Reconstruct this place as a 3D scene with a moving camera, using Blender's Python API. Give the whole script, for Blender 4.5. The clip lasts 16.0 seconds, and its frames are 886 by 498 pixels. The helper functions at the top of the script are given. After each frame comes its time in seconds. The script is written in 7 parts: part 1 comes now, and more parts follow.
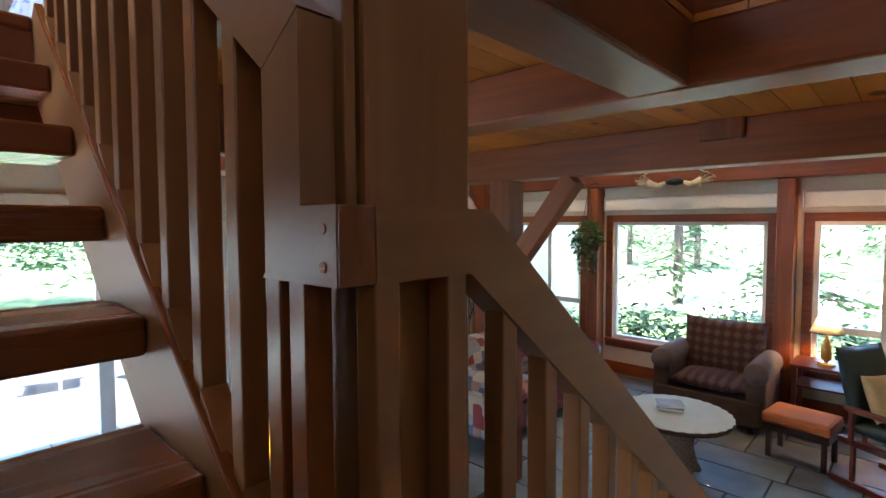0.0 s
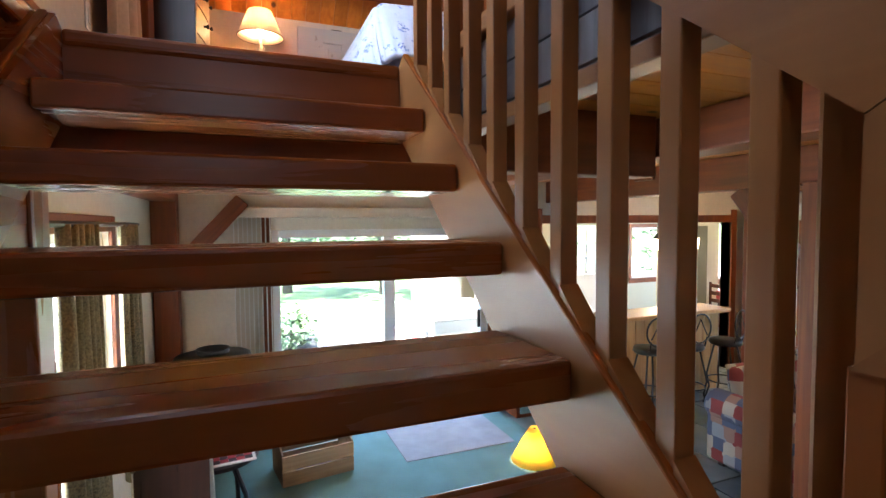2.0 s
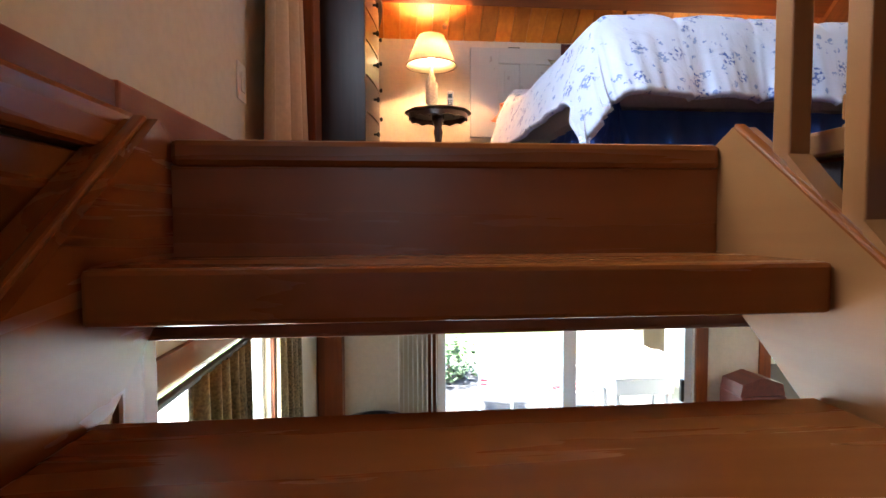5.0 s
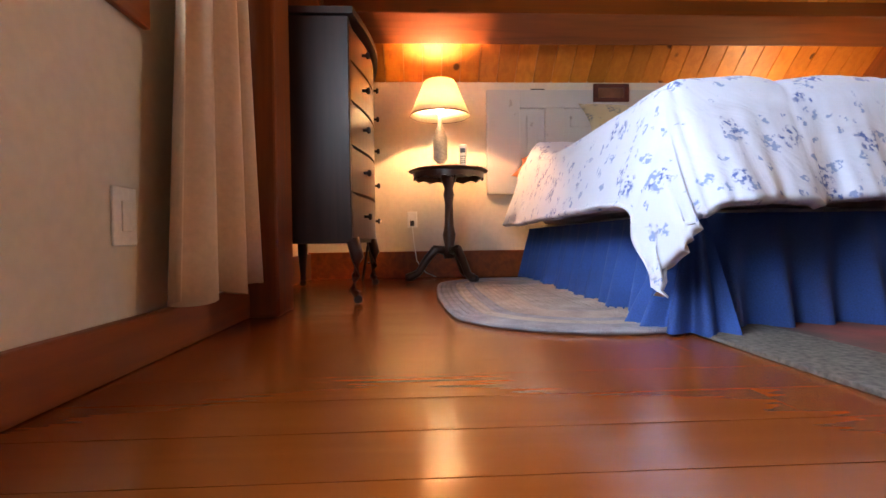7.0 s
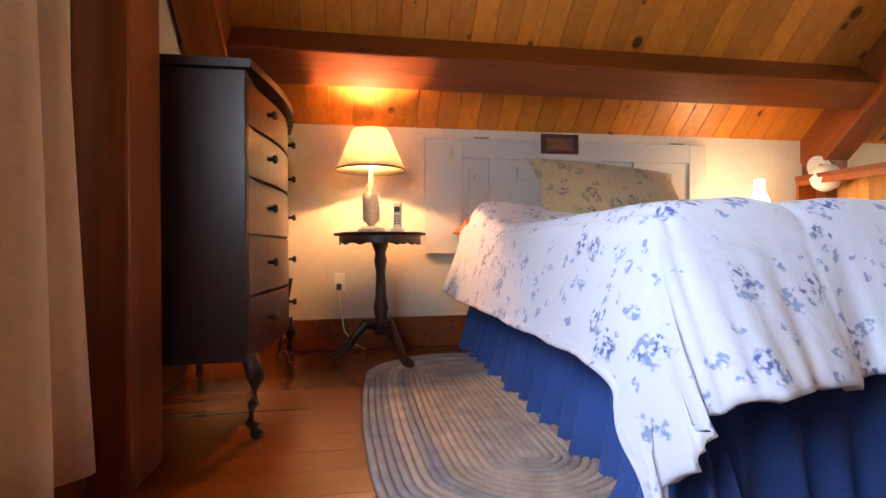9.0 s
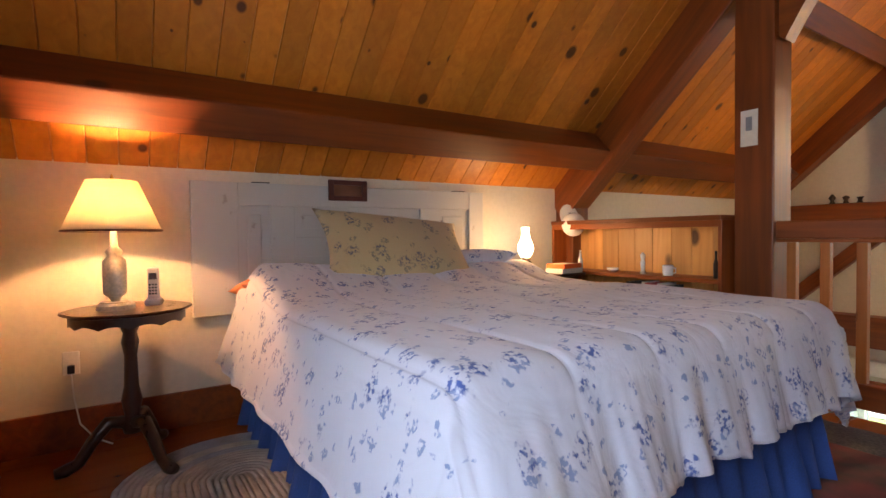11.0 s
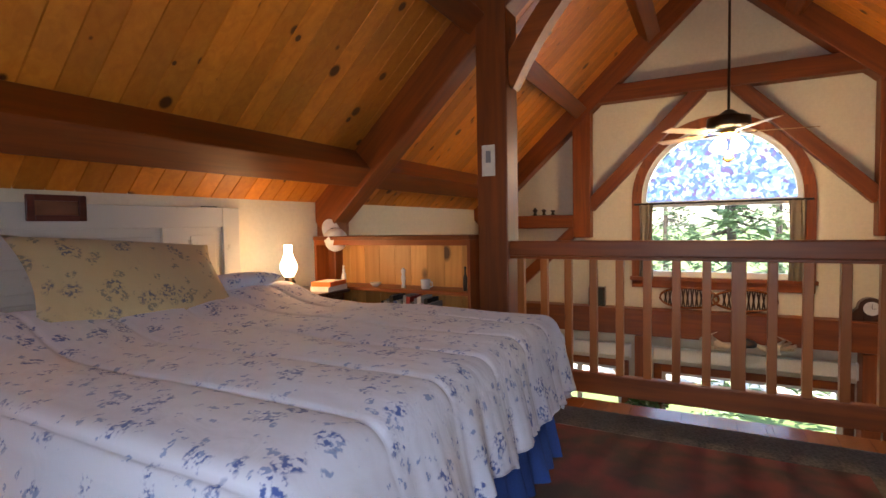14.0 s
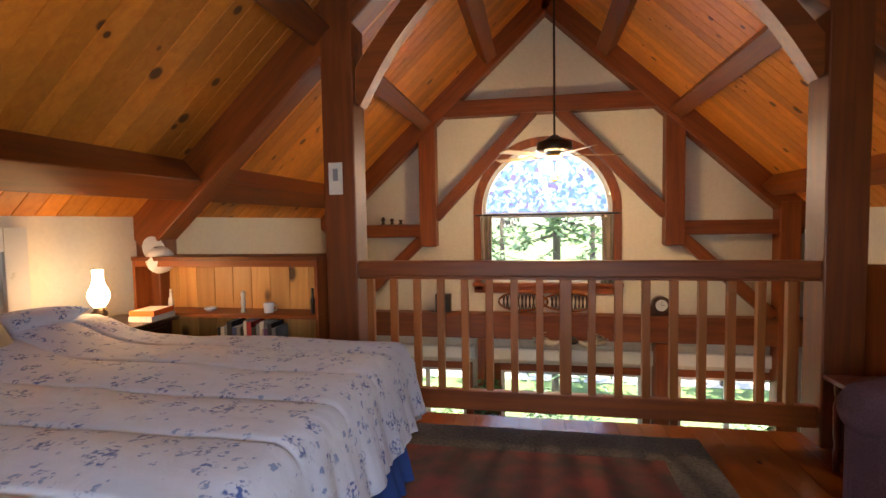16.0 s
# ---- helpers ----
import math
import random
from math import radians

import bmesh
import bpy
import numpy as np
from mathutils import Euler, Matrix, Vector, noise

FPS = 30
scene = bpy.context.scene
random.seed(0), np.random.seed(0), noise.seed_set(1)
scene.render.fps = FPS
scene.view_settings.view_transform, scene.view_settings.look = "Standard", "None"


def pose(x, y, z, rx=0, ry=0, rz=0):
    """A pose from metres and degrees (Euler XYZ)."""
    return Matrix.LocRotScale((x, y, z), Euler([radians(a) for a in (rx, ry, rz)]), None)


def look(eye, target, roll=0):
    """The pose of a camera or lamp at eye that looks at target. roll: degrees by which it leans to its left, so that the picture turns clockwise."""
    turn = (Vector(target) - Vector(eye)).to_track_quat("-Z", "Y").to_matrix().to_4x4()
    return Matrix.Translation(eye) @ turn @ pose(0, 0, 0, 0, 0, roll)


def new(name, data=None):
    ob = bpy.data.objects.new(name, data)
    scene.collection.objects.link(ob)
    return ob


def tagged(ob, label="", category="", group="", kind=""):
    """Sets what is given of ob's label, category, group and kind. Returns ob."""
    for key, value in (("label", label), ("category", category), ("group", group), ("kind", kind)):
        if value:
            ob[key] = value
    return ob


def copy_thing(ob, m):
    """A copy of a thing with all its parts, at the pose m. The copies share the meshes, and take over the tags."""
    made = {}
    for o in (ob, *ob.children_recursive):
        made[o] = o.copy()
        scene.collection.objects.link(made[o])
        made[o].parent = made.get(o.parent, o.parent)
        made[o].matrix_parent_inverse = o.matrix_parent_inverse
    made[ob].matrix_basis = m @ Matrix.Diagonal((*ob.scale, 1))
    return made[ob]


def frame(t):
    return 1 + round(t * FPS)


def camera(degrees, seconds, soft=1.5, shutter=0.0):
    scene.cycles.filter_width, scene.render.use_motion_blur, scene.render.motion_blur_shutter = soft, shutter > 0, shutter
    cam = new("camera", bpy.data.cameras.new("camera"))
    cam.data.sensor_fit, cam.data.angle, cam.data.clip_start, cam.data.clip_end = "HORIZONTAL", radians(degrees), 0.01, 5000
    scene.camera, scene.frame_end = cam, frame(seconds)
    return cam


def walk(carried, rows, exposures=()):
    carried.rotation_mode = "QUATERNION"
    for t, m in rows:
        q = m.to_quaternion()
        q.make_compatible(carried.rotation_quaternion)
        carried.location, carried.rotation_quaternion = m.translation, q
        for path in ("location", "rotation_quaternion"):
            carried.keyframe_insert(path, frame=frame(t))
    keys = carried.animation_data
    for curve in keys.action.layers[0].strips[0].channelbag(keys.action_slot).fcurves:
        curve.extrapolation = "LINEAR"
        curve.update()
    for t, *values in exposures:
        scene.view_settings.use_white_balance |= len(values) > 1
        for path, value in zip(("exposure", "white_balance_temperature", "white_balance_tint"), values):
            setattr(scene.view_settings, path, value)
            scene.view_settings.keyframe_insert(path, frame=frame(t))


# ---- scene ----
cam = camera(83.1, 16.0)
ROWS = [
    (0, 0.018, -0.093, 2.051, 43.39, -3.02, 0.23),
    (0.5, -0.037, -0.148, 2.065, 50.72, -3.02, 0.3),
    (1, -0.107, -0.211, 2.086, 57.9, -2.96, 0.33),
    (1.5, -0.179, -0.283, 2.114, 63.78, -3.01, 0.35),
    (2, -0.254, -0.354, 2.132, 68.2, -2.92, 0.43),
    (2.5, -0.33, -0.382, 2.157, 72.62, -2.97, 0.42),
    (3, -0.463, -0.393, 2.205, 76.91, -2.94, 0.39),
    (3.5, -0.597, -0.396, 2.262, 80.5, -2.88, 0.34),
    (4, -0.738, -0.396, 2.329, 83.01, -2.85, 0.25),
    (4.5, -0.926, -0.417, 2.426, 84.38, -2.9, 0.35),
    (5, -1.105, -0.429, 2.55, 84.91, -2.69, 0.23),
    (7.5, -1.868, -0.294, 3.049, 87.32, -0.86, 0.79),
    (8, -1.969, -0.275, 3.126, 86.84, -0.49, 0.59),
    (10.5, -2.311, -0.191, 3.651, 62.36, -1.31, 0.7),
    (11, -2.308, -0.17, 3.721, 56.62, -1.6, 0.77),
    (11.5, -2.332, -0.169, 3.748, 51.01, -1.86, 0.83),
    (12, -2.359, -0.185, 3.775, 45.63, -2.02, 0.92),
    (12.5, -2.366, -0.199, 3.796, 41.24, -2.32, 1.01),
    (13, -2.397, -0.203, 3.813, 37.19, -2.46, 1.05),
    (13.5, -2.439, -0.207, 3.85, 32.73, -2.67, 1.04),
    (14, -2.46, -0.216, 3.889, 27.86, -2.7, 1.08),
    (14.5, -2.489, -0.216, 3.937, 22.74, -2.85, 1.08),
    (15, -2.5, -0.204, 3.994, 17.62, -2.99, 1.05),
    (15.5, -2.488, -0.182, 4.025, 13.66, -3.15, 1),
    (16, -2.48, -0.175, 4.033, 10.55, -3.19, 0.92),
]
walk(cam, [(t, pose(x, y, z, 90 + pitch, roll, yaw)) for t, x, y, z, yaw, pitch, roll in ROWS],
     [(0, 3.85, 5800, 10), (2, 4.15, 6000, 10), (3.5, 4.0, 6100, 10), (5, 4.05, 6200, 10), (7.5, 4.0, 6600, 13), (8.2, 3.95, 6550, 13), (10.5, 3.55, 6750, 15), (12, 3.15, 6800, 15), (13.5, 3.1, 6800, 15), (16, 3.3, 6800, 14)])

# ---- world, sun, large lights ----
world = bpy.data.worlds.new("sky")
scene.world = world
world.use_nodes = True
wn = world.node_tree
sky = wn.nodes.new("ShaderNodeTexSky")
sky.sky_type = "NISHITA"
sky.sun_disc = False
sky.sun_elevation = radians(74)
sky.sun_rotation = radians(190)
wn.links.new(sky.outputs[0], wn.nodes["Background"].inputs[0])
wn.nodes["Background"].inputs[1].default_value = 0.15
sun_data = bpy.data.lights.new("sun", "SUN")
sun_data.energy, sun_data.angle, sun_data.color = 4.0, radians(0.5), (1.0, 0.95, 0.88)
sun = new("sun", sun_data)
sun.matrix_world = look((-1, -6.5, 24), (0, 0, 0))


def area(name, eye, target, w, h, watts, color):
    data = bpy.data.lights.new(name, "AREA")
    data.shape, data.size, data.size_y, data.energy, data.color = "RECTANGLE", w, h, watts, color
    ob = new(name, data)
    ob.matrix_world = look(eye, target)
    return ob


def bulb(name, place, watts, color, radius=0.03):
    data = bpy.data.lights.new(name, "POINT")
    data.energy, data.color, data.shadow_soft_size = watts, color, radius
    ob = new(name, data)
    ob.location = place
    return ob


# ---- materials ----
def material(name):
    mat = bpy.data.materials.new(name)
    mat.use_nodes = True
    return mat, mat.node_tree.nodes, mat.node_tree.links, mat.node_tree.nodes["Principled BSDF"]


def paint(name, color, rough=0.6, metal=0.0, vary=0.08, scale=6.0, bump=0.0, spec=0.5):
    """Plain surface with variation at two scales."""
    mat, n, l, p = material(name)
    tex = n.new("ShaderNodeTexCoord")
    big, fine = n.new("ShaderNodeTexNoise"), n.new("ShaderNodeTexNoise")
    big.inputs["Scale"].default_value, fine.inputs["Scale"].default_value = scale * 0.3, scale * 12
    add = n.new("ShaderNodeMath")
    add.operation = "MULTIPLY_ADD"
    l.new(tex.outputs["Object"], big.inputs["Vector"])
    l.new(tex.outputs["Object"], fine.inputs["Vector"])
    l.new(big.outputs[0], add.inputs[0])
    add.inputs[1].default_value = 0.6
    l.new(fine.outputs[0], add.inputs[2])
    ramp = n.new("ShaderNodeValToRGB")
    lo, hi = 1 - vary * 2, 1 + vary
    ramp.color_ramp.elements[0].position, ramp.color_ramp.elements[1].position = 0.5, 1.1
    ramp.color_ramp.elements[0].color = (color[0] * lo, color[1] * lo, color[2] * lo, 1)
    ramp.color_ramp.elements[1].color = (min(1, color[0] * hi), min(1, color[1] * hi), min(1, color[2] * hi), 1)
    l.new(add.outputs[0], ramp.inputs[0])
    l.new(ramp.outputs[0], p.inputs["Base Color"])
    p.inputs["Roughness"].default_value, p.inputs["Metallic"].default_value = rough, metal
    p.inputs["Specular IOR Level"].default_value = spec
    if bump:
        b = n.new("ShaderNodeBump")
        b.inputs["Strength"].default_value, b.inputs["Distance"].default_value = bump, 0.004
        l.new(fine.outputs[0], b.inputs["Height"])
        l.new(b.outputs[0], p.inputs["Normal"])
    return mat


def wood(name, light, dark, rough=0.4, axis="X", knots=0.0, grain=1.0, vary=0.25, knot_color=(0.05, 0.015, 0.006), knot_scale=2.6, relief=0.12):
    """Wood with grain along an axis of the object, board-to-board variation and knots."""
    mat, n, l, p = material(name)
    tex, info = n.new("ShaderNodeTexCoord"), n.new("ShaderNodeObjectInfo")
    geo = n.new("ShaderNodeNewGeometry")
    both = n.new("ShaderNodeMath")
    both.operation = "ADD"
    l.new(info.outputs["Random"], both.inputs[0])
    l.new(geo.outputs["Random Per Island"], both.inputs[1])
    shift = n.new("ShaderNodeVectorMath")
    shift.operation = "MULTIPLY_ADD"
    l.new(both.outputs[0], shift.inputs[0])
    shift.inputs[1].default_value = (13.1, 7.7, 9.3)
    l.new(tex.outputs["Object"], shift.inputs[2])
    squeeze = n.new("ShaderNodeVectorMath")
    squeeze.operation = "MULTIPLY"
    l.new(shift.outputs[0], squeeze.inputs[0])
    along, across = 0.9 * grain, 14.0 * grain
    squeeze.inputs[1].default_value = {"X": (along, across, across), "Y": (across, along, across), "Z": (across, across, along)}[axis]
    g = n.new("ShaderNodeTexNoise")
    g.inputs["Scale"].default_value, g.inputs["Detail"].default_value, g.inputs["Distortion"].default_value = 1.6, 5.0, 0.6
    l.new(squeeze.outputs[0], g.inputs["Vector"])
    ramp = n.new("ShaderNodeValToRGB")
    ramp.color_ramp.elements[0].position, ramp.color_ramp.elements[1].position = 0.32, 0.68
    ramp.color_ramp.elements[0].color, ramp.color_ramp.elements[1].color = (*dark, 1), (*light, 1)
    l.new(g.outputs[0], ramp.inputs[0])
    hsv = n.new("ShaderNodeHueSaturation")
    span = n.new("ShaderNodeMath")
    span.operation = "FRACT"
    l.new(both.outputs[0], span.inputs[0])
    value = n.new("ShaderNodeMapRange")
    value.inputs["To Min"].default_value, value.inputs["To Max"].default_value = 1 - vary, 1 + vary
    l.new(span.outputs[0], value.inputs["Value"])
    l.new(value.outputs[0], hsv.inputs["Value"])
    l.new(ramp.outputs[0], hsv.inputs["Color"])
    out = hsv.outputs[0]
    if knots:
        kv = n.new("ShaderNodeVectorMath")
        kv.operation = "MULTIPLY"
        l.new(shift.outputs[0], kv.inputs[0])
        kv.inputs[1].default_value = {"X": (0.6, 1, 1), "Y": (1, 0.6, 1), "Z": (1, 1, 0.6)}[axis]
        vor = n.new("ShaderNodeTexVoronoi")
        vor.inputs["Scale"].default_value = knot_scale
        l.new(kv.outputs[0], vor.inputs["Vector"])
        pick = n.new("ShaderNodeSeparateColor")
        l.new(vor.outputs["Color"], pick.inputs[0])
        girth = n.new("ShaderNodeMath")
        girth.operation = "POWER"
        girth.inputs[1].default_value = 1.6
        l.new(pick.outputs[0], girth.inputs[0])
        far = n.new("ShaderNodeMath")
        far.operation = "DIVIDE"
        l.new(vor.outputs["Distance"], far.inputs[0])
        l.new(girth.outputs[0], far.inputs[1])
        halo = n.new("ShaderNodeMapRange")
        halo.inputs["From Min"].default_value, halo.inputs["From Max"].default_value = 0.08 * knots, 0.22 * knots
        halo.inputs["To Min"].default_value, halo.inputs["To Max"].default_value = 0.5, 0.0
        l.new(far.outputs[0], halo.inputs["Value"])
        ring = n.new("ShaderNodeMixRGB")
        l.new(halo.outputs[0], ring.inputs[0])
        l.new(out, ring.inputs[1])
        ring.inputs[2].default_value = (*dark, 1)
        out = ring.outputs[0]
        edge = n.new("ShaderNodeMapRange")
        edge.inputs["From Min"].default_value, edge.inputs["From Max"].default_value = 0.075 * knots, 0.115 * knots
        edge.inputs["To Min"].default_value, edge.inputs["To Max"].default_value = 0.95, 0.0
        l.new(far.outputs[0], edge.inputs["Value"])
        mix = n.new("ShaderNodeMixRGB")
        l.new(edge.outputs[0], mix.inputs[0])
        l.new(out, mix.inputs[1])
        mix.inputs[2].default_value = (*knot_color, 1)
        out = mix.outputs[0]
    l.new(out, p.inputs["Base Color"])
    rr = n.new("ShaderNodeMapRange")
    rr.inputs["To Min"].default_value, rr.inputs["To Max"].default_value = rough - 0.06, rough + 0.1
    l.new(g.outputs[0], rr.inputs["Value"])
    l.new(rr.outputs[0], p.inputs["Roughness"])
    b = n.new("ShaderNodeBump")
    b.inputs["Strength"].default_value, b.inputs["Distance"].default_value = relief, 0.003
    l.new(g.outputs[0], b.inputs["Height"])
    l.new(b.outputs[0], p.inputs["Normal"])
    return mat


TIMBER = {a: wood("timber_" + a.lower(), (0.25, 0.060, 0.006), (0.15, 0.032, 0.0035), 0.45, a, 0.8, knot_scale=1.9, knot_color=(0.03, 0.008, 0.003)) for a in "XYZ"}
BALUSTER = wood("baluster_pine", (0.36, 0.118, 0.022), (0.28, 0.082, 0.013), 0.4, "Z", 1.2, vary=0.16, knot_scale=4.0, knot_color=(0.06, 0.014, 0.004))
STAIR = {a: wood("stair_wood_" + a.lower(), (0.25, 0.072, 0.013), (0.20, 0.053, 0.009), 0.25, a, 0.8, grain=0.6, vary=0.12, knot_scale=2.2, relief=0.02, knot_color=(0.05, 0.014, 0.004)) for a in "XYZ"}
PALE = {a: wood("pale_pine_" + a.lower(), (0.31, 0.130, 0.037), (0.25, 0.096, 0.026), 0.34, a, 0.7, grain=0.7, vary=0.14, knot_scale=2.6, relief=0.03, knot_color=(0.09, 0.03, 0.010)) for a in "XYZ"}
CEILING = wood("ceiling_pine", (0.62, 0.225, 0.026), (0.51, 0.163, 0.017), 0.38, "X", 2.6, vary=0.24, knot_scale=6.5, knot_color=(0.07, 0.014, 0.004))
CEILING_Y = wood("ceiling_pine_along", (0.62, 0.225, 0.026), (0.51, 0.163, 0.017), 0.38, "Y", 2.6, vary=0.24, knot_scale=6.5, knot_color=(0.07, 0.014, 0.004))
FLOORWOOD = wood("loft_floor_pine", (0.235, 0.060, 0.009), (0.20, 0.048, 0.007), 0.2, "Y", 0.8, grain=0.6, vary=0.06, relief=0.015, knot_scale=4.0, knot_color=(0.09, 0.022, 0.005))
PLASTER = paint("cream_plaster", (0.66, 0.60, 0.49), 0.85, vary=0.03, scale=3, bump=0.15)
WHITE = paint("white_paint", (0.78, 0.77, 0.73), 0.5, vary=0.04)
SLATE = paint("slate", (0.16, 0.17, 0.18), 0.45, vary=0.3, scale=5, bump=0.3)
DARKWOOD = wood("dark_walnut", (0.05, 0.018, 0.010), (0.022, 0.008, 0.005), 0.28, "Z")
BLACK = paint("black_iron", (0.012, 0.012, 0.014), 0.35, vary=0.2)
BLUE = paint("blue_cotton", (0.025, 0.075, 0.28), 0.9, vary=0.12, scale=20, bump=0.2)
GRASS = paint("grass", (0.10, 0.16, 0.045), 0.95, vary=0.3)
LEAF = paint("leaf_green", (0.05, 0.11, 0.025), 0.7, vary=0.35, scale=3)
BARK = paint("bark", (0.19, 0.15, 0.12), 0.95, vary=0.3, bump=0.5)


# ---- mesh helpers ----
def mesh_ob(name, bm, mat, parent=None, label="", smooth=False):
    data = bpy.data.meshes.new(name)
    if smooth:
        for f in bm.faces:
            f.smooth = True
    bm.to_mesh(data)
    bm.free()
    for m in (mat if isinstance(mat, (list, tuple)) else [mat]):
        data.materials.append(m)
    ob = new(name, data)
    ob.parent = parent
    if label:
        tagged(ob, label)
    return ob


def part(name, bm, mat, parent, label="", smooth=False):
    return mesh_ob(name, bm, mat, parent, label, smooth)


def thing(name, label, category, group="", kind="", m=None):
    ob = new(name)
    ob.empty_display_size = 0.1
    if m is not None:
        ob.matrix_basis = m
    return tagged(ob, label, category, group, kind)


def add_box(bm, x0, x1, y0, y1, z0, z1, bevel=0.0):
    r = bmesh.ops.create_cube(bm, size=1, matrix=Matrix.LocRotScale(((x0 + x1) / 2, (y0 + y1) / 2, (z0 + z1) / 2), None, (abs(x1 - x0), abs(y1 - y0), abs(z1 - z0))))
    if bevel:
        es = list({e for v in r["verts"] for e in v.link_edges})
        bmesh.ops.bevel(bm, geom=es, offset=bevel, segments=2, affect="EDGES", profile=0.5)
    return bm


def box(x0, x1, y0, y1, z0, z1, bevel=0.0):
    return add_box(bmesh.new(), x0, x1, y0, y1, z0, z1, bevel)


def bar(a, b, w, h, bevel=0.006, up=(0, 0, 1)):
    """A beam of section w x h from a to b: its mesh along local x, and its pose."""
    a, b = Vector(a), Vector(b)
    d = b - a
    length = d.length
    ex = d.normalized()
    ey = Vector(up).cross(ex)
    if ey.length < 1e-4:
        ey = Vector((0, 1, 0))
    ey.normalize()
    ez = ex.cross(ey)
    m = Matrix((ex, ey, ez)).transposed().to_4x4()
    m.translation = (a + b) / 2
    return box(-length / 2, length / 2, -w / 2, w / 2, -h / 2, h / 2, bevel), m


def beam(name, a, b, w, h, mat, parent=None, label="", category="", kind="", bevel=0.006, group="", up=(0, 0, 1)):
    bm, m = bar(a, b, w, h, bevel, up)
    ob = mesh_ob(name, bm, mat, parent, label)
    ob.matrix_basis = m
    if category or kind:
        tagged(ob, label, category, group, kind)
    return ob


def lathe(profile, segments=24, caps=True):
    """A turned shape round z from (radius, height) pairs."""
    bm = bmesh.new()
    rings = []
    for r, z in profile:
        rings.append([bm.verts.new((r * math.cos(2 * math.pi * i / segments), r * math.sin(2 * math.pi * i / segments), z)) for i in range(segments)])
    for a, b in zip(rings, rings[1:]):
        for i in range(segments):
            bm.faces.new((a[i], a[(i + 1) % segments], b[(i + 1) % segments], b[i]))
    if caps:
        bm.faces.new(list(reversed(rings[0])))
        bm.faces.new(rings[-1])
    return bm


def prism(points, axis, a, b):
    """A flat outline (pairs) drawn out along an axis from a to b."""
    bm = bmesh.new()
    put = {"x": lambda u, v, w: (w, u, v), "y": lambda u, v, w: (u, w, v), "z": lambda u, v, w: (u, v, w)}[axis]
    lo = [bm.verts.new(put(u, v, a)) for u, v in points]
    hi = [bm.verts.new(put(u, v, b)) for u, v in points]
    bm.faces.new(lo)
    bm.faces.new(list(reversed(hi)))
    for i in range(len(points)):
        j = (i + 1) % len(points)
        bm.faces.new((lo[j], lo[i], hi[i], hi[j]))
    bmesh.ops.recalc_face_normals(bm, faces=bm.faces)
    return bm


def wall(name, axis, at, thick, u0, u1, z0, z1, holes, mat, label):
    """A wall across an axis with rectangular openings (u0, u1, z0, z1) through it."""
    us = sorted({u0, u1, *[v for h in holes for v in h[:2]]})
    zs = sorted({z0, z1, *[v for h in holes for v in h[2:]]})
    bm = bmesh.new()
    for a, b in zip(us, us[1:]):
        for c, d in zip(zs, zs[1:]):
            if any(h[0] <= (a + b) / 2 <= h[1] and h[2] <= (c + d) / 2 <= h[3] for h in holes):
                continue
            if axis == "x":
                add_box(bm, at, at + thick, a, b, c, d)
            else:
                add_box(bm, a, b, at, at + thick, c, d)
    bmesh.ops.remove_doubles(bm, verts=bm.verts, dist=1e-4)
    return tagged(mesh_ob(name, bm, mat), label, "wall", "", "structure")


# ---- plan ----
L = 2.70                          # loft floor
XW, XE, YS, YN = -5.35, 0.63, -1.10, 6.40
RX, KNEE, SLOPE = -2.36, 4.10, 0.93
RIDGE = KNEE + SLOPE * (RX - XW)
RISE, GOING, NOSE = 0.2035, 0.2575, -2.02
STL, STR = -0.828, 0.19            # stair sides
BENT = 3.08                       # plane of the posts and the loft rail
PITCH = RISE / GOING


def roof_z(x):
    return KNEE + SLOPE * ((x - XW) if x < RX else (XE - x))


def nose_z(x):
    return L - PITCH * (x - NOSE)


# ---- daylight in the south window openings, and an added east fill ----
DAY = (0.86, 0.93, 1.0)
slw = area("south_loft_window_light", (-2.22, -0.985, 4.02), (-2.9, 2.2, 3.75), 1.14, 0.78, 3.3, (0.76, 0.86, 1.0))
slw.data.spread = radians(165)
# added unseen fill lamp at the windowless east wall, brightens the stair
area("east_stair_fill_light", (XE - 0.06, -0.35, 3.05), (-3.0, 0.7, 2.95), 0.9, 1.1, 0.22, (0.78, 0.88, 1.0))
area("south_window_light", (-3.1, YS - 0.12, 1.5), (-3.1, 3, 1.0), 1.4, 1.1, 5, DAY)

# ---- structure ----
tagged(mesh_ob("ground", box(-300, 300, -300, 300, -0.6, -0.2), GRASS), "sunlit lawn and meadow round the house", "ground", "", "structure")
GRAVEL = paint("pale_gravel", (0.45, 0.43, 0.38), 0.95, vary=0.15, scale=30, bump=0.4)
tagged(mesh_ob("driveway", box(-40, 40, 13, 24, -0.2, -0.19), GRAVEL), "pale gravel drive beyond the lawn", "road", "", "structure")
DECKW = wood("deck_boards", (0.42, 0.38, 0.33), (0.30, 0.27, 0.23), 0.7, "Y")
deck = tagged(mesh_ob("terrace", box(-8.6, XW - 0.2, -2.5, 2.75, -0.2, -0.06), DECKW), "sunlit weathered board terrace outside the sliding door", "terrace", "", "structure")
GROUT = paint("grout", (0.05, 0.05, 0.05), 0.9)
floor = tagged(mesh_ob("floor", box(-10.4, XE + 0.2, YS - 0.2, YN + 0.2, -0.15, -0.012), GROUT), "dark mortar bed of the slate floor", "floor", "", "structure")
wall("wall_west_lower", "x", XW - 0.15, 0.15, YS, YN, 0, 2.6, [(-0.10, 2.22, 0, 2.08), (2.95, 6.1, 0, 2.2)], PLASTER, "cream plaster wall with the sliding door")
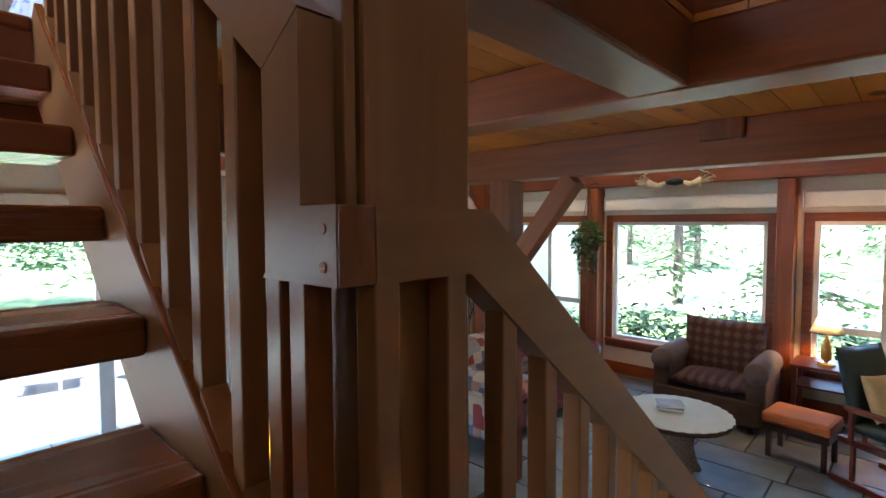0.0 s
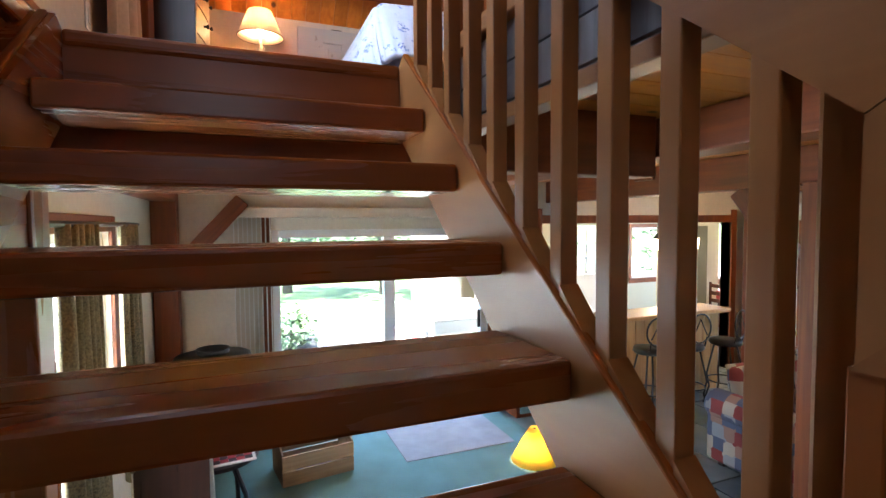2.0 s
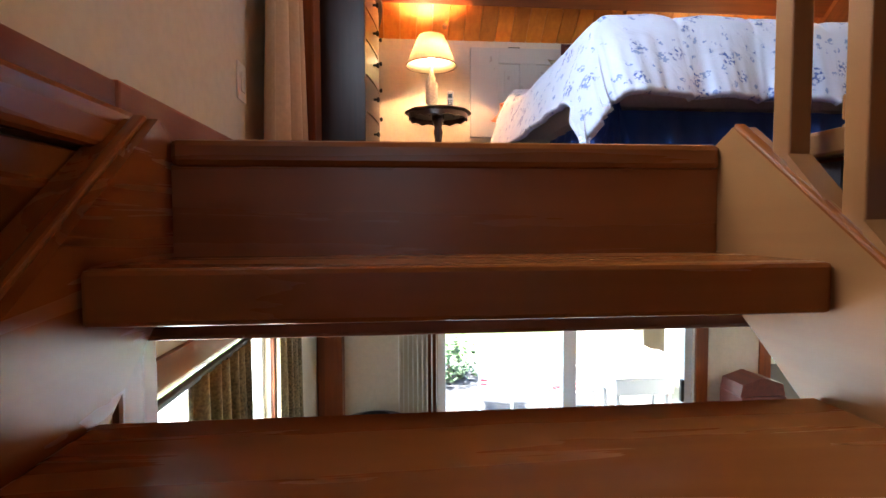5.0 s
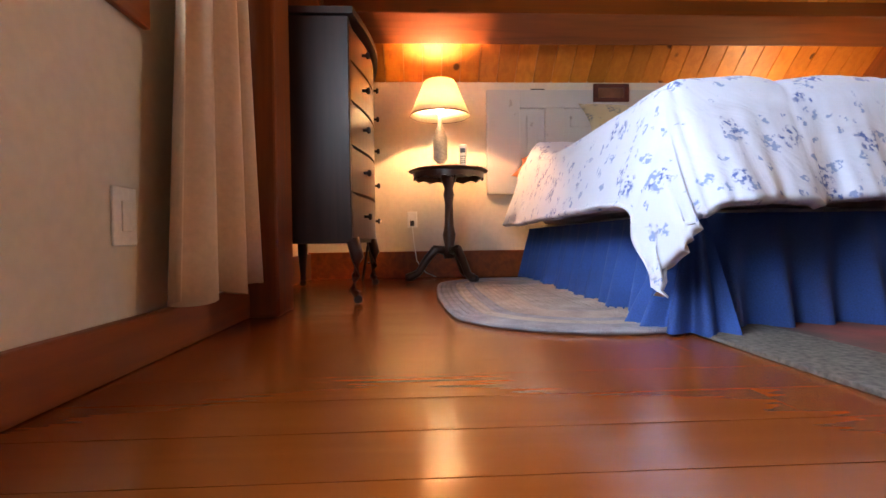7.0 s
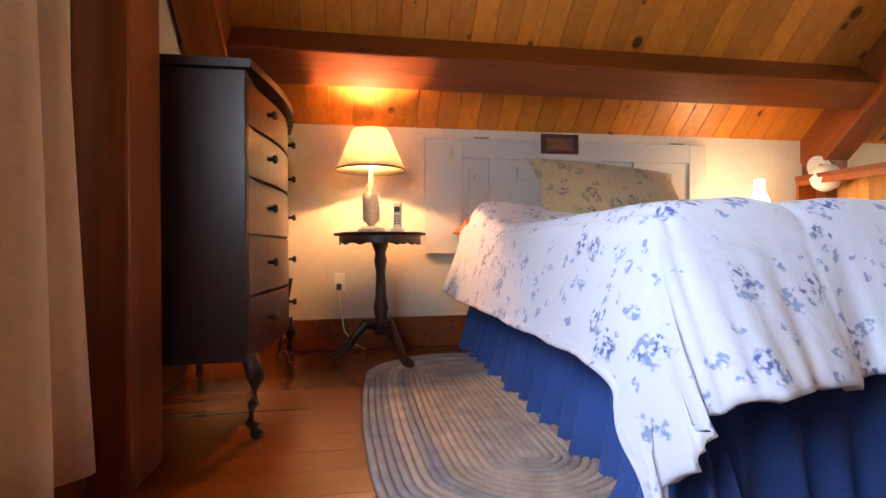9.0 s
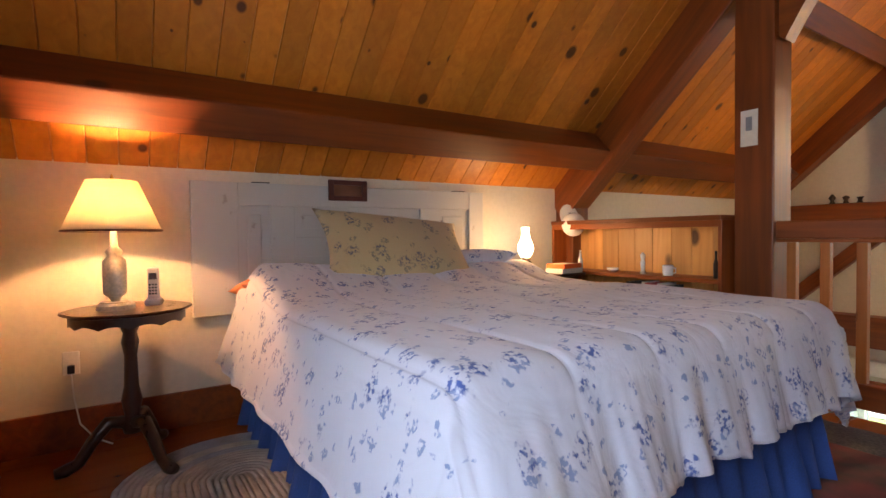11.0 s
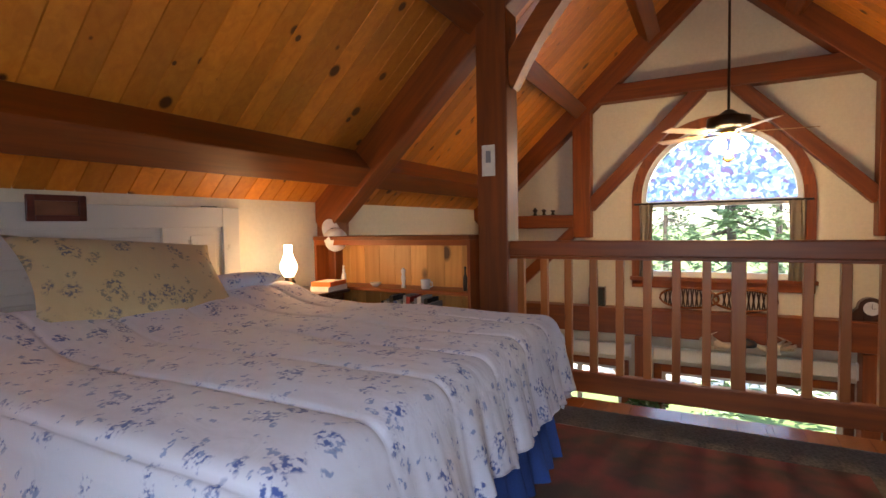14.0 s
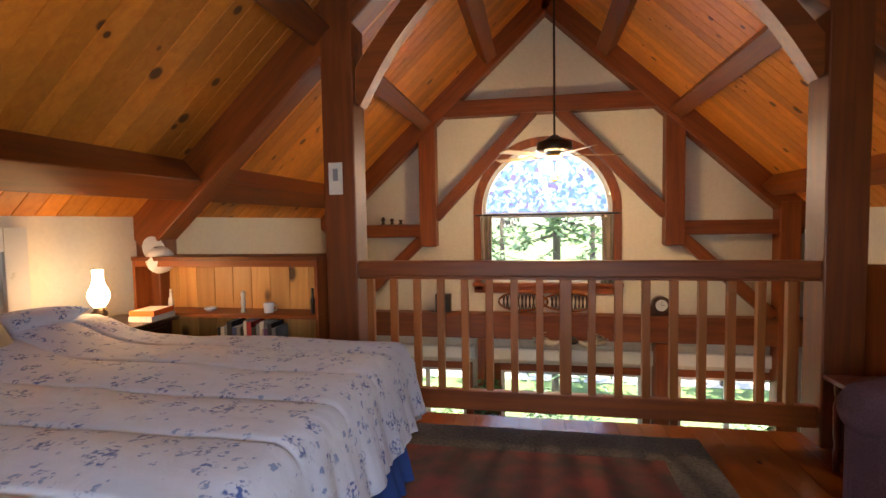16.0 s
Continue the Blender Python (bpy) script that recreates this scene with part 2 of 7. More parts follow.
wall("wall_west_knee", "x", XW - 0.15, 0.15, YS, YN, 2.6, KNEE + 0.1, [], PLASTER, "cream plaster knee wall of the loft")
wall("wall_east", "x", XE, 0.15, YS, YN, 0, KNEE + 0.1, [], PLASTER, "cream plaster wall")
wall("wall_south", "y", YS - 0.15, 0.15, XW - 0.15, XE + 0.15, 0, KNEE, [(-3.75, -2.3, 0.85, 2.1), (-2.85, -1.6, 3.58, KNEE)], PLASTER, "cream plaster wall with a window")
wall("wall_south_furred", "y", YS, 0.15, -3.6, XE, 2.75, 4.9, [(-2.85, -1.6, 3.58, 4.45)], PLASTER, "cream plaster wall beside the stair")
wall("wall_north", "y", YN, 0.15, XW - 0.15, XE + 0.15, 0, KNEE, [(-4.5, -3.42, 0.48, 2.05), (-2.95, -1.17, 0.48, 2.05), (-0.75, 0.42, 0.48, 2.05), (RX - 0.82, RX + 0.82, 3.22, KNEE)], PLASTER, "cream plaster gable wall with three windows")
ARC = 0.82
for nm, y in (("wall_south_gable", YS - 0.15), ("wall_north_gable", YN)):
    if nm == "wall_north_gable":
        arch = [(RX + ARC * math.cos(math.pi * a / 24), KNEE + 0.06 + ARC * math.sin(math.pi * a / 24)) for a in range(25)]
        left = [(XW - 0.15, KNEE), (RX - ARC, KNEE), *[p for p in reversed(arch) if p[0] <= RX + 1e-6], (RX, RIDGE + 0.1)]
        right = [(XE + 0.15, KNEE), (RX + ARC, KNEE), *[p for p in arch if p[0] >= RX - 1e-6], (RX, RIDGE + 0.1)]
        for pts in (left, right):
            tagged(mesh_ob(nm, prism(pts, "y", y, y + 0.15), PLASTER), "cream plaster gable round the arched window", "wall", "", "structure")
    else:
        pts = [(XW - 0.15, KNEE), (-2.85, KNEE), (-2.85, 4.45), (-1.6, 4.45), (-1.6, KNEE), (XE + 0.15, KNEE), (RX, RIDGE + 0.1)]
        tagged(mesh_ob(nm, prism(pts, "y", y, y + 0.15), PLASTER), "cream plaster gable wall", "wall", "", "structure")
# loft deck with the stair opening
LOFT = ((XW, NOSE - 0.02, YS, BENT + 0.11), (NOSE - 0.02, -0.46, STR + 0.12, BENT + 0.11), (-0.46, XE, 1.45, BENT + 0.11))
bm = bmesh.new()
for x0, x1, y0, y1 in LOFT:
    add_box(bm, x0, x1, y0, y1, L - 0.06, L - 0.022)
loft = tagged(mesh_ob("loft_floor", bm, FLOORWOOD), "varnished knotty pine loft floor", "floor", "", "structure")
bm = bmesh.new()
for x0, x1, y0, y1 in LOFT:
    n = max(1, round((x1 - x0) / 0.14))
    for i in range(n):
        add_box(bm, x0 + (x1 - x0) * i / n + 0.002, x0 + (x1 - x0) * (i + 1) / n - 0.002, y0, y1 - 0.01, L - 0.085, L - 0.062)
tagged(mesh_ob("ceiling_under_loft", bm, CEILING_Y), "golden pine boards under the loft", "ceiling", "", "structure")
for nm, x0, x1 in (("ceiling_west", XW - 0.3, RX), ("ceiling_east", RX, XE + 0.3)):
    bm = bmesh.new()
    n = 58
    for i in range(n):
        y0 = YS - 0.1 + (YN - YS + 0.2) * i / n
        y1 = YS - 0.1 + (YN - YS + 0.2) * (i + 1) / n
        up = lambda x: KNEE + SLOPE * ((x - XW) if nm == "ceiling_west" else (XE - x))
        g = 0.004
        cols = [(y0, 0.012), (y0 + g, 0.0), (y1 - g, 0.0), (y1, 0.012)]
        rows = [[bm.verts.new((x, y, up(x) + dz)) for y, dz in cols] for x in (x0, x1)]
        for k in range(3):
            bm.faces.new((rows[0][k], rows[0][k + 1], rows[1][k + 1], rows[1][k]))
    bmesh.ops.recalc_face_normals(bm, faces=bm.faces)
    tagged(mesh_ob(nm, bm, CEILING), "knotty golden pine board ceiling under the roof", "ceiling", "", "structure")
ROOF = paint("roof_shingle", (0.10, 0.10, 0.10), 0.9)
lo, hi = KNEE + SLOPE * -0.6, RIDGE
tagged(mesh_ob("roof", prism([(XW - 0.6, lo + 0.03), (RX, hi + 0.03), (XE + 0.6, lo + 0.03), (XE + 0.6, lo + 0.2), (RX, hi + 0.25), (XW - 0.6, lo + 0.2)], "y", YS - 0.5, YN + 0.5), ROOF), "grey shingle roof over the house", "roof", "", "structure")


def timber(name, a, b, w, h, label, axis="X", bevel=0.01, up=(0, 0, 1), mat=None, category="beam"):
    return beam(name, a, b, w, h, mat or TIMBER[axis], None, label, category, "structure", bevel, "", up)


# ---- timber frame ----
PW = 0.22
for x in (-3.76, -0.78):
    timber("post", (x, BENT, L - 0.2), (x, BENT, roof_z(x) - 0.02), PW, PW, "square reddish-brown timber post from loft to rafter", category="post")
timber("post", (-2.30, BENT, 0), (-2.30, BENT, 2.38), 0.19, 0.19, "reddish timber post under the loft beam", category="post")
timber("brace", (-2.22, BENT, 1.72), (-1.72, BENT, 2.36), 0.12, 0.14, "slanting timber brace under the loft beam")
timber("brace", (-2.38, BENT, 1.72), (-2.88, BENT, 2.36), 0.12, 0.14, "slanting timber brace under the loft beam")
for y in (BENT, YN - 0.11, YS + 0.12):
    for xe in (XW, XE):
        deep = 0.27 if y == BENT else 0.24
        timber("rafter", (xe, y, KNEE - deep * 0.63), (RX, y, RIDGE - deep * 0.63), 0.2, deep, "heavy reddish timber rafter")
timber("tie_beam", (XW, BENT + 0.012, 2.49), (XE, BENT + 0.012, 2.49), 0.18, 0.25, "heavy knotty timber beam carrying the loft")
timber("tie_beam", (XW, YN - 0.1, 2.67), (XE, YN - 0.1, 2.67), 0.2, 0.32, "heavy timber beam across the gable wall")
timber("header_beam", (XW, 1.53, 2.52), (XE, 1.53, 2.52), 0.19, 0.18, "timber beam along the stair opening")
timber("trimmer_beam", (-0.55, 0.46, 2.52), (-0.55, 1.43, 2.52), 0.18, 0.18, "timber beam beside the stair opening")
timber("header_beam", (NOSE - 0.10, STL - 0.2, 2.49), (NOSE - 0.10, 1.43, 2.49), 0.14, 0.30, "dark timber header under the loft edge")
timber("tie_beam", (XW, YS + 0.11, 2.47), (-3.5, YS + 0.11, 2.47), 0.2, 0.26, "timber beam along the end wall")
for x in (-4.92, -3.92, -3.08, -1.64, -0.80, 0.20):
    n = Vector((-SLOPE, 0, 1)) if x < RX else Vector((SLOPE, 0, 1))
    sag, wide = (0.15, 0.20) if x == -4.92 else (0.11, 0.17)
    timber("purlin", (x, YS, roof_z(x) - sag), (x, YN, roof_z(x) - sag), wide, wide + 0.02, "heavy reddish timber purlin under the boards", up=n)
yb = YN - 0.11
timber("collar_tie", (-3.95, yb, 5.46), (-0.77, yb, 5.46), 0.164, 0.2, "reddish timber collar tie across the gable")
for sgn in (-1, 1):
    qx = RX + sgn * 1.51
    timber("queen_post", (qx, yb, 3.70), (qx, yb, roof_z(qx) - 0.15), 0.176, 0.22, "reddish timber queen post with pegged joints", category="post")
    timber("hammer_beam", (qx, yb, 3.91), (RX + sgn * 2.9, yb, 3.91), 0.158, 0.17, "short reddish timber hammer beam")
    timber("brace", (qx - sgn * 0.08, yb, 4.08), (RX + sgn * 0.16, yb, 5.40), 0.12, 0.15, "slanting timber brace above the arched window")
    timber("brace", (qx + sgn * 0.05, yb, 3.84), (RX + sgn * 2.62, yb, 2.85), 0.12, 0.14, "slanting timber brace below the hammer beam")
    timber("post", (RX + sgn * 2.75, yb, 0), (RX + sgn * 2.75, yb, 4.2), 0.214, 0.22, "reddish timber post in the gable wall", category="post")
for x in (-3.16, -0.98):
    timber("post", (x, YN - 0.08, 0), (x, YN - 0.08, 2.5), 0.24, 0.16, "reddish timber post between the windows", category="post")
timber("post", (-3.66, -0.93, L), (-3.66, -0.93, roof_z(-3.66) - 0.05), 0.22, 0.22, "dark reddish timber post beside the curtain", category="post")
timber("post", (XW + 0.11, YS + 0.11, 0), (XW + 0.11, YS + 0.11, 2.4), 0.2, 0.2, "dark timber corner post", category="post")
timber("brace", (XW + 0.11, YS + 0.2, 1.75), (XW + 0.11, -0.35, 2.36), 0.12, 0.14, "slanting timber brace in the corner")
timber("post", (XW + 0.10, BENT, L), (XW + 0.10, BENT, KNEE), 0.19, 0.19, "reddish timber wall post at the rafter foot", category="post")


def curved_brace(x0, z0, x1, z1, y, bulge):
    """A curved brace in a bent, as a band between two arcs."""
    n, pts, inner = 12, [], []
    d = Vector((x1 - x0, 0, z1 - z0))
    side = Vector((-d.z, 0, d.x)).normalized() * (1 if x1 > x0 else -1)
    for i in range(n + 1):
        t = i / n
        c = Vector((x0, 0, z0)) + d * t
        arc = math.sin(math.pi * t) * bulge
        pts.append((c.x + side.x * (arc + 0.0), c.z + side.z * arc))
        inner.append((c.x + side.x * (0.17 + arc * 0.35), c.z + side.z * (0.17 + arc * 0.35)))
    ob = mesh_ob("curved_brace", prism(pts + list(reversed(inner)), "y", y - 0.06, y + 0.06), TIMBER["X"])
    return tagged(ob, "dark curved timber brace from post to collar", "brace", "", "structure")


curved_brace(-3.62, 4.80, -2.95, 5.62, BENT, 0.06)
curved_brace(-0.92, 4.80, -1.60, 5.62, BENT, 0.06)
timber("collar_tie", (-3.55, BENT, 5.72), (-1.17, BENT, 5.72), 0.16, 0.2, "reddish timber collar tie above the loft rail")

# trim and baseboards
WT = TIMBER
tagged(mesh_ob("baseboard_loft_south", box(-3.55, NOSE - 0.03, -0.949, -0.92, L + 0.001, 2.812, 0.006), TIMBER["X"]), "wide reddish wooden baseboard under the loft window", "baseboard", "", "structure")
for nm, b in (("baseboard_west", (XW, XW + 0.02, YS, BENT, L, L + 0.19)), ("baseboard_south", (NOSE - 0.029, XE, -0.949, -0.925, 2.752, 2.808)), ("baseboard_dresser", (XW, -3.5, YS, YS + 0.02, L, L + 0.18)), ("baseboard_north", (XW, XE, YN - 0.02, YN, 0, 0.16)), ("baseboard_lower_west", (XW, XW + 0.02, YS, -0.14, 0, 0.14))):
    tagged(mesh_ob(nm, box(*b, 0.004), TIMBER["X"]), "dark reddish wooden baseboard", "baseboard", "", "structure")
tagged(mesh_ob("trim_stair_rim", box(NOSE - 0.029, XE, -0.949, -0.885, 2.672, 2.75, 0.012), STAIR["X"]), "dark stained wooden cap along the stair wall", "trim", "", "structure")
tagged(mesh_ob("trim_stair_panel", box(NOSE, XE, -0.96, -0.912, 2.0, 2.665, 0.004), STAIR["X"]), "dark stained wooden panel beside the stair", "trim", "", "structure")
BARN = wood("grey_barn_board", (0.20, 0.185, 0.19), (0.085, 0.075, 0.082), 0.7, "Z", grain=0.9, vary=0.35)
fascia = tagged(mesh_ob("trim_loft_fascia", box(NOSE, -0.46, STR + 0.125, STR + 0.145, 2.44, 2.66), BARN), "grey weathered boards on the loft edge", "trim", "", "structure")
for k in range(11):
    x = NOSE + 0.01 + k * 0.14
    for z0, z1 in ((2.455, 2.552), (2.556, 2.655)):
        mesh_ob("board", box(x, x + 0.136, STR + 0.11, STR + 0.124, z0, z1, 0.002), BARN, fascia)
tagged(mesh_ob("trim_fascia_foot", box(NOSE, -0.46, STR + 0.09, STR + 0.15, 2.40, 2.438, 0.004), PALE["X"]), "pale pine strip under the grey boards", "trim", "", "structure")
tagged(mesh_ob("trim_loft_edge", box(NOSE, -0.46, STR + 0.085, STR + 0.165, 2.662, 2.706, 0.006), PALE["X"]), "pale pine nosing along the loft edge", "trim", "", "structure")

# ---- windows ----
GLASS, gn, gl, gp = material("window_glass")
gp.inputs["Transmission Weight"].default_value = 1.0
gp.inputs["Roughness"].default_value, gp.inputs["IOR"].default_value = 0.0, 1.02
VINYL = paint("white_vinyl", (0.75, 0.76, 0.76), 0.4, vary=0.03)


def pane(bm, parent, name="pane"):
    ob = part(name, bm, GLASS, parent)
    ob.visible_shadow = False
    return ob


def window(name, axis, at, out, u0, u1, z0, z1, mullions=(), transoms=(), trim=None, sash=0.045, sill=True, label="window with a white frame and a reddish wooden casing"):
    """A framed window in a wall; out is the sign of the outward way along the axis."""
    w = thing(name, label, "window", "", "structure")
    trim = trim or TIMBER["X"]

    def b(ua, ub, da, db, za, zb, bev=0.004):
        lo, hi = sorted((at + out * da, at + out * db))
        return box(lo, hi, ua, ub, za, zb, bev) if axis == "x" else box(ua, ub, lo, hi, za, zb, bev)
    for ua, ub, za, zb in ((u0, u0 + sash, z0, z1), (u1 - sash, u1, z0, z1), (u0 + sash, u1 - sash, z0, z0 + sash), (u0 + sash, u1 - sash, z1 - sash, z1)):
        part("window_frame", b(ua, ub, 0.03, 0.10, za, zb), VINYL, w)
    for u in mullions:
        part("mullion", b(u - 0.03, u + 0.03, 0.04, 0.09, z0 + sash, z1 - sash), VINYL, w)
    for ua, ub, z in transoms:
        part("transom", b(ua, ub, 0.035, 0.095, z - 0.035, z + 0.035), VINYL, w)
    pane(b(u0 + sash, u1 - sash, 0.062, 0.068, z0 + sash, z1 - sash, 0), w)
    c = 0.09
    for ua, ub, za, zb in ((u0 - c, u0, z0, z1 + c), (u1, u1 + c, z0, z1 + c), (u0, u1, z1, z1 + c)):
        part("casing", b(ua, ub, -0.022, -0.002, za, zb), trim, w)
    if sill:
        part("window_sill", b(u0 - c, u1 + c, -0.06, 0.03, z0 - 0.035, z0 - 0.001), trim, w)
        part("apron", b(u0 - c, u1 + c, -0.02, -0.002, z0 - 0.12, z0 - 0.037), trim, w)
    return w


window("window_1", "y", YN, 1, -2.95, -1.17, 0.48, 2.05)
window("window_2", "y", YN, 1, -0.75, 0.42, 0.48, 2.05, (-0.17,), ((-0.70, -0.2, 0.92), (-0.14, 0.37, 0.92)))
window("window_3", "y", YN, 1, -4.5, -3.42, 0.48, 2.05, (-3.96,), ((-4.46, -3.99, 0.92), (-3.93, -3.47, 0.92)))
window("window_4", "y", YS, -1, -3.75, -2.3, 0.85, 2.1, (-3.02,), ((-3.70, -3.05, 1.5), (-2.99, -2.35, 1.5)))
window("window_5", "y", -0.95, -1, -2.85, -1.6, 3.58, 4.45, (-2.22,))
for k, (u0, u1) in enumerate(((-3.06, -1.06), (-0.86, 0.55), (-4.6, -3.30))):
    shade = thing("roller_blind", "white rolled-up roller blind above a window", "blind", "blinds above the windows")
    part("cassette", box(u0 + 0.02, u1 - 0.02, YN - 0.07, YN - 0.005, 2.2, 2.36, 0.01), WHITE, shade)
    part("end_cap", box(u0, u0 + 0.018, YN - 0.072, YN - 0.004, 2.19, 2.37, 0.004), VINYL, shade)
    part("end_cap", box(u1 - 0.018, u1, YN - 0.072, YN - 0.004, 2.19, 2.37, 0.004), VINYL, shade)

# arched window
STAIN, sn, sl, sp = material("patterned_blue_glass")
svor = sn.new("ShaderNodeTexVoronoi")
svor.inputs["Scale"].default_value = 30
stex = sn.new("ShaderNodeTexCoord")
swarp = sn.new("ShaderNodeTexNoise")
swarp.inputs["Scale"].default_value = 9
smix = sn.new("ShaderNodeMixRGB")
smix.inputs[0].default_value = 0.12
sl.new(stex.outputs["Object"], swarp.inputs["Vector"])
sl.new(stex.outputs["Object"], smix.inputs[1])
sl.new(swarp.outputs["Color"], smix.inputs[2])
sl.new(smix.outputs[0], svor.inputs["Vector"])
sramp = sn.new("ShaderNodeValToRGB")
sramp.color_ramp.interpolation = "CONSTANT"
sramp.color_ramp.elements[0].color = (0.38, 0.45, 0.67, 1)
sramp.color_ramp.elements[1].position, sramp.color_ramp.elements[1].color = 0.34, (0.60, 0.73, 0.95, 1)
for pos, col in ((0.22, (0.48, 0.60, 0.86, 1)), (0.5, (0.90, 0.92, 0.96, 1)), (0.62, (0.46, 0.50, 0.76, 1)), (0.72, (0.84, 0.90, 0.96, 1)), (0.88, (0.50, 0.38, 0.52, 1))):
    e = sramp.color_ramp.elements.new(pos)
    e.color = col
ssep = sn.new("ShaderNodeSeparateColor")
sl.new(svor.outputs["Color"], ssep.inputs[0])
sl.new(ssep.outputs[0], sramp.inputs[0])
strans = sn.new("ShaderNodeBsdfTranslucent")
sclear = sn.new("ShaderNodeBsdfTransparent")
sl.new(sramp.outputs[0], strans.inputs[0])
sl.new(sramp.outputs[0], sclear.inputs[0])
sboth = sn.new("ShaderNodeMixShader")
sboth.inputs[0].default_value = 0.75
sl.new(sclear.outputs[0], sboth.inputs[1])
sl.new(strans.outputs[0], sboth.inputs[2])
sl.new(sboth.outputs[0], sn["Material Output"].inputs[0])
aw = thing("window_6", "arched window with a blue patterned top and wooden casing", "window", "", "structure")
SPZ = KNEE + 0.06


def arch_band(r0, r1, y0, y1, foot=None, n=28):
    outer = [(RX + r1 * math.cos(math.pi * a / n), SPZ + r1 * math.sin(math.pi * a / n)) for a in range(n + 1)]
    inner = [(RX + r0 * math.cos(math.pi * a / n), SPZ + r0 * math.sin(math.pi * a / n)) for a in range(n, -1, -1)]
    bm = bmesh.new()
    for i in range(n):
        q = [outer[i], outer[i + 1], inner[n - i - 1], inner[n - i]]
        lo_ = [bm.verts.new((u, y0, v)) for u, v in q]
        hi_ = [bm.verts.new((u, y1, v)) for u, v in q]
        for f in (lo_, list(reversed(hi_)), [lo_[1], lo_[0], hi_[0], hi_[1]], [lo_[3], lo_[2], hi_[2], hi_[3]]):
            bm.faces.new(f)
    if foot is not None:
        for sgn in (-1, 1):
            xa, xb = sorted((RX + sgn * r0, RX + sgn * r1))
            add_box(bm, xa, xb, y0, y1, foot, SPZ)
    bmesh.ops.recalc_face_normals(bm, faces=bm.faces)
    return bm


part("casing", arch_band(0.82, 0.93, YN - 0.03, YN - 0.002, 3.12), TIMBER["Z"], aw)
part("window_frame", arch_band(0.77, 0.818, YN + 0.03, YN + 0.1, 3.22), VINYL, aw)
part("window_sill", box(RX - 0.95, RX + 0.95, YN - 0.07, YN + 0.03, 3.17, 3.215, 0.004), TIMBER["X"], aw)
part("apron", box(RX - 0.93, RX + 0.93, YN - 0.03, YN - 0.002, 3.08, 3.168, 0.004), TIMBER["X"], aw)
part("transom", box(RX - 0.77, RX + 0.77, YN + 0.03, YN + 0.1, SPZ - 0.10, SPZ - 0.03, 0.004), VINYL, aw)
part("lower_rail", box(RX - 0.77, RX + 0.77, YN + 0.03, YN + 0.1, 3.22, 3.28, 0.004), VINYL, aw)
pane(box(RX - 0.765, RX + 0.765, YN + 0.06, YN + 0.066, 3.28, SPZ - 0.10), aw)
half = [(RX + 0.768 * math.cos(math.pi * a / 28), SPZ - 0.03 + 0.768 * math.sin(math.pi * a / 28)) for a in range(29)]
st = part("patterned_pane", prism(half, "y", YN + 0.058, YN + 0.064), STAIN, aw, "blue floral patterned arched pane")
st.visible_shadow = False
TAUPE = paint("taupe_curtain", (0.24, 0.20, 0.16), 0.9, vary=0.12, scale=14, bump=0.2)
TAN = paint("tan_curtain", (0.60, 0.42, 0.265), 0.85, vary=0.04, scale=5, bump=0.04)
OLIVE = paint("olive_brocade", (0.21, 0.17, 0.085), 0.85, vary=0.35, scale=9, bump=0.3)


def curtain(name, label, u0, u1, y, z0, z1, folds, depth, mat, gather=1.0, seed=0, rod=None):
    """A hanging curtain along x: a sheet with folds that open towards the hem."""
    th = thing(name, label, "curtain")
    bm = bmesh.new()
    nu, nz = folds * 10, 14
    mid = (u0 + u1) / 2
    grid = []
    for j in range(nz + 1):
        t = j / nz
        wide = gather + (1 - gather) * (1 - t)
        row = []
        for i in range(nu + 1):
            u = i / nu
            ph = 2 * math.pi * folds * u + seed
            x = mid + (u - 0.5) * (u1 - u0) * wide + 0.012 * math.sin(ph * 0.5 + t * 3)
            yy = y + depth * (0.55 + 0.45 * (1 - t)) * math.sin(ph) * (0.7 + 0.3 * math.sin(3 * u + seed))
            row.append(bm.verts.new((x, yy, z0 + (z1 - z0) * t + 0.012 * math.sin(ph * 0.7) * (1 - t))))
        grid.append(row)
    for j in range(nz):
        for i in range(nu):
            bm.faces.new((grid[j][i], grid[j][i + 1], grid[j + 1][i + 1], grid[j + 1][i]))
    cloth = part("cloth", bm, mat, th, "", True)
    mod = cloth.modifiers.new("thick", "SOLIDIFY")
    mod.thickness = 0.004
    if rod:
        bmr = bmesh.new()
        bmesh.ops.create_cone(bmr, cap_ends=True, segments=12, radius1=0.012, radius2=0.012, depth=rod[1] - rod[0], matrix=Matrix.Translation(((rod[0] + rod[1]) / 2, y, z1)) @ Matrix.Rotation(math.pi / 2, 4, "Y"))
        part("rod", bmr, BLACK, th)
    return th


curtain("curtain", "narrow taupe curtain at the arched window", RX - 0.84, RX - 0.68, YN - 0.06, 3.2, SPZ - 0.06, 3, 0.025, TAUPE, rod=(RX - 0.9, RX + 0.9))
curtain("curtain", "narrow taupe curtain at the arched window", RX + 0.68, RX + 0.84, YN - 0.06, 3.2, SPZ - 0.06, 3, 0.025, TAUPE)
curtain("curtain", "tan cloth curtain hanging beside the loft window", -3.40, -2.87, -0.865, 2.83, 4.5, 3, 0.05, TAN, 0.5, 0.6, rod=(-3.5, -1.5))
curtain("curtain", "olive brocade curtain at the lower window", -2.98, -2.45, YS + 0.12, 0.72, 2.14, 6, 0.04, OLIVE, 0.9, rod=(-3.95, -2.1))
curtain("curtain", "olive brocade curtain tied back in the corner", -3.85, -3.40, YS + 0.12, 0.72, 2.14, 4, 0.04, OLIVE, 0.9, 1.0)

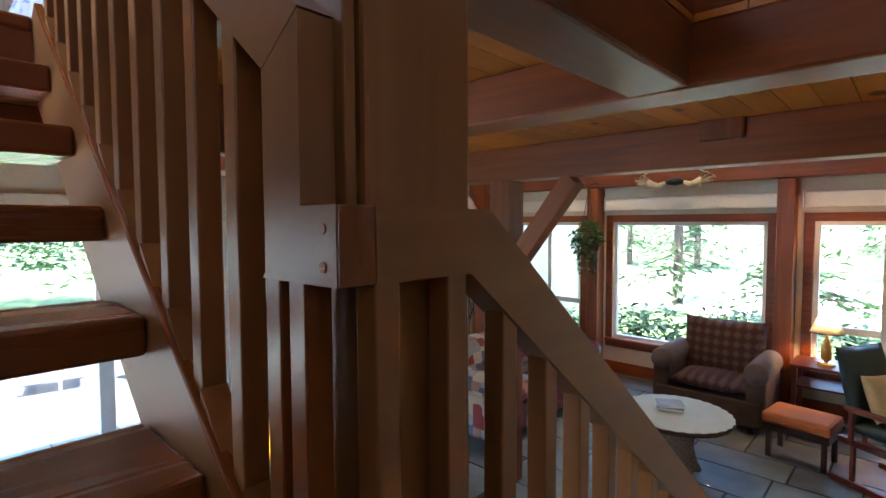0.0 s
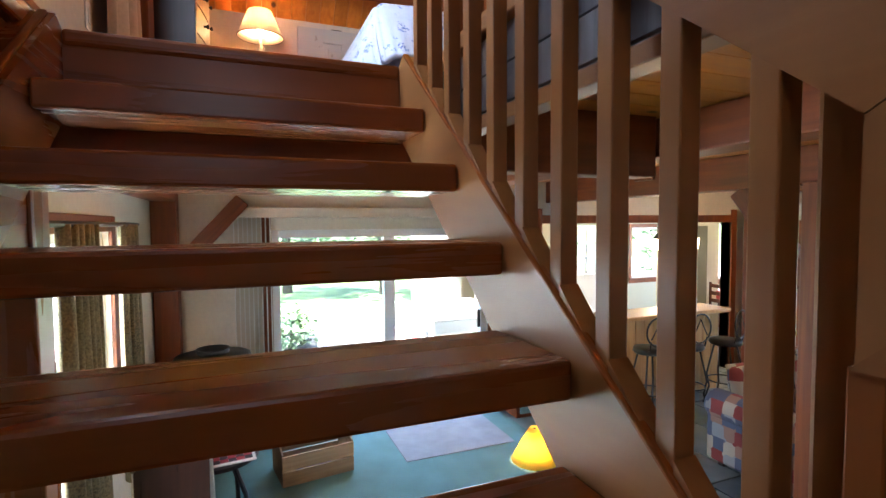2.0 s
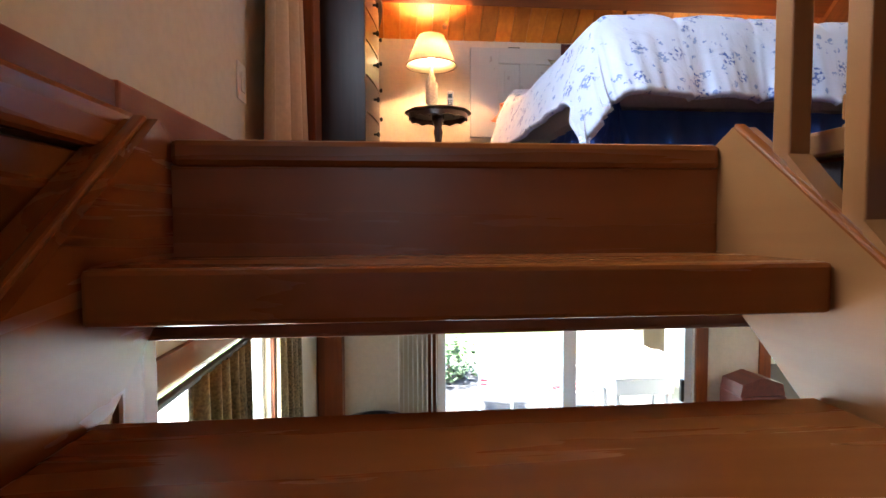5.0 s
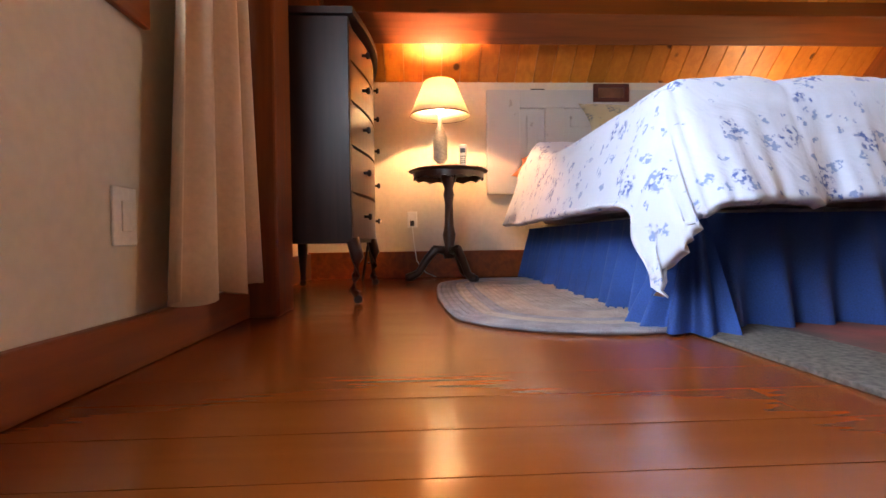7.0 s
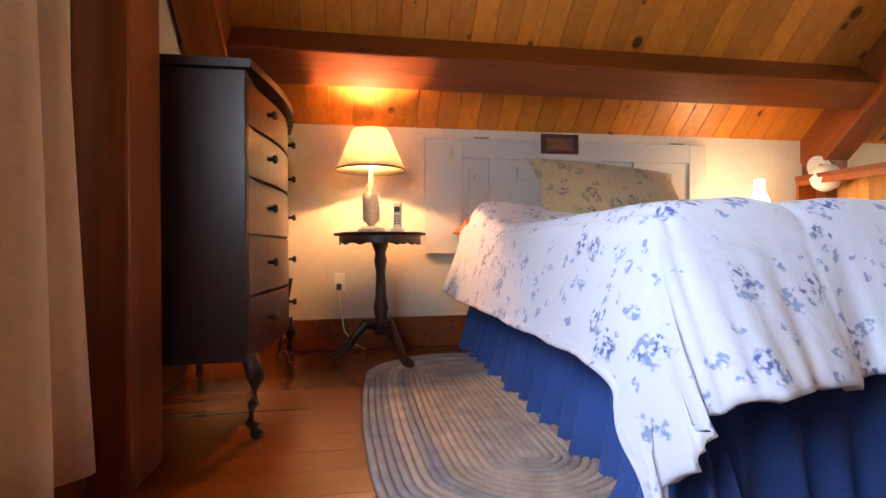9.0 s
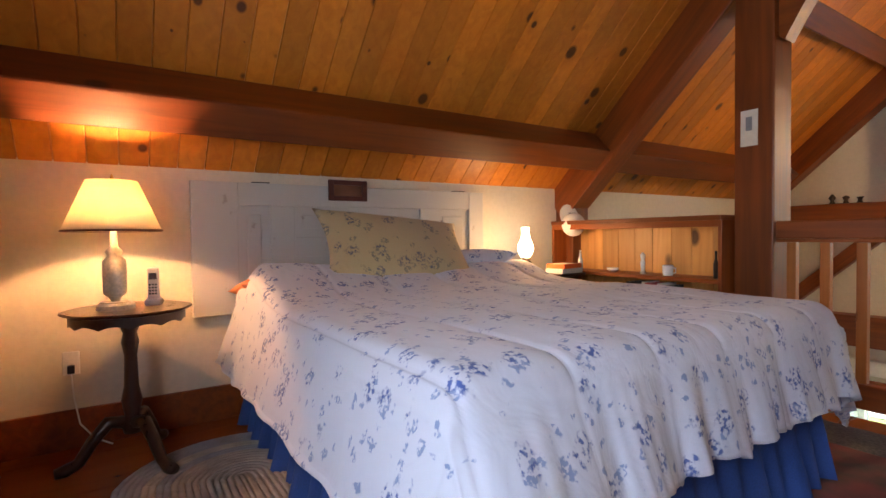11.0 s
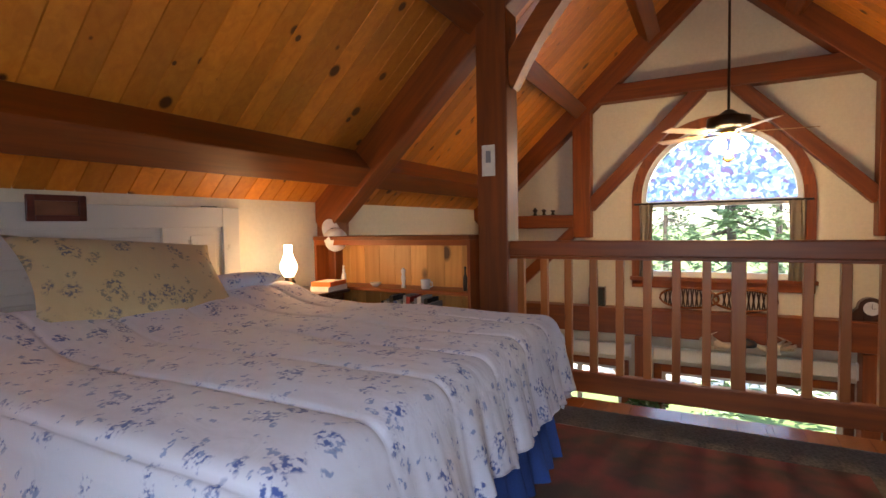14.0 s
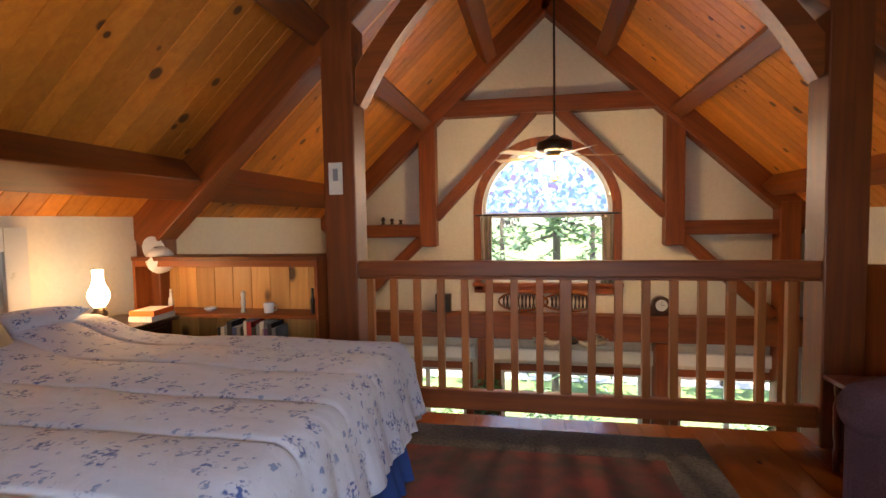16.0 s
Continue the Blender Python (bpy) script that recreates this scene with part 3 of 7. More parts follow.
# sliding door
sd = thing("door_1", "white framed glass sliding door to the terrace", "door", "", "structure")
for y0, y1, z0, z1 in ((-0.10, -0.03, 0, 2.08), (2.15, 2.22, 0, 2.08), (-0.03, 2.15, 0, 0.05), (-0.03, 2.15, 2.0, 2.08), (1.02, 1.14, 0.05, 2.0)):
    part("door_frame", box(XW - 0.11, XW - 0.03, y0, y1, z0, z1, 0.005), VINYL, sd)
pane(box(XW - 0.075, XW - 0.069, -0.03, 1.02, 0.05, 2.0), sd)
pane(box(XW - 0.075, XW - 0.069, 1.14, 2.15, 0.05, 2.0), sd)
for y0, y1, z0, z1 in ((2.224, 2.34, 0, 2.2), (-0.2, -0.104, 0, 2.2)):
    part("casing", box(XW + 0.002, XW + 0.025, y0, y1, z0, z1, 0.004), TIMBER["Z"], sd)
part("handle", box(XW - 0.03, XW + 0.01, 2.10, 2.13, 0.95, 1.15, 0.006), BLACK, sd, "black door handle")
vb = thing("vertical_blind", "cream vertical blind gathered beside the sliding door", "blind")
part("valance", box(XW + 0.004, XW + 0.12, -0.46, 2.3, 2.2, 2.30, 0.006), PLASTER, vb)
for k in range(9):
    part("slat", box(XW + 0.03, XW + 0.10, -0.44 + k * 0.04, -0.432 + k * 0.04, 0.03, 2.2), WHITE, vb)

# ---- stair ----
stair = thing("staircase", "open-riser varnished timber stair up to the loft", "staircase")
for k in range(1, 8):
    xn = NOSE + GOING * k
    part("tread", box(xn - 0.285, xn, STL + 0.001, STR - 0.001, L - RISE * k - 0.075, L - RISE * k, 0.008), STAIR["Y"], stair)
part("nosing", box(NOSE - 0.10, NOSE, STL + 0.001, STR - 0.001, L - 0.045, L + 0.004, 0.012), STAIR["Y"], stair)
part("riser", box(NOSE - 0.032, NOSE - 0.010, STL + 0.001, STR - 0.001, 2.47, L - 0.043), STAIR["Y"], stair)
LAND = L - RISE * 8
part("landing", box(NOSE + GOING * 8 - 0.32, XE, -1.08, STR + 0.30, LAND - 0.08, LAND, 0.006), STAIR["Y"], stair)
for y0, y1, m in ((STL - 0.08, STL, STAIR), (STR, STR + 0.046, PALE)):
    a, b = NOSE + 0.0, NOSE + GOING * 7.4
    pts = [(a - 0.02, L + 0.004), (a + 0.03, L + 0.03), (b, nose_z(b) + 0.055), (b, nose_z(b) - 0.26), (a + 0.10, nose_z(a + 0.10) - 0.26), (a - 0.02, 2.45)]
    part("stringer", prism(pts, "y", y0, y1), m["X"], stair, "pale pine stringer" if m is PALE else "")
    bm2, mm = bar((a + 0.03, (y0 + y1) / 2 - (0.012 if y0 > 0 else -0.012), L + 0.032), (b, (y0 + y1) / 2 - (0.012 if y0 > 0 else -0.012), nose_z(b) + 0.057), 0.022, 0.014, 0.005)
    cap = part("cap_bead", bm2, STAIR["X"], stair, "worn rounded bead on the stringer")
    cap.matrix_basis = mm
BY = STR + 0.03
BALX = [-0.655 - 0.137 * k for k in range(10)]
RAILLOW = lambda x: 2.24 + PITCH * (-0.56 - x)
for x in BALX:
    part("baluster", box(x - 0.019, x + 0.019, BY - 0.017, BY + 0.021, nose_z(x) + 0.02, RAILLOW(x) + 0.03, 0.003), PALE["Z"], stair)
    xf = x + 0.021
    zt = nose_z(xf) + 0.055
    part("fillet", prism([(xf, zt - 0.02), (xf + 0.09, zt - 0.02 - PITCH * 0.09), (xf + 0.095, zt + 0.004 - PITCH * 0.095), (xf, zt + 0.03)], "y", STR + 0.008, STR + 0.05), PALE["X"], stair)
xt = NOSE - 0.05
part("handrail", prism([(-0.552, RAILLOW(-0.552)), (xt, RAILLOW(xt)), (xt, RAILLOW(xt) + 0.115), (-0.47, RAILLOW(-0.47) + 0.115)], "y", STR + 0.007, STR + 0.053), PALE["X"], stair)
part("gooseneck", prism([(-0.552, RAILLOW(-0.552) - 0.002), (-0.552, 1.985), (-0.47, 2.072), (-0.47, RAILLOW(-0.47) + 0.112)], "y", STR + 0.007, STR + 0.053), PALE["Z"], stair)
part("newel_strip", box(-0.536, -0.453, STR + 0.0545, STR + 0.072, 2.0, 2.43, 0.004), PALE["Z"], stair)
corner = part("corner_block", prism([(-0.558, 1.985), (-0.402, 1.985), (-0.402, 2.07), (-0.47, 2.07)], "y", STR + 0.006, STR + 0.054), PALE["X"], stair)
for z in (2.005, 2.045):
    bmp = bmesh.new()
    bmesh.ops.create_cone(bmp, cap_ends=True, segments=12, radius1=0.006, radius2=0.006, depth=0.004, matrix=Matrix.Translation((-0.425, STR + 0.006, z)) @ Matrix.Rotation(math.pi / 2, 4, "X"))
    part("peg", bmp, STAIR["X"], corner, "dark wooden peg")
part("end_grain", box(-0.4021, -0.3985, STR + 0.007, STR + 0.053, 1.987, 2.068), STAIR["Z"], corner, "darker end grain of the rail")
LY = 0.40
LOWZ = lambda y: 1.985 - PITCH * max(0.0, y - LY)
ye = 1.60
part("lower_handrail", prism([(0.2445, 1.985), (LY, 1.985), (ye, LOWZ(ye)), (ye, LOWZ(ye) + 0.11), (LY + 0.04, 2.068), (0.2445, 2.07)], "x", -0.446, -0.398), PALE["Y"], stair)
part("lower_stringer", prism([(0.40, LAND + 0.06), (ye + 0.1, LAND + 0.06 - PITCH * (ye - 0.3)), (ye + 0.1, LAND - 0.22 - PITCH * (ye - 0.3)), (0.40, LAND - 0.22)], "x", -0.447, -0.40), STAIR["Y"], stair)
for k in range(11):
    y = 0.265 + k * 0.115
    zb = LAND if y < 0.42 else LAND + 0.04 - PITCH * (y - 0.40)
    part("baluster", box(-0.44, -0.404, y - 0.018, y + 0.018, zb, LOWZ(y) + 0.02, 0.003), PALE["Z"], stair)
for k, x in enumerate((-0.545, -0.49)):
    part("baluster", box(x - 0.018, x + 0.018, STR + 0.012, STR + 0.048, LAND, 1.987, 0.003), STAIR["Z"], stair)
for k in range(1, 5):
    part("lower_tread", box(-0.40, XE, 0.24 + 0.2565 * k, 0.24 + 0.2565 * k + 0.28, LAND - RISE * k - 0.07, LAND - RISE * k, 0.008), STAIR["X"], stair)
timber("post", (-0.545, 0.365, 0), (-0.545, 0.365, 2.43), 0.19, 0.19, "tall square timber post beside the stair", category="post", mat=PALE["X"], bevel=0.008)
timber("post", (-2.05, -0.97, 0), (-2.05, -0.97, 2.46), 0.14, 0.14, "dark timber post under the stair", category="post", mat=STAIR["X"])
sr = thing("landing_railing", "pale pine railing along the loft edge above the stair", "railing")
part("bottom_rail", box(-1.92, -0.46, STR + 0.15, STR + 0.19, L + 0.03, L + 0.075, 0.004), PALE["X"], sr)
part("shoe_rail", box(-1.94, -0.46, STR + 0.17, STR + 0.22, L + 0.001, L + 0.028, 0.003), PALE["X"], sr)
part("top_rail", box(-1.92, -0.46, STR + 0.15, STR + 0.20, L + 0.93, L + 1.02, 0.006), PALE["X"], sr)
for k in range(10):
    x = -1.88 + 0.145 * k
    part("baluster", box(x - 0.018, x + 0.018, STR + 0.152, STR + 0.188, L + 0.074, L + 0.932, 0.003), PALE["Z"], sr)

# ---- loft rail ----
rail = thing("loft_railing", "reddish timber railing along the open loft edge", "railing")
RY = BENT - 0.055
part("top_rail", box(-3.65, -0.89, RY - 0.035, RY + 0.045, 3.675, 3.775, 0.008), TIMBER["X"], rail)
part("rail_lip", box(-3.65, -0.89, RY - 0.025, RY + 0.03, 3.655, 3.674, 0.003), TIMBER["X"], rail)
part("bottom_rail", box(-3.65, -0.89, RY - 0.03, RY + 0.03, 2.80, 2.93, 0.008), TIMBER["X"], rail)
for i in range(17):
    x = -3.575 + i * 0.159
    w = 0.036 if i == 8 else 0.023
    part("baluster", box(x - w, x + w, RY - 0.022, RY + 0.024, 2.931, 3.654, 0.003), BALUSTER, rail)


# ---- bed ----
BX0, BX1, BY0, BY1, BT = -5.22, -3.11, 0.37, 2.30, 3.435


def floral(name, base, inks, flower, sprig, sheen=0.2):
    """Cotton printed with loose blossoms and small sprigs, softly wrinkled."""
    mat, n, l, p = material(name)
    tex = n.new("ShaderNodeTexCoord")
    warp = n.new("ShaderNodeTexNoise")
    warp.inputs["Scale"].default_value, warp.inputs["Detail"].default_value = 26, 2
    bend = n.new("ShaderNodeVectorMath")
    bend.operation = "MULTIPLY_ADD"
    l.new(tex.outputs["Object"], warp.inputs["Vector"])
    l.new(warp.outputs["Color"], bend.inputs[0])
    bend.inputs[1].default_value = (0.06, 0.06, 0.06)
    l.new(tex.outputs["Object"], bend.inputs[2])
    petals = n.new("ShaderNodeTexNoise")
    petals.inputs["Scale"].default_value, petals.inputs["Detail"].default_value = 70, 2
    l.new(tex.outputs["Object"], petals.inputs["Vector"])
    out = None
    for scale, size, share, ink, lo, hi in ((flower, 0.42, 0.38, inks[0], 0.46, 0.60), (sprig, 0.36, 0.38, inks[1], 0.42, 0.54)):
        v = n.new("ShaderNodeTexVoronoi")
        v.inputs["Scale"].default_value = scale
        l.new(bend.outputs[0], v.inputs["Vector"])
        disc = n.new("ShaderNodeMapRange")
        disc.inputs["From Min"].default_value, disc.inputs["From Max"].default_value = size * 0.75, size
        disc.inputs["To Min"].default_value, disc.inputs["To Max"].default_value = 1.0, 0.0
        l.new(v.outputs["Distance"], disc.inputs["Value"])
        sep = n.new("ShaderNodeSeparateColor")
        l.new(v.outputs["Color"], sep.inputs[0])
        gate = n.new("ShaderNodeMath")
        gate.operation = "GREATER_THAN"
        gate.inputs[1].default_value = share
        l.new(sep.outputs[0], gate.inputs[0])
        cut = n.new("ShaderNodeMapRange")
        cut.inputs["From Min"].default_value, cut.inputs["From Max"].default_value = lo, hi
        l.new(petals.outputs[0], cut.inputs["Value"])
        m1, m2 = n.new("ShaderNodeMath"), n.new("ShaderNodeMath")
        m1.operation = m2.operation = "MULTIPLY"
        l.new(disc.outputs[0], m1.inputs[0])
        l.new(gate.outputs[0], m1.inputs[1])
        l.new(m1.outputs[0], m2.inputs[0])
        l.new(cut.outputs[0], m2.inputs[1])
        mix = n.new("ShaderNodeMixRGB")
        l.new(m2.outputs[0], mix.inputs[0])
        if out is None:
            mix.inputs[1].default_value = (*base, 1)
        else:
            l.new(out, mix.inputs[1])
        mix.inputs[2].default_value = (*ink, 1)
        out = mix.outputs[0]
    l.new(out, p.inputs["Base Color"])
    p.inputs["Roughness"].default_value, p.inputs["Sheen Weight"].default_value = 0.85, sheen
    crease = n.new("ShaderNodeTexNoise")
    crease.inputs["Scale"].default_value, crease.inputs["Detail"].default_value, crease.inputs["Distortion"].default_value = 6.0, 3.0, 1.2
    l.new(tex.outputs["Object"], crease.inputs["Vector"])
    bmp = n.new("ShaderNodeBump")
    bmp.inputs["Strength"].default_value, bmp.inputs["Distance"].default_value = 0.35, 0.02
    l.new(crease.outputs[0], bmp.inputs["Height"])
    l.new(bmp.outputs[0], p.inputs["Normal"])
    return mat


QUILT = floral("floral_quilt_cotton", (0.56, 0.60, 0.70), ((0.055, 0.105, 0.34), (0.20, 0.28, 0.50)), 10.0, 21.0)


SHAM = floral("cream_floral_cotton", (0.46, 0.385, 0.22), ((0.11, 0.12, 0.15), (0.20, 0.20, 0.15)), 8.5, 17.0)
PINK = paint("pink_cotton", (0.62, 0.22, 0.10), 0.9)
bed = thing("bed", "made bed with a blue floral quilt and a royal blue skirt", "bed")
part("mattress", box(BX0, BX1 - 0.16, BY0 + 0.16, BY1 - 0.16, L + 0.36, BT - 0.06, 0.06), WHITE, bed)
part("box_spring", box(BX0, BX1 - 0.18, BY0 + 0.18, BY1 - 0.18, L + 0.14, L + 0.358, 0.02), WHITE, bed)
for x in (BX0 + 0.1, BX1 - 0.2):
    for y in (BY0 + 0.2, BY1 - 0.2):
        part("leg", box(x - 0.03, x + 0.03, y - 0.03, y + 0.03, L, L + 0.138, 0.004), BLACK, bed)
# the quilt: flat on top, draped over three sides
bm = bmesh.new()
OS, OF, RAD = 0.33, 0.33, 0.09
ns, nt = 150, 330
s0, s1 = BX0 + 0.05, BX1 + OF
t0, t1 = BY0 + RAD - 0.09 - OS, BY1 - RAD + 0.09 + OS


def fold(e, flare):
    """How a hanging length e turns over a rounded edge: outwards and down."""
    arc = RAD * math.pi / 2
    if e <= 0:
        return 0.0, 0.0
    if e < arc:
        a = e / RAD
        return RAD * math.sin(a), RAD * (1 - math.cos(a))
    return RAD + (e - arc) * flare, RAD + (e - arc)


grid = []
for i in range(ns + 1):
    row = []
    for j in range(nt + 1):
        s_, t_ = s0 + (s1 - s0) * i / ns, t0 + (t1 - t0) * j / nt
        ex = s_ - (BX1 - RAD)
        ey = max(BY0 + RAD - t_, t_ - (BY1 - RAD))
        sgn = -1 if t_ < (BY0 + BY1) / 2 else 1
        ox, dx = fold(ex, 0.54 - 0.36 * min(1.0, max(0.0, (t_ - 0.5) / 0.6)))
        oy, dy = fold(ey, 0.38)
        x = min(s_, BX1 - RAD) + ox
        y = (BY0 + RAD - oy if sgn < 0 else BY1 - RAD + oy) if ey > 0 else t_
        drop = max(dx, dy) + 0.62 * min(dx, dy)
        if ex > 0 and ey > 0:
            pull = min(dx, dy)
            x -= 0.05 * pull if sgn < 0 else 0.40 * pull
            y += 0.0 if sgn < 0 else 0.55 * pull
        ch = ((t_ - 0.40) / 0.33) % 1.0
        d = min(ch, 1 - ch) * 0.33
        puff = 0.011 * (1 - math.exp(-(d / 0.011) ** 2)) + 0.010 * math.sin(math.pi / 2 * d / 0.165) - 0.017
        head = (0.10 + 0.05 / (1 + math.exp((t_ - 0.85) * 14))) * math.exp(-((s_ - (BX0 + 0.28)) / 0.26) ** 2) * (1 if ey < 0 else max(0.0, 1 - ey * 5))
        wob = noise.noise(Vector((s_ * 1.6, t_ * 1.6, 3.0))) * 0.014 + noise.noise(Vector((s_ * 5, t_ * 7, 7.0))) * 0.006 + noise.noise(Vector((s_ * 16, t_ * 22, 2.0))) * 0.0022
        z = BT - drop + puff + head + wob
        hang = max(0.0, max(dx, dy) - 0.06)
        if dx > 0.06 and dx >= dy:
            f = math.sin(t_ * 24 + 2.5 * math.sin(t_ * 5)) * 0.45 + noise.noise(Vector((t_ * 11, s_ * 1.5, 4.0))) * 0.8 + noise.noise(Vector((t_ * 27, s_ * 2.5, 8.0))) * 0.35
            x += f * 0.11 * hang + 0.05 * hang
        if dy > 0.06 and dy > dx:
            f = math.sin(s_ * 21 + 2.0 * math.sin(s_ * 4)) * 0.6
            y += sgn * f * 0.04 * hang
        row.append(bm.verts.new((x, y, z)))
    grid.append(row)
for i in range(ns):
    for j in range(nt):
        bm.faces.new((grid[i][j], grid[i + 1][j], grid[i + 1][j + 1], grid[i][j + 1]))
quilt = part("quilt", bm, QUILT, bed, "white quilt printed with blue flowers", True)
qmod = quilt.modifiers.new("thick", "SOLIDIFY")
qmod.thickness, qmod.offset = 0.03, -1


def skirt_side(a, b, ruffles, seed):
    """A gathered cloth panel from a to b, its hem on the floor."""
    a, b = Vector(a), Vector(b)
    d = b - a
    nrm = Vector((d.y, -d.x, 0)).normalized()
    bm = bmesh.new()
    nu, nz = ruffles * 8, 5
    g = []
    for j in range(nz + 1):
        t = j / nz
        r = []
        for i in range(nu + 1):
            u = i / nu
            ph = 2 * math.pi * ruffles * u + seed
            w = (0.006 + 0.028 * (1 - t)) * (math.sin(ph) + 0.45 * math.sin(ph * 0.43 + seed * 2))
            p = a + d * u + nrm * (w + 0.05 * (1 - t))
            r.append(bm.verts.new((p.x, p.y, L + 0.008 + 0.33 * t)))
        g.append(r)
    for j in range(nz):
        for i in range(nu):
            bm.faces.new((g[j][i], g[j][i + 1], g[j + 1][i + 1], g[j + 1][i]))
    return bm


part("bed_skirt", skirt_side((BX0 + 0.02, BY0 + 0.09, 0), (BX1 - 0.07, BY0 + 0.09, 0), 15, 0.3), BLUE, bed, "royal blue gathered skirt", True)
part("bed_skirt", skirt_side((BX1 - 0.07, BY0 + 0.06, 0), (BX1 - 0.07, BY1 - 0.06, 0), 13, 1.1), BLUE, bed, "royal blue gathered skirt", True)
part("bed_skirt", skirt_side((BX1 - 0.07, BY1 - 0.09, 0), (BX0, BY1 - 0.09, 0), 14, 2.0), BLUE, bed, "royal blue gathered skirt", True)
# the loose corner of the skirt at the foot
bm = bmesh.new()
g = []
for j in range(8):
    t = j / 7
    r = []
    for i in range(41):
        u = i / 40
        ang = -math.pi / 2 + (u - 0.5) * 1.9 - 0.9 + math.pi / 2
        rad = 0.03 + 0.15 * (1 - t) + 0.03 * math.sin(u * 26) * (1 - t)
        r.append(bm.verts.new((BX1 - 0.08 + rad * math.cos(ang), BY0 + 0.13 + rad * math.sin(ang), L + 0.008 + 0.36 * t)))
    g.append(r)
for j in range(7):
    for i in range(40):
        bm.faces.new((g[j][i], g[j][i + 1], g[j + 1][i + 1], g[j + 1][i]))
part("bed_skirt", bm, BLUE, bed, "royal blue skirt corner spreading on the floor", True)


def cushion(w, h, d, nu=22, nv=18, pinch=0.10):
    """A stuffed cushion in the local xz plane."""
    bm = bmesh.new()
    side = {}
    for sd_ in (-1, 1):
        g = []
        for j in range(nv + 1):
            r = []
            for i in range(nu + 1):
                u, v = 2 * i / nu - 1, 2 * j / nv - 1
                full = max(0.0, (1 - u * u) * (1 - v * v)) ** 0.42
                px_ = u * w / 2 * (1 - pinch * (1 - v * v) * abs(u))
                pz_ = v * h / 2 * (1 - pinch * (1 - u * u) * abs(v))
                r.append(bm.verts.new((px_, sd_ * d / 2 * full, pz_)))
            g.append(r)
        for j in range(nv):
            for i in range(nu):
                q = (g[j][i], g[j][i + 1], g[j + 1][i + 1], g[j + 1][i])
                bm.faces.new(q if sd_ < 0 else tuple(reversed(q)))
    bmesh.ops.remove_doubles(bm, verts=bm.verts, dist=1e-5)
    return bm


pl = thing("pillow", "cream floral pillow leaning on the headboard", "pillow")
pl.matrix_basis = pose(-4.95, 1.26, BT + 0.21, -40, 5, 90)
part("cover", cushion(1.0, 0.52, 0.2), SHAM, pl, "", True)
pp = thing("pillow", "pinkish pillow edge under the quilt at the bed head", "pillow")
pp.matrix_basis = pose(-5.12, 0.66, BT + 0.02, 80, 0, 90)
part("cover", cushion(0.62, 0.36, 0.14), PINK, pp, "", True)
pp2 = thing("pillow", "white floral pillow at the bed head", "pillow")
pp2.matrix_basis = pose(-5.08, 1.86, BT + 0.09, 70, 0, 90)
part("cover", cushion(0.60, 0.38, 0.16), QUILT, pp2, "", True)

# ---- headboard, an old door on its side ----
WORN, on, ol, op = material("worn_white_paint")
otex, onoise, oramp = on.new("ShaderNodeTexCoord"), on.new("ShaderNodeTexNoise"), on.new("ShaderNodeValToRGB")
onoise.inputs["Scale"].default_value, onoise.inputs["Detail"].default_value = 9, 8
oramp.color_ramp.elements[0].position, oramp.color_ramp.elements[1].position = 0.24, 0.33
oramp.color_ramp.elements[0].color, oramp.color_ramp.elements[1].color = (0.26, 0.22, 0.19, 1), (0.50, 0.50, 0.485, 1)
ol.new(otex.outputs["Object"], onoise.inputs["Vector"])
ol.new(onoise.outputs[0], oramp.inputs[0])
ol.new(oramp.outputs[0], op.inputs["Base Color"])
op.inputs["Roughness"].default_value = 0.55
HB0, HB1, HZ0, HZ1 = 0.18, 2.17, 3.29, 4.035
hb = thing("headboard", "old worn white panelled door used as a headboard", "headboard")
fx0, fx1 = XW + 0.003, XW + 0.045
for y0, y1, z0, z1 in ((HB0, HB0 + 0.24, HZ0, HZ1), (HB1 - 0.13, HB1, HZ0, HZ1), (HB0 + 0.24, HB1 - 0.13, HZ0, HZ0 + 0.13), (HB0 + 0.24, HB1 - 0.13, HZ1 - 0.13, HZ1), (0.60, 0.74, HZ0 + 0.13, HZ1 - 0.13), (1.62, 1.76, HZ0 + 0.13, HZ1 - 0.13), (0.74, 1.62, 3.60, 3.72)):
    part("stile", box(fx0, fx1, y0, y1, z0, z1, 0.004), WORN, hb)
for y0, y1, z0, z1 in ((HB0 + 0.24, 0.60, HZ0 + 0.13, HZ1 - 0.13), (0.74, 1.62, 3.72, HZ1 - 0.13), (0.74, 1.62, HZ0 + 0.13, 3.60), (1.76, HB1 - 0.13, HZ0 + 0.13, HZ1 - 0.13)):
    part("panel", box(fx0, fx0 + 0.02, y0, y1, z0, z1), WORN, hb)
    part("raised_field", box(fx0 + 0.02, fx0 + 0.03, y0 + 0.05, y1 - 0.05, z0 + 0.05, z1 - 0.05, 0.006), WORN, hb)
for y in (0.55, 1.95):
    part("hinge", box(fx1 - 0.03, fx1 + 0.003, y - 0.05, y + 0.05, HZ1, HZ1 + 0.006, 0.002), BLACK, hb, "old dark iron hinge")
FRAMEW = wood("dark_red_frame", (0.10, 0.022, 0.016), (0.05, 0.012, 0.01), 0.35, "Y")
pic = thing("picture_frame", "small dark red framed sampler above the headboard", "picture")
for y0, y1, z0, z1 in ((0.95, 0.985, 3.945, 4.075), (1.175, 1.21, 3.945, 4.075), (0.985, 1.175, 3.945, 3.975), (0.985, 1.175, 4.045, 4.075)):
    part("frame_bar", box(fx1 + 0.002, fx1 + 0.02, y0, y1, z0, z1, 0.004), FRAMEW, pic)
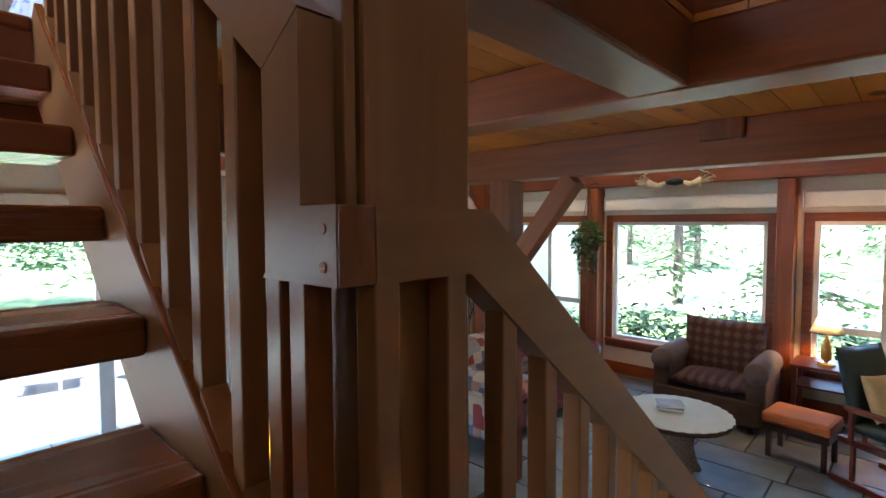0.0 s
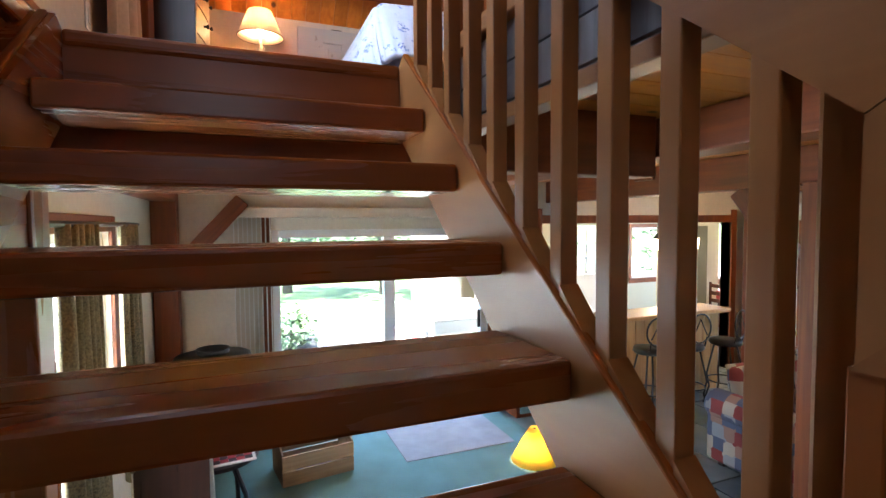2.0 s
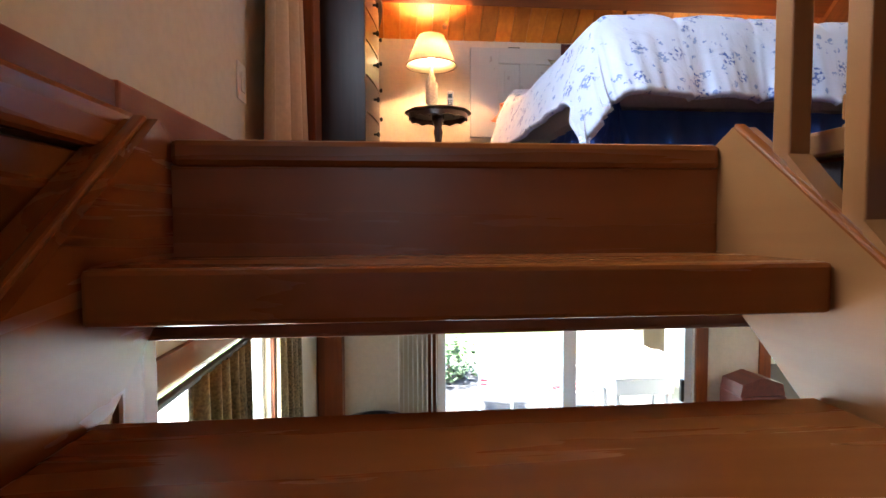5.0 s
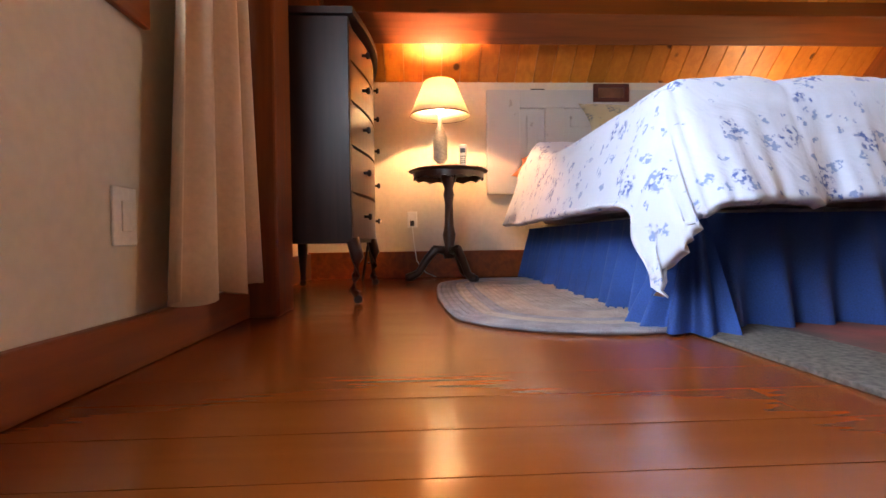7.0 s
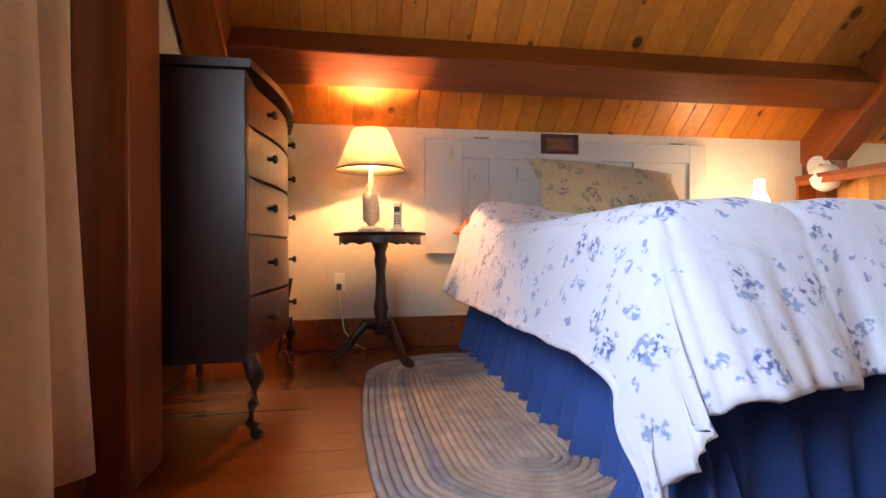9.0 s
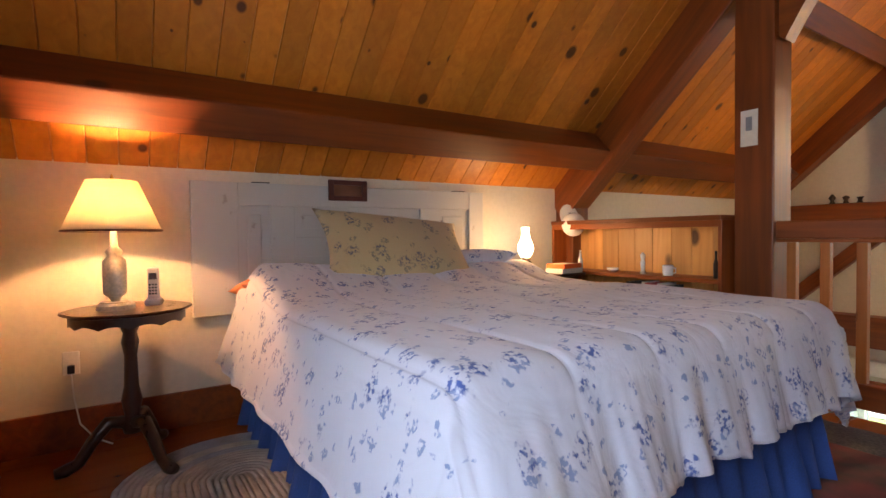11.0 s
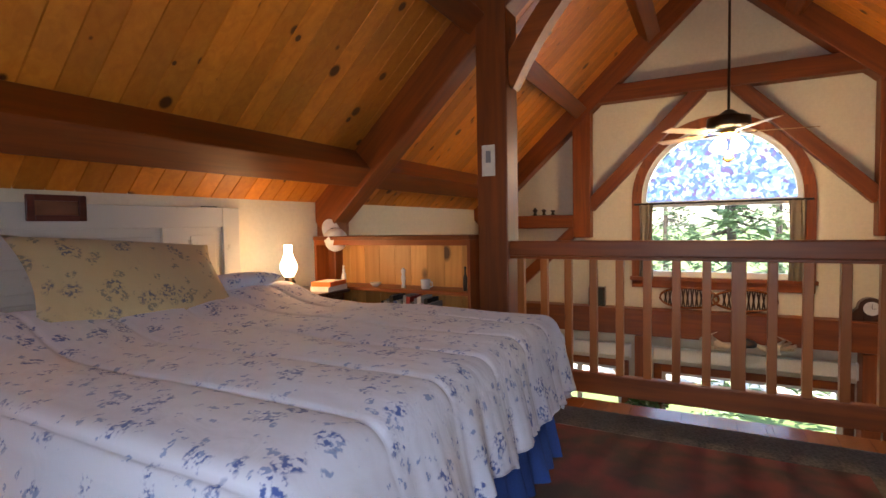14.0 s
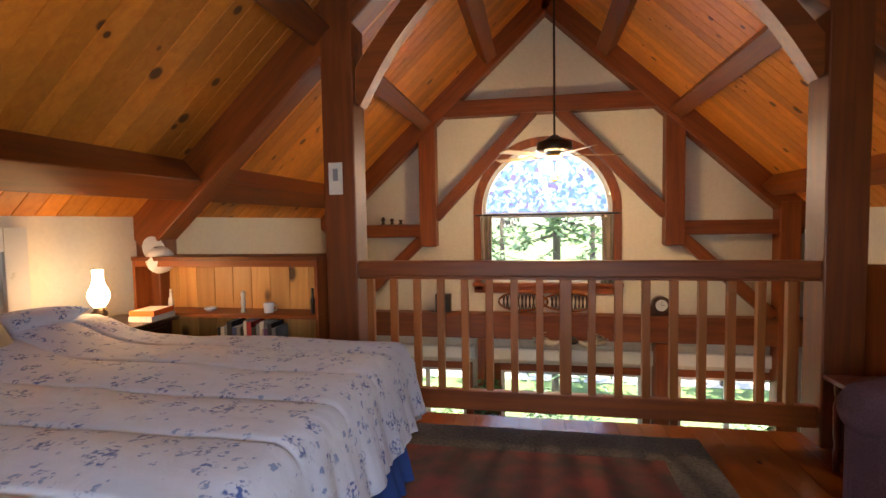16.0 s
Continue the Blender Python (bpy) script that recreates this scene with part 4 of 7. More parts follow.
part("sampler", box(fx1 + 0.003, fx1 + 0.008, 0.985, 1.175, 3.975, 4.045), paint("sampler_cloth", (0.20, 0.09, 0.05), 0.9, vary=0.3, scale=30), pic)

# ---- side table with lamp and telephone ----
TX, TY = -4.96, -0.12
tb = thing("side_table", "round dark carved pedestal table with three feet", "table")
bm = bmesh.new()
n = 96
prof = [(0.215, L + 0.695), (0.245, L + 0.70), (0.252, L + 0.706), (0.248, L + 0.713), (0.0, L + 0.713)]
rings = []
for r, z in prof[:-1]:
    rings.append([bm.verts.new((TX + r * (1 + 0.02 * math.cos(8 * 2 * math.pi * i / n)) * math.cos(2 * math.pi * i / n), TY + r * (1 + 0.02 * math.cos(8 * 2 * math.pi * i / n)) * math.sin(2 * math.pi * i / n), z)) for i in range(n)])
for a, b in zip(rings, rings[1:]):
    for i in range(n):
        bm.faces.new((a[i], a[(i + 1) % n], b[(i + 1) % n], b[i]))
bm.faces.new(rings[-1])
bm.faces.new(list(reversed(rings[0])))
part("tabletop", bm, DARKWOOD, tb)
bm = bmesh.new()
top = [bm.verts.new((TX + 0.225 * math.cos(2 * math.pi * i / n), TY + 0.225 * math.sin(2 * math.pi * i / n), L + 0.695)) for i in range(n)]
bot = [bm.verts.new((TX + 0.225 * math.cos(2 * math.pi * i / n), TY + 0.225 * math.sin(2 * math.pi * i / n), L + 0.648 + 0.014 * abs(math.sin(6 * math.pi * i / n * 2)))) for i in range(n)]
for i in range(n):
    bm.faces.new((top[i], bot[i], bot[(i + 1) % n], top[(i + 1) % n]))
apr = part("apron", bm, DARKWOOD, tb, "scalloped carved apron")
am = apr.modifiers.new("thick", "SOLIDIFY")
am.thickness = 0.012
col = lathe([(0.035, 0.15), (0.045, 0.19), (0.03, 0.23), (0.042, 0.30), (0.03, 0.36), (0.026, 0.50), (0.036, 0.56), (0.028, 0.60), (0.05, 0.66), (0.05, 0.69)], 20)
bmesh.ops.translate(col, verts=col.verts, vec=(TX, TY, L))
part("column", col, DARKWOOD, tb, "", True)


def swept(points, radii, seg=8):
    """A tube through points with changing radius."""
    bm = bmesh.new()
    pts = [Vector(p) for p in points]
    rings = []
    for i, p in enumerate(pts):
        d = (pts[min(i + 1, len(pts) - 1)] - pts[max(i - 1, 0)]).normalized()
        e = d.cross(Vector((0, 0, 1)))
        if e.length < 1e-3:
            e = d.cross(Vector((1, 0, 0)))
        e.normalize()
        f = e.cross(d)
        rings.append([bm.verts.new(p + (e * math.cos(2 * math.pi * k / seg) + f * math.sin(2 * math.pi * k / seg)) * radii[i]) for k in range(seg)])
    for a, b in zip(rings, rings[1:]):
        for k in range(seg):
            bm.faces.new((a[k], a[(k + 1) % seg], b[(k + 1) % seg], b[k]))
    bm.faces.new(list(reversed(rings[0])))
    bm.faces.new(rings[-1])
    bmesh.ops.recalc_face_normals(bm, faces=bm.faces)
    return bm


for k in range(3):
    a = radians(30 + 120 * k)
    pr = [(0.03, 0.20), (0.09, 0.21), (0.15, 0.14), (0.20, 0.06), (0.25, 0.035), (0.285, 0.03)]
    part("foot", swept([(TX + r * math.cos(a), TY + r * math.sin(a), L + z) for r, z in pr], [0.03, 0.03, 0.026, 0.024, 0.028, 0.022]), DARKWOOD, tb, "curved carved foot", True)

# folding rack leaning by the dresser
rk = thing("folding_rack", "black iron folding rack standing beside the dresser", "rack")
for dy in (-0.03, 0.03):
    part("leg", swept([(-5.16 + dy, -0.70, L + 0.004), (-5.10 - dy, -0.62, L + 0.46)], [0.008, 0.008]), BLACK, rk)
    part("leg", swept([(-5.10 + dy, -0.61, L + 0.004), (-5.16 - dy, -0.69, L + 0.42)], [0.008, 0.008]), BLACK, rk)
for z_ in (0.12, 0.38):
    part("crossbar", swept([(-5.18, -0.66, L + z_), (-5.08, -0.65, L + z_)], [0.006, 0.006]), BLACK, rk)

SHADE, hn, hl, hp = material("cream_lampshade")
htr = hn.new("ShaderNodeBsdfTranslucent")
hdf = hn.new("ShaderNodeBsdfDiffuse")
htr.inputs[0].default_value, hdf.inputs[0].default_value = (0.66, 0.57, 0.43, 1), (0.80, 0.72, 0.56, 1)
hmx = hn.new("ShaderNodeMixShader")
hmx.inputs[0].default_value = 0.45
hl.new(htr.outputs[0], hmx.inputs[1])
hl.new(hdf.outputs[0], hmx.inputs[2])
hl.new(hmx.outputs[0], hn["Material Output"].inputs[0])
BULB, bn, bl, bp = material("glowing_bulb")
bp.inputs["Emission Color"].default_value, bp.inputs["Emission Strength"].default_value = (1.0, 0.72, 0.38, 1), 5
ALAB = paint("alabaster", (0.72, 0.60, 0.44), 0.35, vary=0.12)
BRASS = paint("brass", (0.55, 0.36, 0.12), 0.3, metal=1.0)


def table_lamp(x, y, z, base, body, shade_r0, shade_r1, sz0, sz1, watts, label, shade_mat=None):
    lp = thing("table_lamp", label, "lamp", "", "", pose(x, y, z))
    part("base", lathe([(base, 0.0), (base, 0.02), (base * 0.8, 0.03), (base * 0.8, 0.035)], 28), ALAB if body is ALAB else BRASS, lp)
    h = sz0
    part("stem", lathe([(0.018, 0.035), (0.022, 0.05), (0.045, 0.07), (0.045, h * 0.62), (0.026, h * 0.68), (0.034, h * 0.74), (0.016, h * 0.8), (0.012, h + 0.02)], 24), body, lp, "", True)
    sh = part("shade", lathe([(shade_r0, sz0), (shade_r1, sz1)], 48, False), shade_mat or SHADE, lp, "pleated cream lampshade", True)
    m = sh.modifiers.new("thick", "SOLIDIFY")
    m.thickness = 0.002
    rim = lathe([(shade_r0 + 0.001, sz0 - 0.003), (shade_r0 + 0.003, sz0), (shade_r0 + 0.001, sz0 + 0.006)], 48, False)
    part("rim", rim, FRAMEW, lp, "dark piping on the shade")
    part("bulb", lathe([(0.012, sz0 + 0.01), (0.028, sz0 + 0.05), (0.028, sz0 + 0.07), (0.006, sz0 + 0.095)], 16), BULB, lp, "", True)
    part("finial", lathe([(0.004, sz1 - 0.02), (0.008, sz1 + 0.015), (0.002, sz1 + 0.03)], 10), BRASS, lp)
    bulb("lamp_light", (x, y, z + sz0 + 0.10), watts, (1.0, 0.48, 0.20), 0.02)
    return lp


table_lamp(-4.95, -0.17, L + 0.713, 0.075, ALAB, 0.190, 0.098, 0.345, 0.565, 5.0, "alabaster table lamp with a lit cream shade")
ph = thing("telephone", "silver cordless telephone standing in its cradle", "telephone", "", "", pose(-5.0, -0.02, L + 0.713, 0, 0, 75))
SILVER = paint("silver_plastic", (0.45, 0.45, 0.46), 0.35, vary=0.05)
part("cradle", box(-0.035, 0.035, -0.03, 0.035, 0, 0.03, 0.008), SILVER, ph)
hs = part("handset", box(-0.024, 0.024, -0.012, 0.012, 0.02, 0.175, 0.009), SILVER, ph)
part("screen", box(-0.016, 0.016, -0.0145, -0.0125, 0.12, 0.15, 0.0005), BLACK, hs)
for i in range(3):
    for j in range(4):
        part("key", box(-0.016 + i * 0.012, -0.008 + i * 0.012, -0.0145, -0.0125, 0.05 + j * 0.014, 0.058 + j * 0.014), BLACK, hs)
ot = thing("wall_outlet", "white wall outlet with a plug and cord", "outlet")
part("plate", box(XW + 0.001, XW + 0.008, -0.395, -0.325, 3.06, 3.175, 0.003), WHITE, ot)
part("plug", box(XW + 0.009, XW + 0.035, -0.375, -0.345, 3.07, 3.11, 0.005), BLACK, ot)
part("cord", swept([(XW + 0.03, -0.36, 3.07), (XW + 0.04, -0.35, 2.95), (XW + 0.035, -0.33, 2.82), (XW + 0.05, -0.27, 2.74), (XW + 0.09, -0.2, 2.71)], [0.004] * 5, 6), WHITE, ot)
sw = thing("light_switch", "white wall switch plate beside the curtain", "switch")
part("plate", box(-2.885, -2.80, -0.949, -0.942, 2.965, 3.09, 0.003), WHITE, sw)
part("rocker", box(-2.86, -2.826, -0.942, -0.938, 2.995, 3.06, 0.002), WHITE, sw)

# ---- dresser ----
dr = thing("dresser", "tall dark walnut bow-front dresser on castered legs", "dresser")
DX0, DX1, DY0, DY1, DT = -4.80, -3.86, -1.05, -0.60, L + 1.24
BOARD = wood("dresser_drawer_walnut", (0.11, 0.034, 0.014), (0.065, 0.019, 0.008), 0.3, "X")
SIDE = wood("dresser_side_walnut", (0.055, 0.022, 0.018), (0.028, 0.012, 0.010), 0.35, "Z")


def bow(x0, x1, y0, z0, z1, b, flat):
    n = 14
    pts = [(x0 + (x1 - x0) * i / n, y0 + b * math.sin(math.pi * i / n)) for i in range(n + 1)]
    return prism([*pts, (x1, flat), (x0, flat)], "z", z0, z1)


part("body", box(DX0 + 0.004, DX1 - 0.004, DY0, DY1, L + 0.26, DT - 0.03, 0.004), SIDE, dr)
part("top", bow(DX0 - 0.015, DX1 + 0.015, DY1 + 0.02, DT - 0.028, DT, 0.06, DY0), SIDE, dr)
zz = L + 0.28
for hgt in (0.20, 0.20, 0.19, 0.17, 0.15):
    d = part("drawer", bow(DX0 + 0.03, DX1 - 0.03, DY1 + 0.002, zz, zz + hgt - 0.012, 0.055, DY1 + 0.001), BOARD, dr)
    for x in (DX0 + 0.2, DX1 - 0.2):
        yk = DY1 + 0.055 * math.sin(math.pi * (x - DX0) / (DX1 - DX0))
        k = lathe([(0.007, 0.0), (0.007, 0.018), (0.016, 0.022), (0.014, 0.034), (0.004, 0.036)], 12)
        bmesh.ops.transform(k, matrix=Matrix.Translation((x, yk, zz + hgt / 2)) @ Matrix.Rotation(-math.pi / 2, 4, "X"), verts=k.verts)
        part("knob", k, BLACK, d, "dark turned knob", True)
    zz += hgt
for x in (DX0 + 0.03, DX1 - 0.03):
    for y in (DY0 + 0.04, DY1 + 0.0):
        out = 0.02 if y > -0.8 else 0
        lg = part("leg", swept([(x, y, L + 0.28), (x, y + out, L + 0.20), (x, y + out * 0.6, L + 0.12), (x, y, L + 0.06), (x, y + out, L + 0.04)], [0.03, 0.028, 0.02, 0.016, 0.02]), SIDE, dr, "curved cabriole leg", True)
        c = lathe([(0.018, -0.009), (0.021, 0.0), (0.018, 0.009)], 14)
        bmesh.ops.transform(c, matrix=Matrix.Translation((x, y + out, L + 0.021)) @ Matrix.Rotation(math.pi / 2, 4, "Y"), verts=c.verts)
        part("caster", c, BLACK, lg)

wbx = thing("wall_sconce", "white angular wall sconce above the stair", "sconce")
part("shade", prism([(-0.903, 2.50), (-0.845, 2.49), (-0.835, 2.60), (-0.903, 2.655)], "x", -1.42, -1.16), WHITE, wbx)
part("bracket", box(-1.32, -1.26, -0.911, -0.904, 2.52, 2.64, 0.002), VINYL, wbx)

# ---- rugs ----
RUGC = [paint("braid_" + nm, c, 0.95, vary=0.25, scale=40, bump=0.6) for nm, c in (("grey_blue", (0.30, 0.30, 0.33)), ("pale", (0.44, 0.39, 0.34)), ("beige", (0.42, 0.35, 0.30)), ("tan", (0.36, 0.33, 0.31)))]
rg = thing("braided_rug", "oval grey and beige braided rug beside the bed", "rug")
RCX, RCY = -4.05, 0.26
for k in range(18):
    f = 1 - k / 18
    a, b = 0.50 * f + 0.44, 0.48 * f
    bm = bmesh.new()
    n, seg = 84, 6
    rr = []
    for i in range(n):
        th_ = 2 * math.pi * i / n
        c, s_ = math.cos(th_), math.sin(th_)
        px_ = RCX + (0.46 if c > 0 else -0.46) * min(1, abs(c) * 3) + (a - 0.44) * c
        py_ = RCY + b * s_
        w = 0.0145 * (1 + 0.10 * math.sin(i * 2.4))
        rr.append([bm.verts.new((px_ + w * math.cos(q) * c, py_ + w * math.cos(q) * s_, L + 0.009 + 0.009 * math.sin(q))) for q in [2 * math.pi * z / seg for z in range(seg)]])
    for i in range(n):
        for z in range(seg):
            bm.faces.new((rr[i][z], rr[(i + 1) % n][z], rr[(i + 1) % n][(z + 1) % seg], rr[i][(z + 1) % seg]))
    part("braid", bm, RUGC[0 if k < 4 else (1 if k < 6 else (0 if k < 8 else (2 if k < 13 else 3)))], rg, "", True)
core = bmesh.new()
for k in range(3):
    add_box(core, RCX - 0.50, RCX + 0.50, RCY - 0.03 + 0.02 * k, RCY - 0.012 + 0.02 * k, L + 0.001, L + 0.017, 0.005)
part("braid", core, RUGC[3], rg, "", True)
CARPET, cn, cl, cp = material("faded_red_carpet")
ctex, csep = cn.new("ShaderNodeTexCoord"), cn.new("ShaderNodeSeparateXYZ")
cno, cfi = cn.new("ShaderNodeTexNoise"), cn.new("ShaderNodeTexNoise")
cno.inputs["Scale"].default_value, cfi.inputs["Scale"].default_value = 5, 120
cl.new(ctex.outputs["Object"], cno.inputs["Vector"])
cl.new(ctex.outputs["Object"], cfi.inputs["Vector"])
cramp = cn.new("ShaderNodeValToRGB")
cramp.color_ramp.elements[0].position, cramp.color_ramp.elements[0].color = 0.35, (0.075, 0.05, 0.04, 1)
cramp.color_ramp.elements[1].position, cramp.color_ramp.elements[1].color = 0.65, (0.22, 0.055, 0.045, 1)
cl.new(cno.outputs[0], cramp.inputs[0])
cl.new(cramp.outputs[0], cp.inputs["Base Color"])
cp.inputs["Roughness"].default_value = 0.95
cb = cn.new("ShaderNodeBump")
cb.inputs["Strength"].default_value, cb.inputs["Distance"].default_value = 0.5, 0.004
cl.new(cfi.outputs[0], cb.inputs["Height"])
cl.new(cb.outputs[0], cp.inputs["Normal"])
BORDER = paint("carpet_border", (0.11, 0.10, 0.085), 0.95, vary=0.35, scale=6, bump=0.5)
cr = thing("area_rug", "faded red rug with a grey-green border", "rug")
part("field", box(-3.30, -1.80, 0.68, 2.65, L + 0.001, L + 0.011, 0.002), CARPET, cr)
for x0, x1, y0, y1 in ((-3.5, -1.54, 0.43, 0.68), (-3.5, -1.54, 2.65, 2.96), (-3.5, -3.30, 0.68, 2.65), (-1.80, -1.54, 0.68, 2.65)):
    part("border", box(x0, x1, y0, y1, L + 0.001, L + 0.012, 0.002), BORDER, cr)

# ---- nightstand with oil lamp, and the bookcase ----
ns_ = thing("nightstand", "dark wooden nightstand between bed and bookcase", "nightstand")
part("top", box(-5.32, -4.86, 2.28, 2.80, 3.40, 3.425, 0.008), DARKWOOD, ns_)
part("body", box(-5.28, -4.9, 2.32, 2.76, L + 0.12, 3.40, 0.004), DARKWOOD, ns_)
for x in (-5.26, -4.92):
    for y in (2.34, 2.74):
        part("leg", box(x - 0.02, x + 0.02, y - 0.02, y + 0.02, L, L + 0.12), DARKWOOD, ns_)
part("drawer", box(-4.899, -4.885, 2.36, 2.72, 3.2, 3.37, 0.004), DARKWOOD, ns_)
MILK, mn, ml, mp = material("white_glass_globe")
mp.inputs["Base Color"].default_value = (0.9, 0.85, 0.75, 1)
mp.inputs["Emission Color"].default_value, mp.inputs["Emission Strength"].default_value = (1.0, 0.80, 0.50, 1), 1.3
mp.inputs["Roughness"].default_value = 0.2
BRONZE = paint("dark_bronze", (0.045, 0.03, 0.02), 0.35, metal=0.6)


def oil_lamp(x, y, z, glass, label, glow, scale=1.0, group=""):
    o = thing("oil_lamp", label, "lamp", group, "", Matrix.Translation((x, y, z)) @ Matrix.Scale(scale, 4))
    part("foot", lathe([(0.055, 0), (0.058, 0.012), (0.05, 0.03), (0.03, 0.045), (0.045, 0.07), (0.047, 0.085), (0.03, 0.10), (0.032, 0.118)], 24), BRONZE, o, "", True)
    part("chimney", lathe([(0.03, 0.119), (0.045, 0.14), (0.061, 0.18), (0.058, 0.21), (0.036, 0.26), (0.028, 0.30), (0.031, 0.345)], 24, False), glass, o, "white glass chimney", True)
    part("key", box(0.035, 0.055, -0.004, 0.004, 0.105, 0.112), BRASS, o)
    if glow:
        bulb("oil_lamp_light", (x + 0.10 * scale, y - 0.02, z + 0.22 * scale), glow, (1.0, 0.54, 0.21), 0.05)
    return o


oil_lamp(-5.10, 2.41, 3.425, MILK, "lit oil lamp with a white glass chimney", 0.9)
BOOKC = [paint("book_cover_" + nm, c, 0.55, vary=0.06) for nm, c in (("black", (0.02, 0.02, 0.025)), ("white", (0.6, 0.6, 0.58)), ("grey", (0.22, 0.24, 0.27)), ("red", (0.35, 0.03, 0.03)), ("blue", (0.05, 0.09, 0.25)), ("orange", (0.75, 0.14, 0.03)), ("violet", (0.20, 0.12, 0.26)))]
PAPER = paint("book_paper", (0.68, 0.66, 0.60), 0.9, vary=0.08, scale=60)


def book(x, y, z, w, d, h, mat, label, group, turn=0, lean=0):
    """A book with cover boards and a page block; w across, d deep, h tall."""
    b = thing("book", label, "book", group, "", pose(x, y, z, 0, lean, turn))
    part("pages", box(-w / 2 + 0.002, w / 2 - 0.002, -d / 2 + 0.003, d / 2 - 0.004, 0.003, h - 0.003), PAPER, b)
    bm = bmesh.new()
    add_box(bm, -w / 2, -w / 2 + 0.002, -d / 2, d / 2, 0, h)
    add_box(bm, w / 2 - 0.002, w / 2, -d / 2, d / 2, 0, h)
    add_box(bm, -w / 2 + 0.002, w / 2 - 0.002, -d / 2, -d / 2 + 0.002, 0, h)
    part("cover", bm, mat, b)
    return b


bk1 = book(-4.95, 2.66, 3.462, 0.16, 0.22, 0.034, BOOKC[5], "orange book lying on the nightstand", "books on the nightstand", 8)
bk2 = book(-4.95, 2.66, 3.426, 0.16, 0.23, 0.034, BOOKC[1], "pale book lying on the nightstand", "books on the nightstand", 4)
bc = thing("bookcase", "low reddish wooden bookcase with pine back beside the post", "bookcase")
CX0, CX1, CY0, CY1 = -5.25, -3.875, 2.84, 3.10
part("top", box(CX0, CX1, CY0 - 0.01, CY1, 3.79, 3.82, 0.004), TIMBER["X"], bc)
for z in (3.405, 3.062, L + 0.06):
    part("shelf", box(CX0 + 0.022, CX1 - 0.022, CY0, CY1 - 0.02, z, z + 0.025, 0.003), TIMBER["X"], bc)
for x0, x1 in ((CX0, CX0 + 0.022), (CX1 - 0.022, CX1)):
    part("side", box(x0, x1, CY0, CY1 - 0.02, L, 3.79, 0.003), TIMBER["Z"], bc)
part("valance", box(CX0 + 0.022, CX1 - 0.022, CY0 + 0.002, CY0 + 0.02, 3.75, 3.79, 0.002), TIMBER["X"], bc)
BACK = wood("bookcase_back_pine", (0.64, 0.32, 0.09), (0.52, 0.23, 0.055), 0.4, "Z", 2.6, knot_scale=5)
for k in range(9):
    x = CX0 + 0.024 + k * 0.147
    part("back_board", box(x, x + 0.144, CY1 - 0.018, CY1 - 0.002, L + 0.05, 3.789, 0.002), BACK, bc)
rnd = random.Random(4)
x = -4.62
for k in range(15):
    w = rnd.uniform(0.018, 0.036)
    book(x + w / 2, CY0 + 0.10, 3.0875, w, 0.17, rnd.uniform(0.24, 0.30), BOOKC[[0, 1, 2, 0, 4, 2, 0, 1, 3, 0, 2, 1, 6, 0, 2][k]], "hardback book standing on the bookcase shelf", "books on the bookcase", 0, -3 if k > 11 else 0)
    x += w + 0.002
PORC = paint("white_porcelain", (0.7, 0.72, 0.72), 0.25, vary=0.1, scale=30)
for x, prof, lab in ((-5.02, [(0.018, 0), (0.02, 0.05), (0.016, 0.09), (0.009, 0.10), (0.011, 0.12), (0.004, 0.14)], "small white lotion bottle"), (-4.27, [(0.03, 0), (0.033, 0.01), (0.036, 0.065), (0.03, 0.07)], "small patterned white porcelain mug"), (-4.46, [(0.02, 0), (0.012, 0.03), (0.018, 0.07), (0.012, 0.10), (0.018, 0.13), (0.004, 0.15)], "small white porcelain figurine")):
    t_ = thing("bottle" if "bottle" in lab else ("mug" if "mug" in lab else "figurine"), lab + " on the bookcase shelf", "ornament", "", "", pose(x, CY0 + 0.08, 3.431))
    part("body", lathe(prof, 18), PORC, t_, "", True)
    if "mug" in lab:
        part("handle", swept([(0.03, 0, 0.055), (0.055, 0, 0.05), (0.055, 0, 0.02), (0.032, 0, 0.015)], [0.005] * 4, 6), PORC, t_)
    if "bottle" in lab:
        part("cap", lathe([(0.008, 0.14), (0.008, 0.155)], 12), WHITE, t_)
dish = thing("dish", "small white oval dish on the bookcase shelf", "dish", "", "", pose(-4.72, CY0 + 0.09, 3.431))
part("bowl", lathe([(0.02, 0), (0.04, 0.015), (0.045, 0.03), (0.04, 0.028), (0.01, 0.012)], 20), PORC, dish, "", True)
blk = thing("bottle", "slim black bottle at the end of the shelf", "bottle", "", "", pose(-3.95, CY0 + 0.08, 3.431))
part("body", lathe([(0.014, 0), (0.015, 0.09), (0.007, 0.12), (0.008, 0.17)], 14), BLACK, blk, "", True)
hat = thing("baseball_cap", "white baseball cap hanging at the rafter foot", "cap", "", "", pose(XW + 0.23, 2.93, 3.78, 70, 0, 70))
part("crown", lathe([(0.09, 0.0), (0.095, 0.03), (0.085, 0.075), (0.05, 0.11), (0.0, 0.12)], 20, False), WHITE, hat, "", True)
bm = bmesh.new()
bmesh.ops.create_circle(bm, cap_ends=True, segments=20, radius=0.085)
bmesh.ops.scale(bm, verts=bm.verts, vec=(0.95, 1.2, 1))
bmesh.ops.translate(bm, verts=bm.verts, vec=(0, 0.09, -0.004))
vz = part("visor", bm, WHITE, hat)
vm = vz.modifiers.new("thick", "SOLIDIFY")
vm.thickness = 0.006
part("badge", box(-0.03, 0.03, 0.085, 0.093, 0.03, 0.06, 0.004), BLACK, hat)
nt_ = thing("note_card", "pale printed card pinned to the post", "card")
